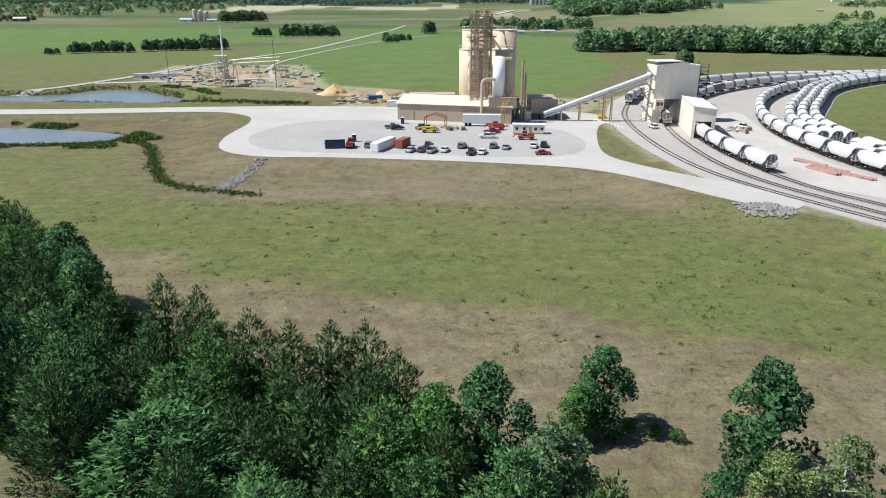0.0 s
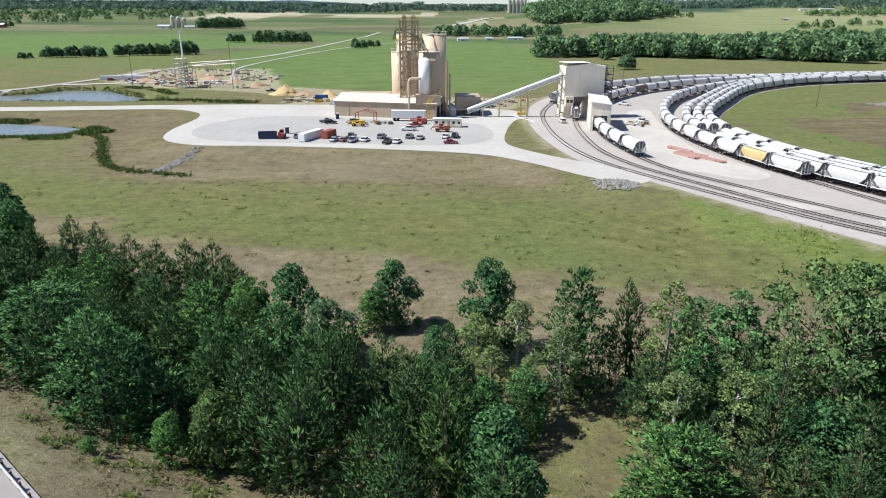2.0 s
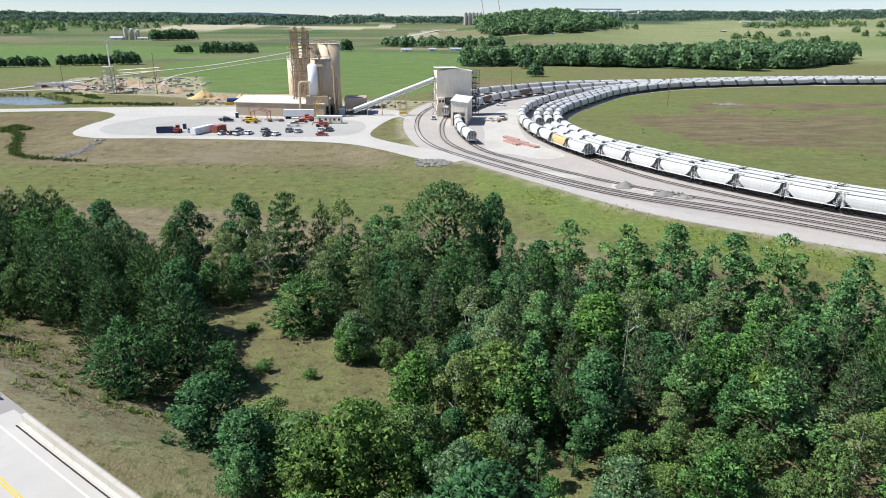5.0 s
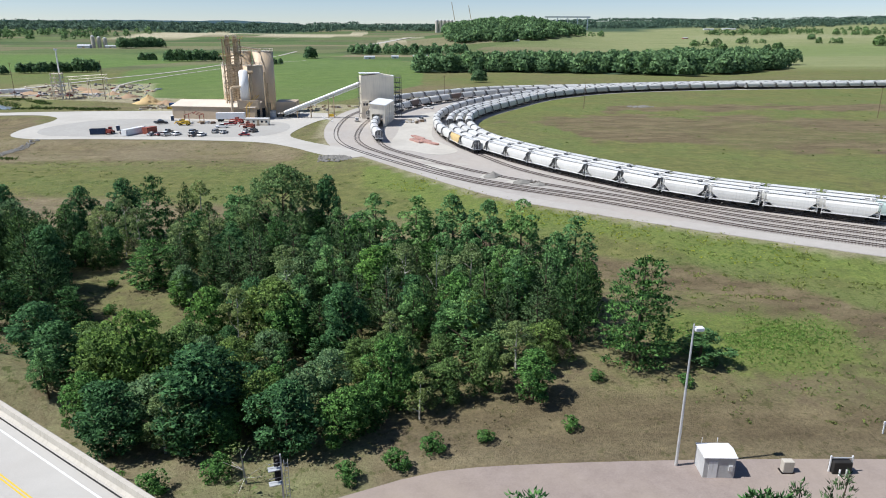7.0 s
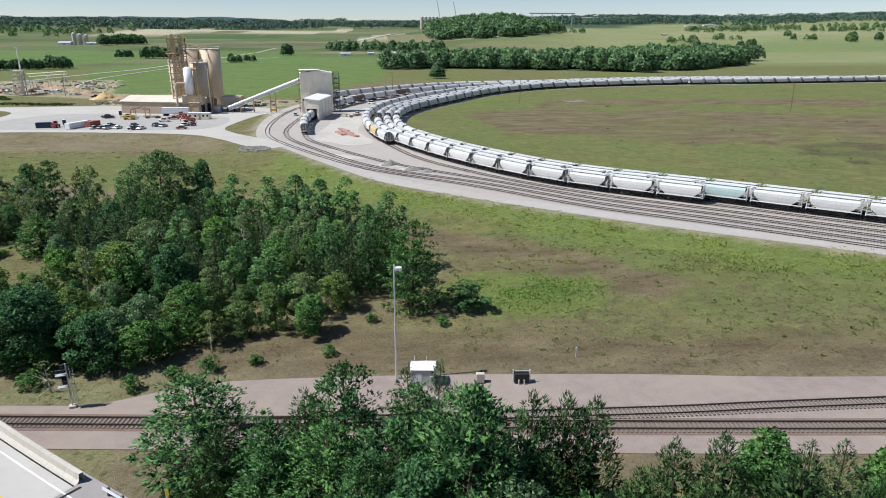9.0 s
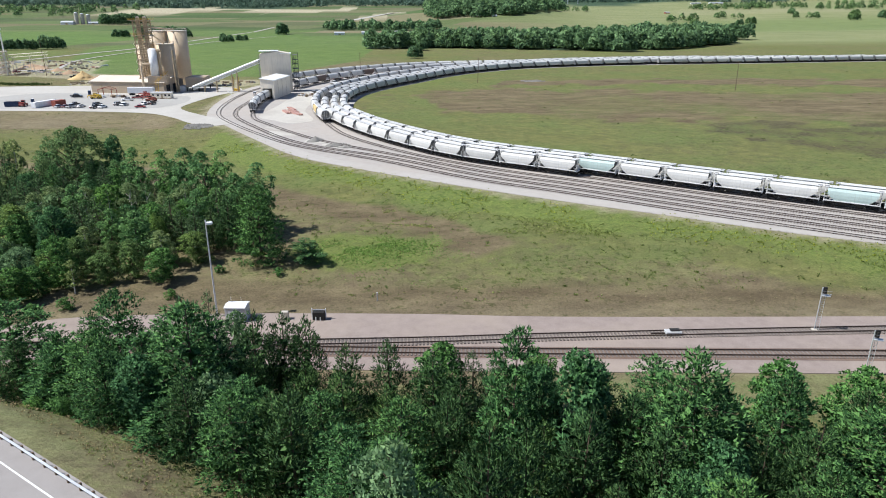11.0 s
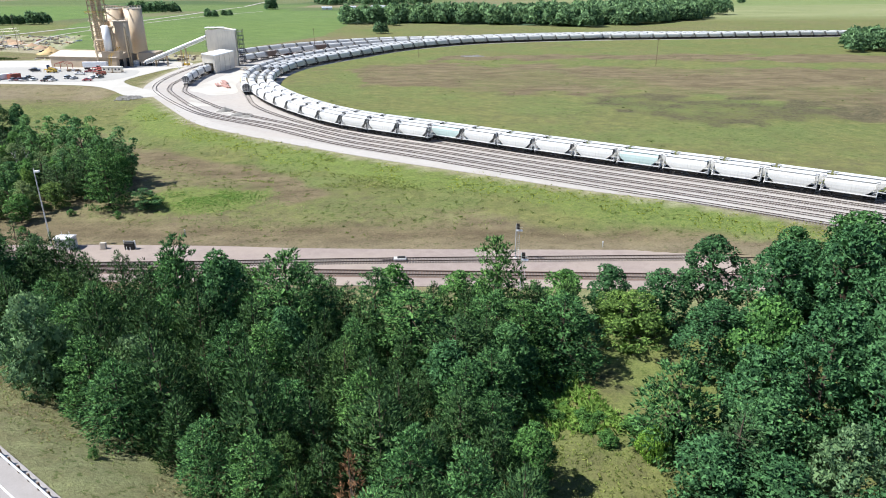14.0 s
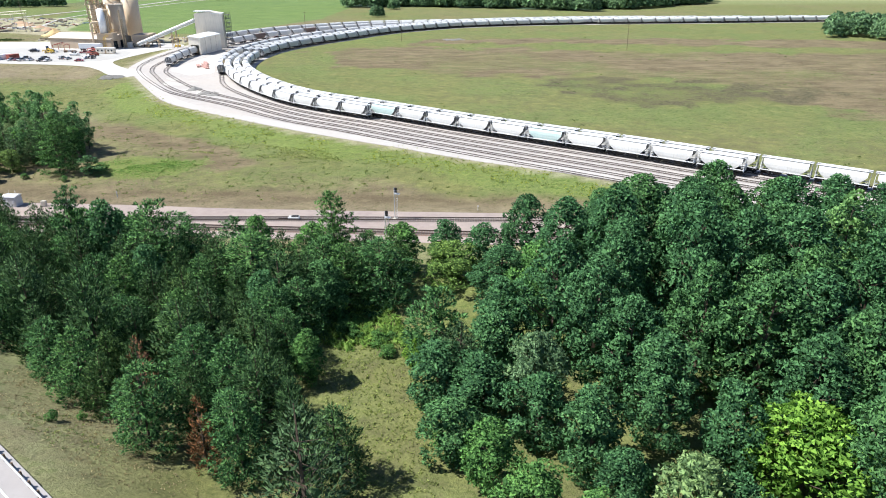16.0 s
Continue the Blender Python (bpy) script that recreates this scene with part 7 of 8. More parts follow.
# broadleaf wood farther along the highway
for k, x, y, top, w in (
    ("bigoak", 223.7, -92.6, 12.4, 9.0), ("bigoak", 230, -78.5, 16, 9.0), ("bigoak", 241.5, -91.3, 21.6, 10.5), ("bigoak", 247, -107, 25, 11), ("bigoak", 245.5, -116, 20, 8.5), ("bigoak", 238, -126, 16, 8), ("oak", 224, -125, 11, 7), ("broad", 221.5, -137, 9, 6.5), ("oak", 231, -136, 9.5, 6), ("oak", 241, -139.5, 9, 6), ("bigoak", 237.7, -106, 19.5, 9.5), ("bigoak", 252, -95, 23, 11), ("bigoak", 263.2, -103.4, 22, 11),
    ("bigoak", 251, -120, 21, 10), ("bigoak", 235.6, -118.5, 17, 9), ("bigoak", 262, -86, 20, 10), ("bigoak", 276.6, -72, 16.5, 10), ("bigoak", 254, -75, 16, 10), ("bigoak", 265, -72, 16, 10), ("bigoak", 243, -77, 16, 9),
    ("pale", 225.2, -118.6, 12.4, 7.5), ("broad", 218.1, -132.2, 10.2, 6), ("oak", 229.5, -129.6, 12.2, 7.5), ("pale", 236.5, -139, 11, 9.0), ("bright", 250, -134.5, 12.4, 14.0), ("oak", 217.8, -119.9, 9.6, 8.5), ("fir", 215.8, -115, 12, 6.5), ("oak", 222, -107, 13.5, 8), ("broad", 229, -98, 15, 8), ("oak", 244, -131, 13, 7),
    ("bright", 210.4, -108.4, 5.4, 3.4), ("oak", 213.5, -116, 9.5, 8.5), ("oak", 214.5, -127, 9, 7.5), ("oak", 221, -112, 12, 8), ("redpine", 202.5, -131, 12, 7), ("broad", 227, -141, 9, 6),
): grow(k, x, y, top, w)
fill([(226, -102), (234, -86), (250, -78), (290, -76), (330, -104), (330, -165), (262, -160), (256, -142), (246, -126), (230, -114)], 7.0, (("bigoak", 6), ("aspen", 0.5)), 16, 21.5, 4, tight=0.85)
for k in range(26):
    a, b = TREE.uniform(0, 1), TREE.uniform(-2.5, 2.5)
    plant("shrub", 196 + 13 * a + b, -96 - 9 * a + TREE.uniform(-2, 3), TREE.uniform(0.8, 1.7), 1.5)
for x, y, h in ((100, -66, 2), (104, -68, 2.4), (126, -85, 1.4), (152, -109, 1.2), (170, -124, 1.4), (172, -122, 1.1), (-9, 25, 1.8), (-14, 31, 1.5), (213, -125, 2), (209, -138, 2.5)):
    plant("shrub", x, y, h)

# ---- far woods and field trees ----


def woodland(name, label, spots, h, seed, mat_=F_FAR, leaves=130, wide=1.0, grain=0.24):
    """A far wood: many crowns of coarse leaf clumps with uneven tops."""
    g = np.random.RandomState(seed)
    out = []
    zs = ground_z([q[0] for q in spots], [q[1] for q in spots])
    for (x, y, s), z0 in zip(spots, zs):
        hh = h * s
        n = leaves
        d = rand_dirs(n, g)
        d[:, 2] = np.abs(d[:, 2]) * 1.55 - 0.6
        r = hh * 0.46 * wide
        c = np.array((x, y, z0 + hh * 0.46)) + d * np.array((r, r, hh * 0.54)) * (0.75 + 0.3 * g.rand(n, 1))
        out.append(leaf_quads(c, rand_dirs(n, g) + d, hh * grain * wide ** 0.6 * g.uniform(0.6, 1.4, n), hh * grain * 0.85 * wide ** 0.6 * g.uniform(0.6, 1.4, n), g, d + np.array((0, 0, 0.35))))
    v, nn = (np.vstack(q) for q in zip(*out))
    return tagged(from_arrays(name, v, quads_index(len(v) // 3), mat_, normals=nn), label, "woodland", kind="stuff")


def spots_in(poly, n, seed, spread=(0.75, 1.2)):
    g = np.random.RandomState(seed)
    p = np.array(poly, float)
    lo, hi = p.min(0), p.max(0)
    out = []
    while len(out) < n:
        q = lo + g.rand(2) * (hi - lo)
        if inside(q[:1], q[1:], p)[0]:
            out.append((q[0], q[1], g.uniform(*spread)))
    return out


woodland("woodland_belt", "dark green belt of woodland behind the rail loop", spots_in([(125, 625), (200, 640), (300, 605), (390, 556), (450, 590), (547, 660), (605, 740), (430, 760), (300, 700), (130, 690)], 560, 1, (0.6, 1.3)), 17, 1, leaves=260, wide=1.1, grain=0.17)
woodland("woodland_belt_rear", "woodland on the rise beyond the belt", spots_in([(390, 690), (560, 715), (660, 800), (640, 900), (500, 900), (420, 800)], 170, 2, (0.6, 1.35)), 17, 2, leaves=200, grain=0.18)
woodland("wooded_knoll", "densely wooded low hill", spots_in([(250, 1470), (340, 1440), (480, 1470), (600, 1610), (630, 1760), (560, 1870), (400, 1880), (270, 1760)], 560, 3), 22, 3, leaves=130, wide=1.3, grain=0.2)
woodland("hedge_wood", "row of trees between fields", spots_in([(30, 1190), (170, 1150), (260, 1200), (250, 1280), (40, 1260)], 70, 4), 15, 4)
# the two skyline woods wear leaves tinted for distance haze
woodland("distant_woods", "dark woods along the skyline", spots_in([(-2600, 2500), (-900, 2300), (0, 2650), (900, 2750), (2400, 2300), (2900, 2700), (900, 3300), (-2600, 3300)], 1300, 5), 17, 5, mat_=F_HAZY, leaves=50, wide=2.4)
woodland("skyline_woods", "far wooded ridge", spots_in([(-3200, 3300), (3600, 3300), (3600, 3700), (-3200, 3700)], 800, 6), 13, 6, mat_=F_HAZY, leaves=40, wide=3.6)
woodland("hill_copses", "scattered copses on pale hills", [(x + TREE.uniform(-r, r), y + TREE.uniform(-r, r) * 0.5, TREE.uniform(0.7, 1.2)) for x, y, r, n in ((1180, 1850, 120, 40), (1330, 1900, 90, 26), (1500, 1800, 110, 30), (980, 1500, 30, 8), (840, 1420, 40, 9), (1150, 1450, 30, 7), (700, 1900, 60, 10), (1600, 1500, 60, 12), (1750, 2000, 150, 30)) for _ in range(n)], 15, 7, leaves=90)
woodland("side_woods", "woods beyond the farm fields", spots_in([(-1500, 1500), (-700, 1600), (-500, 2100), (-1500, 2300)], 240, 8), 17, 8, leaves=80)
woodland("east_wood", "dark green wood at the end of the strings", spots_in([(495, 292), (515, 268), (560, 255), (640, 300), (640, 380), (520, 330)], 90, 9), 13, 9, leaves=320, grain=0.17)
for nm, a, b, n, h in (("field_hedge", (-330, 612), (-292, 632), 18, 9), ("field_hedge", (-274, 640), (-234, 657), 18, 9.5), ("field_hedge", (-229, 660), (-211, 668), 9, 13), ("field_hedge", (-250, 946), (-236, 946), 5, 13), ("field_hedge", (-213, 931), (-143, 933), 16, 15), ("field_hedge", (-436, 1400), (-366, 1425), 22, 20), ("field_hedge", (-1000, 1400), (-840, 1440), 20, 12)):
    pts = [(a[0] + (b[0] - a[0]) * k / (n - 1) + TREE.uniform(-2, 2), a[1] + (b[1] - a[1]) * k / (n - 1) + TREE.uniform(-3, 3), TREE.uniform(0.8, 1.15)) for k in range(n)]
    woodland(nm, "dark hedgerow trees along a field", pts, h, int(n + h), leaves=190)
for nm, x, y, h, n in (("field_tree", 171, 492, 11, 2), ("field_tree", 888, 1275, 13, 2), ("field_tree", 856, 1166, 12, 3), ("field_tree", 1203, 1355, 20, 5), ("field_tree", 1297, 1396, 18, 4), ("field_tree", 643, 1150, 16, 6), ("field_tree", 780, 1240, 15, 7), ("field_tree", -60, 800, 10, 5), ("field_tree", -46, 826, 9, 3), ("field_tree", -20, 1040, 17, 6), ("field_tree", -338, 600, 6, 3), ("field_tree", -282, 632, 9, 2), ("field_tree", 186, 600, 10, 3), ("field_tree", 930, 1300, 14, 4), ("field_tree", 1200, 1600, 14, 3)):
    woodland(nm, "dark clump of field trees", [(x + TREE.uniform(-6, 6), y + TREE.uniform(-6, 6), TREE.uniform(0.8, 1.1)) for _ in range(n)], h, int(abs(x) + h), leaves=260)

# ---- weeds, reeds and tall grass ----


def tufts(name, label, xy, lo, hi, m, seed, blades=4, wide=0.42):
    """Clumps of upright blades, each a fan that leans its own way."""
    g = np.random.RandomState(seed)
    xy = np.asarray(xy)
    z = ground_z(xy[:, 0], xy[:, 1])
    n = len(xy)
    hgt = g.uniform(lo, hi, n)
    vs, ns = [], []
    for b in range(blades):
        c = np.column_stack([xy, z + hgt * 0.4]) + g.randn(n, 3) * np.array((0.35, 0.35, 0.05)) * hgt[:, None]
        up = np.array((0, 0, 0.8)) + 1.1 * rand_dirs(n, g)
        v, nn = leaf_quads(c, up, hgt * g.uniform(0.8, 1.3, n), hgt * wide * g.uniform(0.7, 1.3, n), g, np.array((0, 0, 1.0)) + 0.5 * rand_dirs(n, g))
        vs.append(v)
        ns.append(nn)
    v = np.vstack(vs)
    return tagged(from_arrays(name, v, quads_index(len(v) // 3), m, normals=np.vstack(ns)), label, "weeds", kind="stuff")


def patch(poly, n, seed, clump=0.0):
    g = np.random.RandomState(seed)
    p = np.array(poly, float)
    lo, hi = p.min(0), p.max(0)
    q = lo + g.rand(n * 5, 2) * (hi - lo)
    q = q[inside(q[:, 0], q[:, 1], p)]
    if clump:
        q = q[lattice_noise(q[:, 0], q[:, 1], 13.0, seed + 50) + 0.35 * lattice_noise(q[:, 0], q[:, 1], 4.0, seed + 51) > clump]
    return q[:n]


MEADOW = [(-100, 150), (-60, 150), (55, 140), (92, 98), (110, 68), (60, 66), (20, 66), (-40, 80), (-100, 130)]
SOUTHMEADOW = [(113, 66), (150, 36), (205, -3), (262, -40), (230, -42), (150, -34), (124, -30), (126, -4), (118, 18), (95, 40), (100, 60)]
INFIELD = [(160, 100), (205, 58), (300, -10), (420, -90), (520, 60), (520, 380), (300, 370), (190, 300), (142, 210), (140, 150)]
tufts("meadow_weeds", "green weed clumps in the dry meadow", patch(MEADOW, 2400, 1, 0.7), 0.1, 0.3, F_GRASS, 1)
def bushy(q, n, seed, spread=0.55):
    """Each spot becomes a low bush: several clumps close together."""
    g = np.random.RandomState(seed)
    r = g.uniform(0.4, 1.5, len(q))
    return np.repeat(q, n, axis=0) + g.randn(len(q) * n, 2) * spread * np.repeat(r, n)[:, None]


tufts("meadow_bushes", "dark green weed bushes dotted over the meadow", bushy(patch(MEADOW, 230, 31, 0.5), 8, 32, 0.4), 0.15, 0.42, F_BUSH, 33)
tufts("slope_bushes", "green weed bushes on the slope below the yard", bushy(patch(SOUTHMEADOW, 260, 34, 0.42), 8, 35, 0.4), 0.15, 0.42, F_BUSH, 36)
tufts("infield_bushes", "scattered dark weed bushes in the infield", bushy(patch(INFIELD, 160, 37, 0.6), 8, 38, 0.45), 0.2, 0.5, F_BUSH, 39)
tufts("verge_bushes", "green weeds on the highway bank", bushy(patch([(-40, 50), (24, -10), (34, -6), (30, 8), (10, 22), (-20, 42)], 90, 41), 12, 42), 0.3, 0.7, F_BUSH, 43)
tufts("dry_meadow_grass", "pale dry grass clumps in the meadow", patch(MEADOW, 1500, 2, 0.55), 0.08, 0.22, F_DRYGRASS, 2)
tufts("bank_weeds", "green and yellow weeds between yard and main line", patch(SOUTHMEADOW, 1500, 3, 0.66), 0.12, 0.34, F_GRASS, 3)
tufts("bank_dry_grass", "pale dry grass between yard and main line", patch(SOUTHMEADOW, 1800, 4, 0.55), 0.1, 0.26, F_DRYGRASS, 4)
edge_pts = np.vstack([shifted(YARD_EDGE, d)[(YARD_EDGE[:, 0] > 88) & (YARD_EDGE[:, 0] < 300) & (YARD_EDGE[:, 1] < 110)][:, :2] for d in np.linspace(2, 13, 12)])
gj = np.random.RandomState(9)
edge_pts = np.repeat(edge_pts, 4, axis=0) + gj.randn(len(edge_pts) * 4, 2) * 2.0
edge_pts = edge_pts[lattice_noise(edge_pts[:, 0], edge_pts[:, 1], 9.0, 77) > 0.42]
tufts("goldenrod_strip", "yellow-green goldenrod along the yard", edge_pts, 0.2, 0.5, F_GOLD, 5)
gm = np.random.RandomState(66)
MILKWEED = np.vstack([gm.randn(1500, 2) * (6.0, 4.2) + (134, -10), gm.randn(900, 2) * (4.5, 3.0) + (143, -8), gm.randn(500, 2) * (9, 6) + (140, -15)])
MILKWEED = MILKWEED[lattice_noise(MILKWEED[:, 0], MILKWEED[:, 1], 5.0, 67) > 0.38]
tufts("milkweed_patch", "bright green patch of tall weeds", MILKWEED, 0.12, 0.36, F_WEED, 6)
tufts("weed_patch", "green weeds on the slope", patch([(140, 8), (165, -2), (190, -8), (185, 2), (160, 12), (140, 20)], 1000, 7, 0.5), 0.2, 0.45, F_GRASS, 7)
tufts("infield_weeds", "green weeds in the infield", patch(INFIELD, 1500, 8, 0.74), 0.12, 0.35, F_GRASS, 8)
tufts("infield_dry_grass", "dry brown grass in the infield", patch(INFIELD, 1200, 9, 0.6), 0.1, 0.25, F_DRYGRASS, 9)
tufts("roadside_grass", "dry roadside grass on the bank", patch([(-40, 50), (24, -8), (34, -6), (30, 14), (10, 24), (-20, 42)], 3600, 10, 0.36), 0.12, 0.35, F_DRYGRASS, 10)
tufts("bank_grass", "rough green grass on the southern bank", patch([(92, -64), (112, -80), (180, -136), (190, -134), (150, -100), (120, -78), (96, -60)], 5200, 11, 0.36), 0.1, 0.3, F_DRYGRASS, 11)
tufts("bank_weeds_south", "yellow-green weeds on the southern bank", patch([(88, -58), (112, -80), (180, -136), (194, -136), (150, -100), (120, -76), (98, -58)], 2600, 44, 0.5), 0.12, 0.34, F_GRASS, 45)
tufts("clearing_grass", "pale green grass in the clearing", patch([(194, -92), (208, -98), (213, -118), (214, -138), (202, -136), (198, -112)], 1800, 12), 0.15, 0.4, F_GRASS, 12)
tufts("clearing_weeds", "green vines and weeds in the clearing", patch([(186, -86), (206, -90), (210, -104), (198, -104), (192, -95)], 900, 13), 0.5, 1.2, F_WEED, 13)
tufts("woodland_floor", "dry grass and brush under the trees", patch([(36, 50), (60, 58), (112, 24), (126, -10), (104, -32), (60, -34), (36, -10), (30, 26)], 1500, 14, 0.5), 0.12, 0.4, F_DRYGRASS, 14)
for nm, p, sd in (("pond_reeds", POND_N, 15), ("pond_reeds", POND_S, 16)):
    ring = np.vstack([shifted(p, o) for o in (0.5, -0.5, -1.5, -2.5)])
    ring = np.repeat(ring, 3, axis=0) + gj.randn(len(ring) * 3, 2) * 0.8
    ring = ring[lattice_noise(ring[:, 0], ring[:, 1], 15.0, 78) > 0.42]
    tufts(nm, "dark green reeds round the pond", ring, 0.7, 1.5, F_REED, sd, 6, 0.25)
ditch = smooth_line(spline([(-118, 236), (-111, 229), (-100, 217), (-92, 207), (-85, 192), (-79, 178), (-71, 165), (-62, 158.5), (-53, 155), (-44, 153)], 1.0), 5)
ditch = np.repeat(ditch, 9, axis=0) + gj.randn(len(ditch) * 9, 2) * 1.0
ditch = ditch[lattice_noise(ditch[:, 0], ditch[:, 1], 7.0, 79) > 0.16]
tufts("ditch_reeds", "dark green reeds in a winding ditch", ditch, 0.5, 1.1, F_REED, 17, 5, 0.25)

for k, (poly, n) in enumerate((([(-114, 224), (-108, 236), (-95, 224), (-101, 214)], 420), ([(-160, 240), (-140, 240), (-136, 250), (-162, 252)], 320), ([(-150, 206), (-104, 207), (-106, 215), (-150, 214)], 420), ([(-118, 300), (-60, 288), (-58, 296), (-116, 308)], 300), ([(-150, 356), (-130, 345), (-110, 322), (-106, 326), (-126, 352), (-148, 364)], 260))):
    tufts("reed_bed", "tall dark green reed bed at the water", patch(poly, n, 80 + k, 0.4), 0.8, 1.7, F_REED, 90 + k, 6, 0.25)

# ---- far roads, farms and the building site ----


def lane(name, pts, width, m, label, lift=0.12):
    p = smooth_line(spline(pts, 6.0), 3)
    l, r = shifted(p, width / 2), shifted(p, -width / 2)
    zl, zr = ground_z(l[:, 0], l[:, 1]) + lift, ground_z(r[:, 0], r[:, 1]) + lift
    n = len(p)
    v = np.vstack([np.column_stack([l, zl]), np.column_stack([r, zr])])
    f = np.array([(i, n + i, n + i + 1, i + 1) for i in range(n - 1)])
    tagged(from_arrays(name, v, f, m), label, "road", kind="structure")


lane("county_road", [(-420, 300), (-260, 322), (-208, 339), (-192, 380), (-178, 446), (-156, 560), (-130, 660), (-112, 850), (-95, 1080), (-70, 1290)], 5.5, M_SERVICE, "pale gravel county road between fields", 0.3)
lane("field_lane", [(-100, 402), (-120, 480), (-118, 560), (-100, 690), (-70, 830), (-20, 960)], 3.0, M_SERVICE, "pale dirt lane across the fields", 0.3)
lane("site_lane", [(-190, 372), (-150, 385), (-120, 392), (-95, 402)], 6, M_ROADGRAVEL, "pale dirt lane into the building site", 0.25)
lane("pit_road", [(60, 1480), (110, 1600), (190, 1760), (280, 1960)], 16, M_ROADGRAVEL, "pale haul road up to the sand pit", 0.6)

# ridge of hills along the horizon, its distance haze put into the colour
g = np.random.RandomState(31)
rx = np.linspace(-4200, 4600, 260)
rt = 70 + 26 * lattice_noise(rx, rx * 0 + 3, 900, 41) + 14 * lattice_noise(rx, rx * 0 + 9, 260, 42) + 4 * lattice_noise(rx, rx * 0 + 1, 60, 43)
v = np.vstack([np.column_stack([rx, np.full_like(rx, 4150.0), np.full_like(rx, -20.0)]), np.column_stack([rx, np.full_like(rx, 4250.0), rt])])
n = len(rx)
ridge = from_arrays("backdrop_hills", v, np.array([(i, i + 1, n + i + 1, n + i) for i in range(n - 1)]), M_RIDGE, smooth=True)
tagged(ridge, "wooded hills on the horizon with blue-green haze in their colour", "hills", kind="structure")


def farm_silo(x, y, r, h, m, label):
    s = thing("farm_silo", label, "silo", pose(x, y, float(ground_z(x, y)) - 0.5))
    bm = bmesh.new()
    tube(bm, (0, 0, 0), (0, 0, h), r, 20)
    part("shell", bm, m, s)
    bm = bmesh.new()
    tube(bm, (0, 0, h), (0, 0, h + r * 0.5), r, 20, r * 0.2)
    part("dome", bm, M_GALV, s)


def barn(x, y, turn, l, w, h, m, roof, label, name="barn"):
    b = thing(name, label, "building", pose(x, y, float(ground_z(x, y)) - 0.3, 0, 0, turn))
    bm = bmesh.new()
    prism(bm, [(0, 0), (l, 0), (l, w / 2), (l, w), (0, w), (0, w / 2)], 0, [h, h, h * 1.5, h, h, h * 1.5])
    part("wall", bm, m, b)
    for a, c in ((-0.4, w / 2), (w / 2, w + 0.4)):
        bm = bmesh.new()
        q = box(bm, -0.4, l + 0.4, a, c, 0, 0.25)
        for t in q:
            t.co.z += h + h * 0.5 * (1 - abs(t.co.y - w / 2) / (w / 2)) + 0.05
        part("roof", bm, roof, b)
    part("door", box_bm(l * 0.4, l * 0.6, -0.1, 0, 0, h * 0.7), M_STEEL, b)


for k in range(3):
    farm_silo(-505 + 11 * k, 1432 + 3 * k, 4.0, 23 - 2 * k, M_CONC, "pale concrete farm silo")
barn(-478, 1420, 10, 20, 9, 3.6, M_GALV, M_GALV, "white farm shed with a metal roof")
barn(-530, 1410, -5, 26, 12, 5, M_GALV, M_GALV, "grey farm shed beside the silos")
barn(-870, 1420, 5, 26, 14, 6, M_RUST, M_GALV, "red farm barn with a metal roof")
for x, y, tn, l, m in ((66, 1020, 5, 24, M_WHITE), (110, 1040, 0, 16, M_GALV), (146, 1062, -8, 34, M_WHITE), (352, 1462, 4, 42, M_WHITE), (395, 1452, 0, 18, M_GALV), (1180, 2150, 0, 50, M_WHITE), (1250, 2160, 4, 70, M_WHITE), (920, 1730, 10, 20, M_RUST)):
    barn(x, y, tn, l * 0.7, 9, 3.2, m, M_GALV, "low pale farm building with a metal roof")
for k in range(5):
    farm_silo(320 + 14 * k, 2560, 6.5, 44, M_CONC, "distant tan concrete silo of another plant")
for x, y, l in ((402, 2600, 90), (470, 2620, 80)):
    c = thing("tower_crane", "distant slender lattice crane", "crane", pose(x, y, float(ground_z(x, y)) - 1))
    bm = bmesh.new()
    tube(bm, (0, 0, 0), (-22, 0, l + 20), 1.1, 4)
    part("boom", bm, M_STEEL, c)
gan = thing("gantry_conveyor", "distant long steel gantry conveyor", "conveyor", pose(770, 2700, float(ground_z(770, 2700))))
part("beam", box_bm(0, 190, -3, 3, 50, 55), M_GALV, gan)
for k in range(5):
    part("leg", box_bm(10 + 42 * k, 13 + 42 * k, -2, 2, 0, 50), M_GALV, gan)

# building site by the county road
scaf = thing("scaffold_tower", "pale steel scaffold tower on a building site", "scaffold", pose(-118, 355, 2.3))
for x in (0, 5):
    for y in (0, 5):
        part("post", box_bm(x - 0.2, x + 0.2, y - 0.2, y + 0.2, 0, 16.5), M_BUFFROOF, scaf)
for k in range(6):
    part("deck", box_bm(-0.6, 5.6, -0.6, 5.6, 2.6 * (k + 1), 2.6 * (k + 1) + 0.3), M_BUFFROOF, scaf)
    for y in (0, 5):
        bm = bmesh.new()
        tube(bm, (0, y, 2.6 * k), (5, y, 2.6 * (k + 1)), 0.1, 4)
        part("brace", bm, M_BUFFROOF, scaf)
mast = thing("crane_mast", "white telescopic crane boom standing upright", "crane", pose(-115.5, 361.5, 2.3))
bm = bmesh.new()
tube(bm, (0, 0, 0), (0.3, 0, 30), 0.6, 8, 0.4)
part("boom", bm, M_WHITE, mast)
part("tip", box_bm(-0.8, 1.2, -0.4, 0.4, 29.6, 30.6), M_WHITE, mast)
truss = thing("lattice_conveyor", "long tan lattice conveyor under erection", "conveyor")
a0, b0 = Vector((-112, 360, 14)), Vector((-84, 354, 16))
for dz in (0, 1.8):
    for dy in (-0.9, 0.9):
        bm = bmesh.new()
        tube(bm, a0 + Vector((0, dy, dz)), b0 + Vector((0, dy, dz)), 0.16, 4)
        part("chord", bm, M_BUFFROOF, truss)
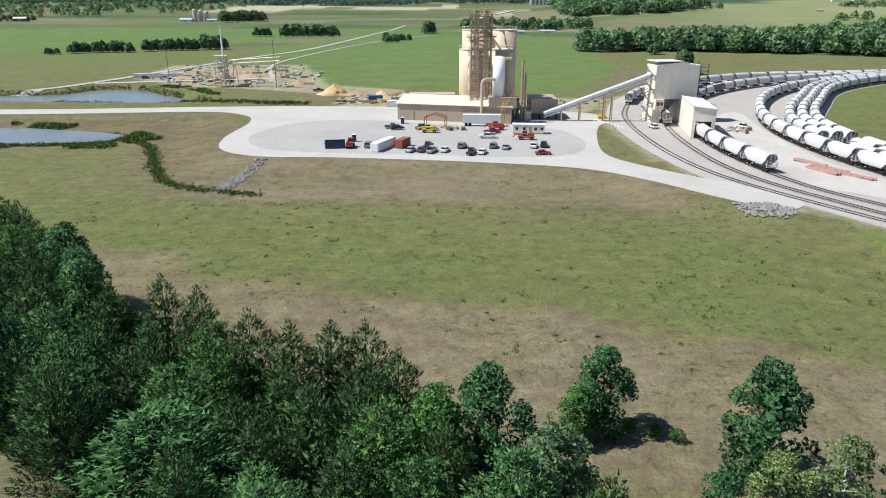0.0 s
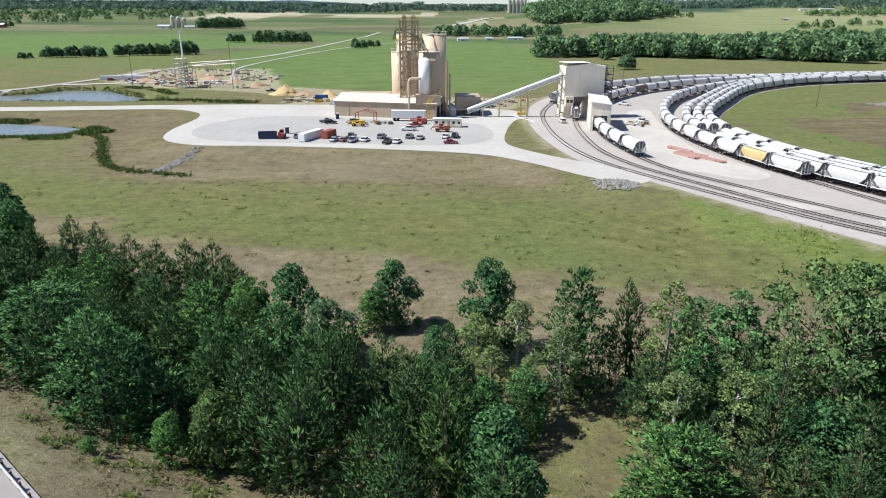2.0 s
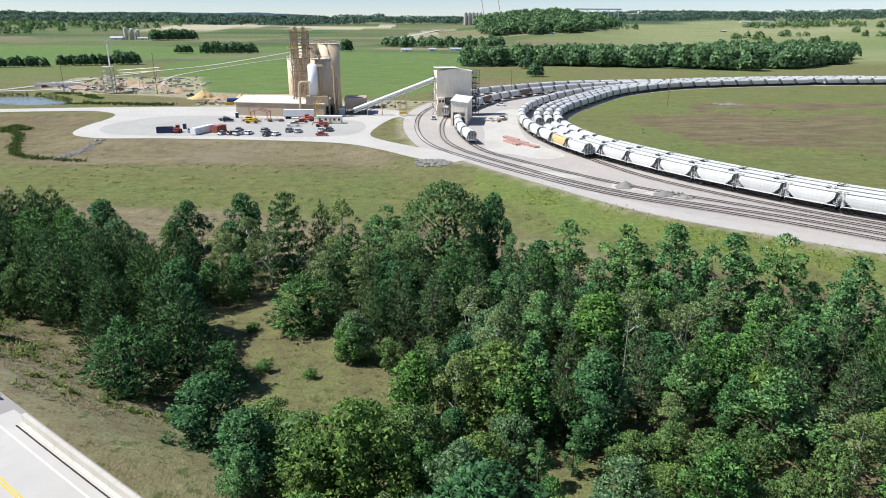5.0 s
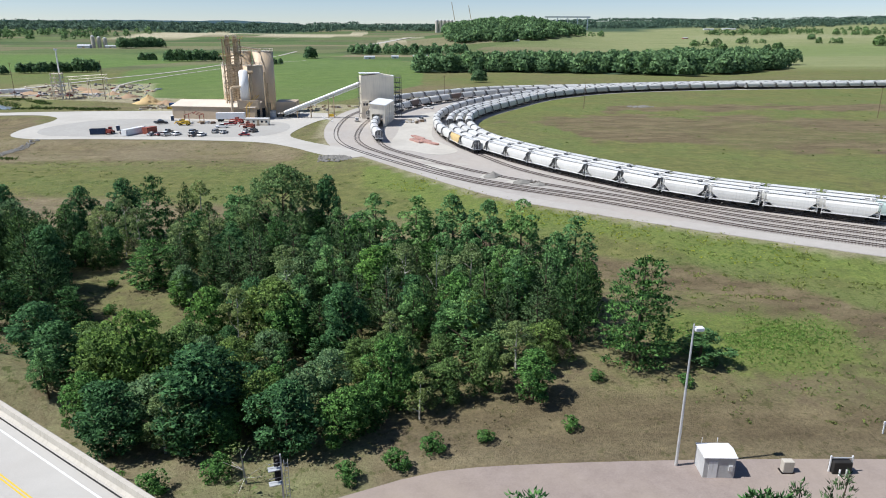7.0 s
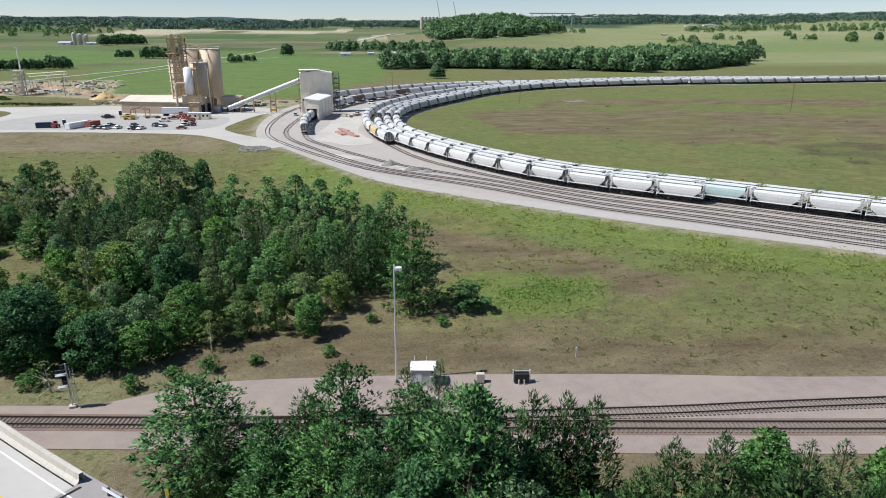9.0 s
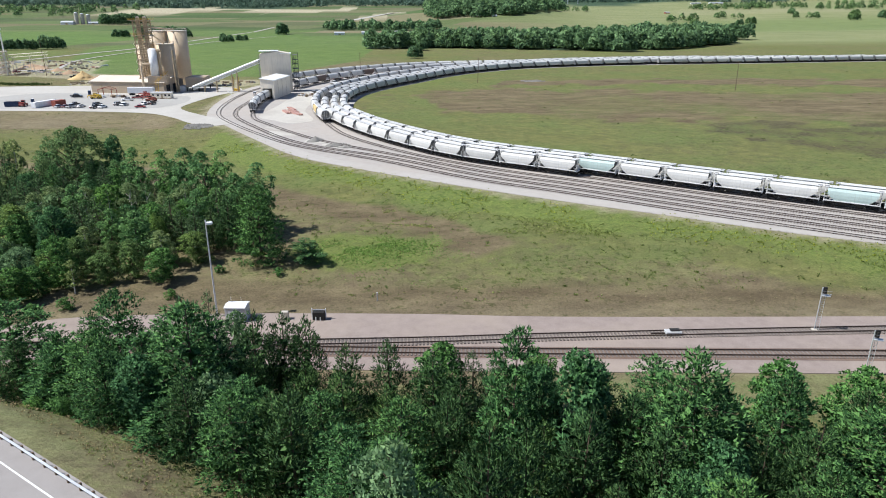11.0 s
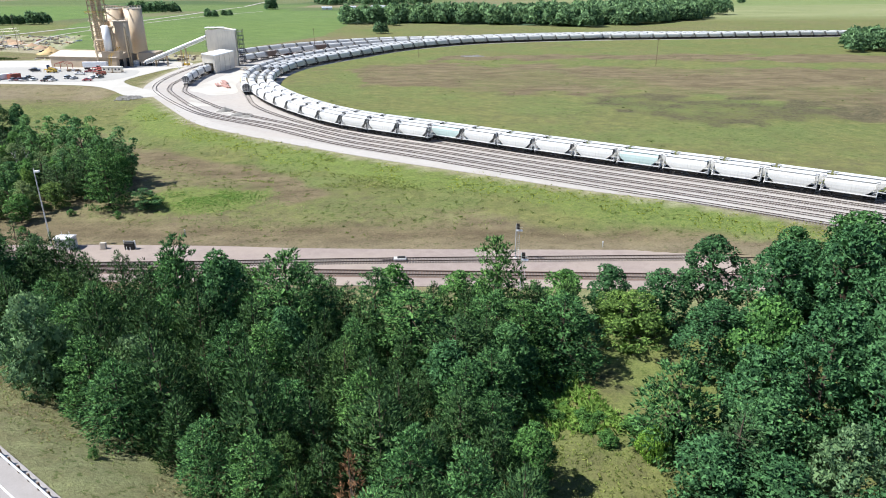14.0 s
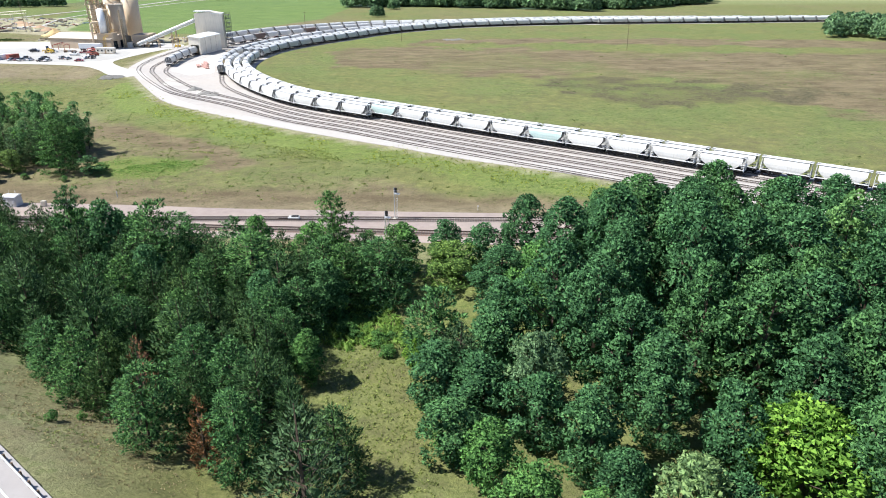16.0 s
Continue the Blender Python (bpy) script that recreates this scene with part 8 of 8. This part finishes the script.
for k in range(14):
    p, q = a0.lerp(b0, k / 14), a0.lerp(b0, (k + 1) / 14)
    bm = bmesh.new()
    tube(bm, p + Vector((0, -0.9, 0)), q + Vector((0, -0.9, 1.8)), 0.1, 4)
    part("lacing", bm, M_BUFFROOF, truss)
for k in (0.1, 0.55, 0.95):
    p = a0.lerp(b0, k)
    for dx in (-1.5, 1.5):
        bm = bmesh.new()
        tube(bm, (p.x + dx, p.y, 2.2), (p.x + dx * 0.3, p.y, p.z), 0.18, 4)
        part("leg", bm, M_BUFFROOF, truss)
rs = random.Random(12)
for k in range(16):
    x, y = rs.uniform(-170, -75), rs.uniform(352, 470)
    stack_of("steel_stack", x, y, rs.uniform(0, 180), 5, (rs.uniform(4, 9), 0.6, 0.5), rs.choice((M_BUFFROOF, M_STEEL, M_RUST, M_GALV)), "stack of structural steel on the building site", "steel stack", 2.35)
for k in range(9):
    vehicle(rs.choice(("pickup", "suv")), rs.choice(("white", "silver", "red", "grey")), -172 + 9 * k + rs.uniform(-2, 2), 396 + rs.uniform(-5, 4) - 2.5 * k, rs.uniform(0, 180), 2.4)
for k, (x, y) in enumerate(((-182, 402), (-174, 408), (-166, 402))):
    container(x, y, 10 + 5 * k, 12.2, M_WHITE, "white site container at the building site", z=2.35)
for k in range(5):
    heap(-150 + 18 * k + rs.uniform(-4, 4), 375 + rs.uniform(-8, 60), rs.uniform(5, 10), rs.uniform(1.2, 2.8), M_DIRT, "dirt_mound", "low heap of dug earth on the site", 20 + k, 2.2)
for x, y, tn in ((-62, 338, 10), (-56, 341, 160)):
    vehicle("pickup", "black", x, y, tn, 2.4)
# racks and pipe behind the plant
for k in range(10):
    stack_of("pipe_rack", -46 + 5.2 * k, 296 + rs.uniform(-3, 3), rs.uniform(-15, 15), 5, (3.6, 0.5, 0.6), rs.choice((M_BUFFROOF, M_STEEL, M_YEL)), "rack of tan steel parts behind the plant", "steel stack", 2.42)
fence = thing("yard_fence", "low white barrier fence at the pad", "fence", pose(56, 247, PAD_Z, 0, 0, -70))
for k in range(9):
    part("post", box_bm(2.2 * k, 2.2 * k + 0.12, -0.06, 0.06, 0, 0.9), M_WHITE, fence)
part("rail", box_bm(0, 17.8, -0.03, 0.03, 0.6, 0.8), M_WHITE, fence)
kiosk = thing("pump_station", "yellow steel pump frame beside the track", "steel frame", pose(58.5, 252, PAD_Z))
part("base", box_bm(0, 3.2, 0, 2.0, 0, 1.2, 0.05), M_YEL, kiosk)
for x in (0.2, 3.0):
    part("post", box_bm(x - 0.1, x + 0.1, 0.9, 1.1, 1.2, 7.5), M_YEL, kiosk)


def debris(name, label, poly, n, seed, z, m, longest=5.0):
    """Small odds and ends lying about: planks, beams, crates."""
    g = np.random.RandomState(seed)
    p = patch(poly, n, seed)
    vs = []
    for x, y in p:
        a, l, w, h = g.uniform(0, math.pi), g.uniform(0.6, longest), g.uniform(0.3, 1.2), g.uniform(0.2, 1.3)
        c, d = math.cos(a), math.sin(a)
        for dz in (0, h):
            for u, q in ((-l, -w), (l, -w), (l, w), (-l, w)):
                vs.append((x + (u * c - q * d) / 2, y + (u * d + q * c) / 2, z + dz))
    f = np.array([(4, 5, 6, 7), (0, 1, 5, 4), (1, 2, 6, 5), (2, 3, 7, 6), (3, 0, 4, 7)])
    faces = (np.arange(len(p))[:, None, None] * 8 + f[None]).reshape(-1, 4)
    tagged(from_arrays(name, vs, faces, m), label, "building materials", kind="stuff")


SITE = [(-172, 396), (-140, 362), (-92, 350), (-66, 362), (-80, 420), (-100, 486), (-185, 484)]
debris("site_materials", "timber, steel and crates strewn over the building site", SITE, 230, 61, 2.35, M_MIXED)
debris("plant_materials", "tan steel parts laid out behind the plant", [(-48, 288), (-10, 292), (58, 272), (72, 300), (30, 314), (-48, 316)], 130, 62, 2.42, M_MIXED, 4.0)
debris("yard_scrap", "pale scrap and spilled sand on the yard", [(96, 222), (104, 222), (106, 232), (98, 234)], 18, 63, YARD_Z, M_MIXED, 2.0)
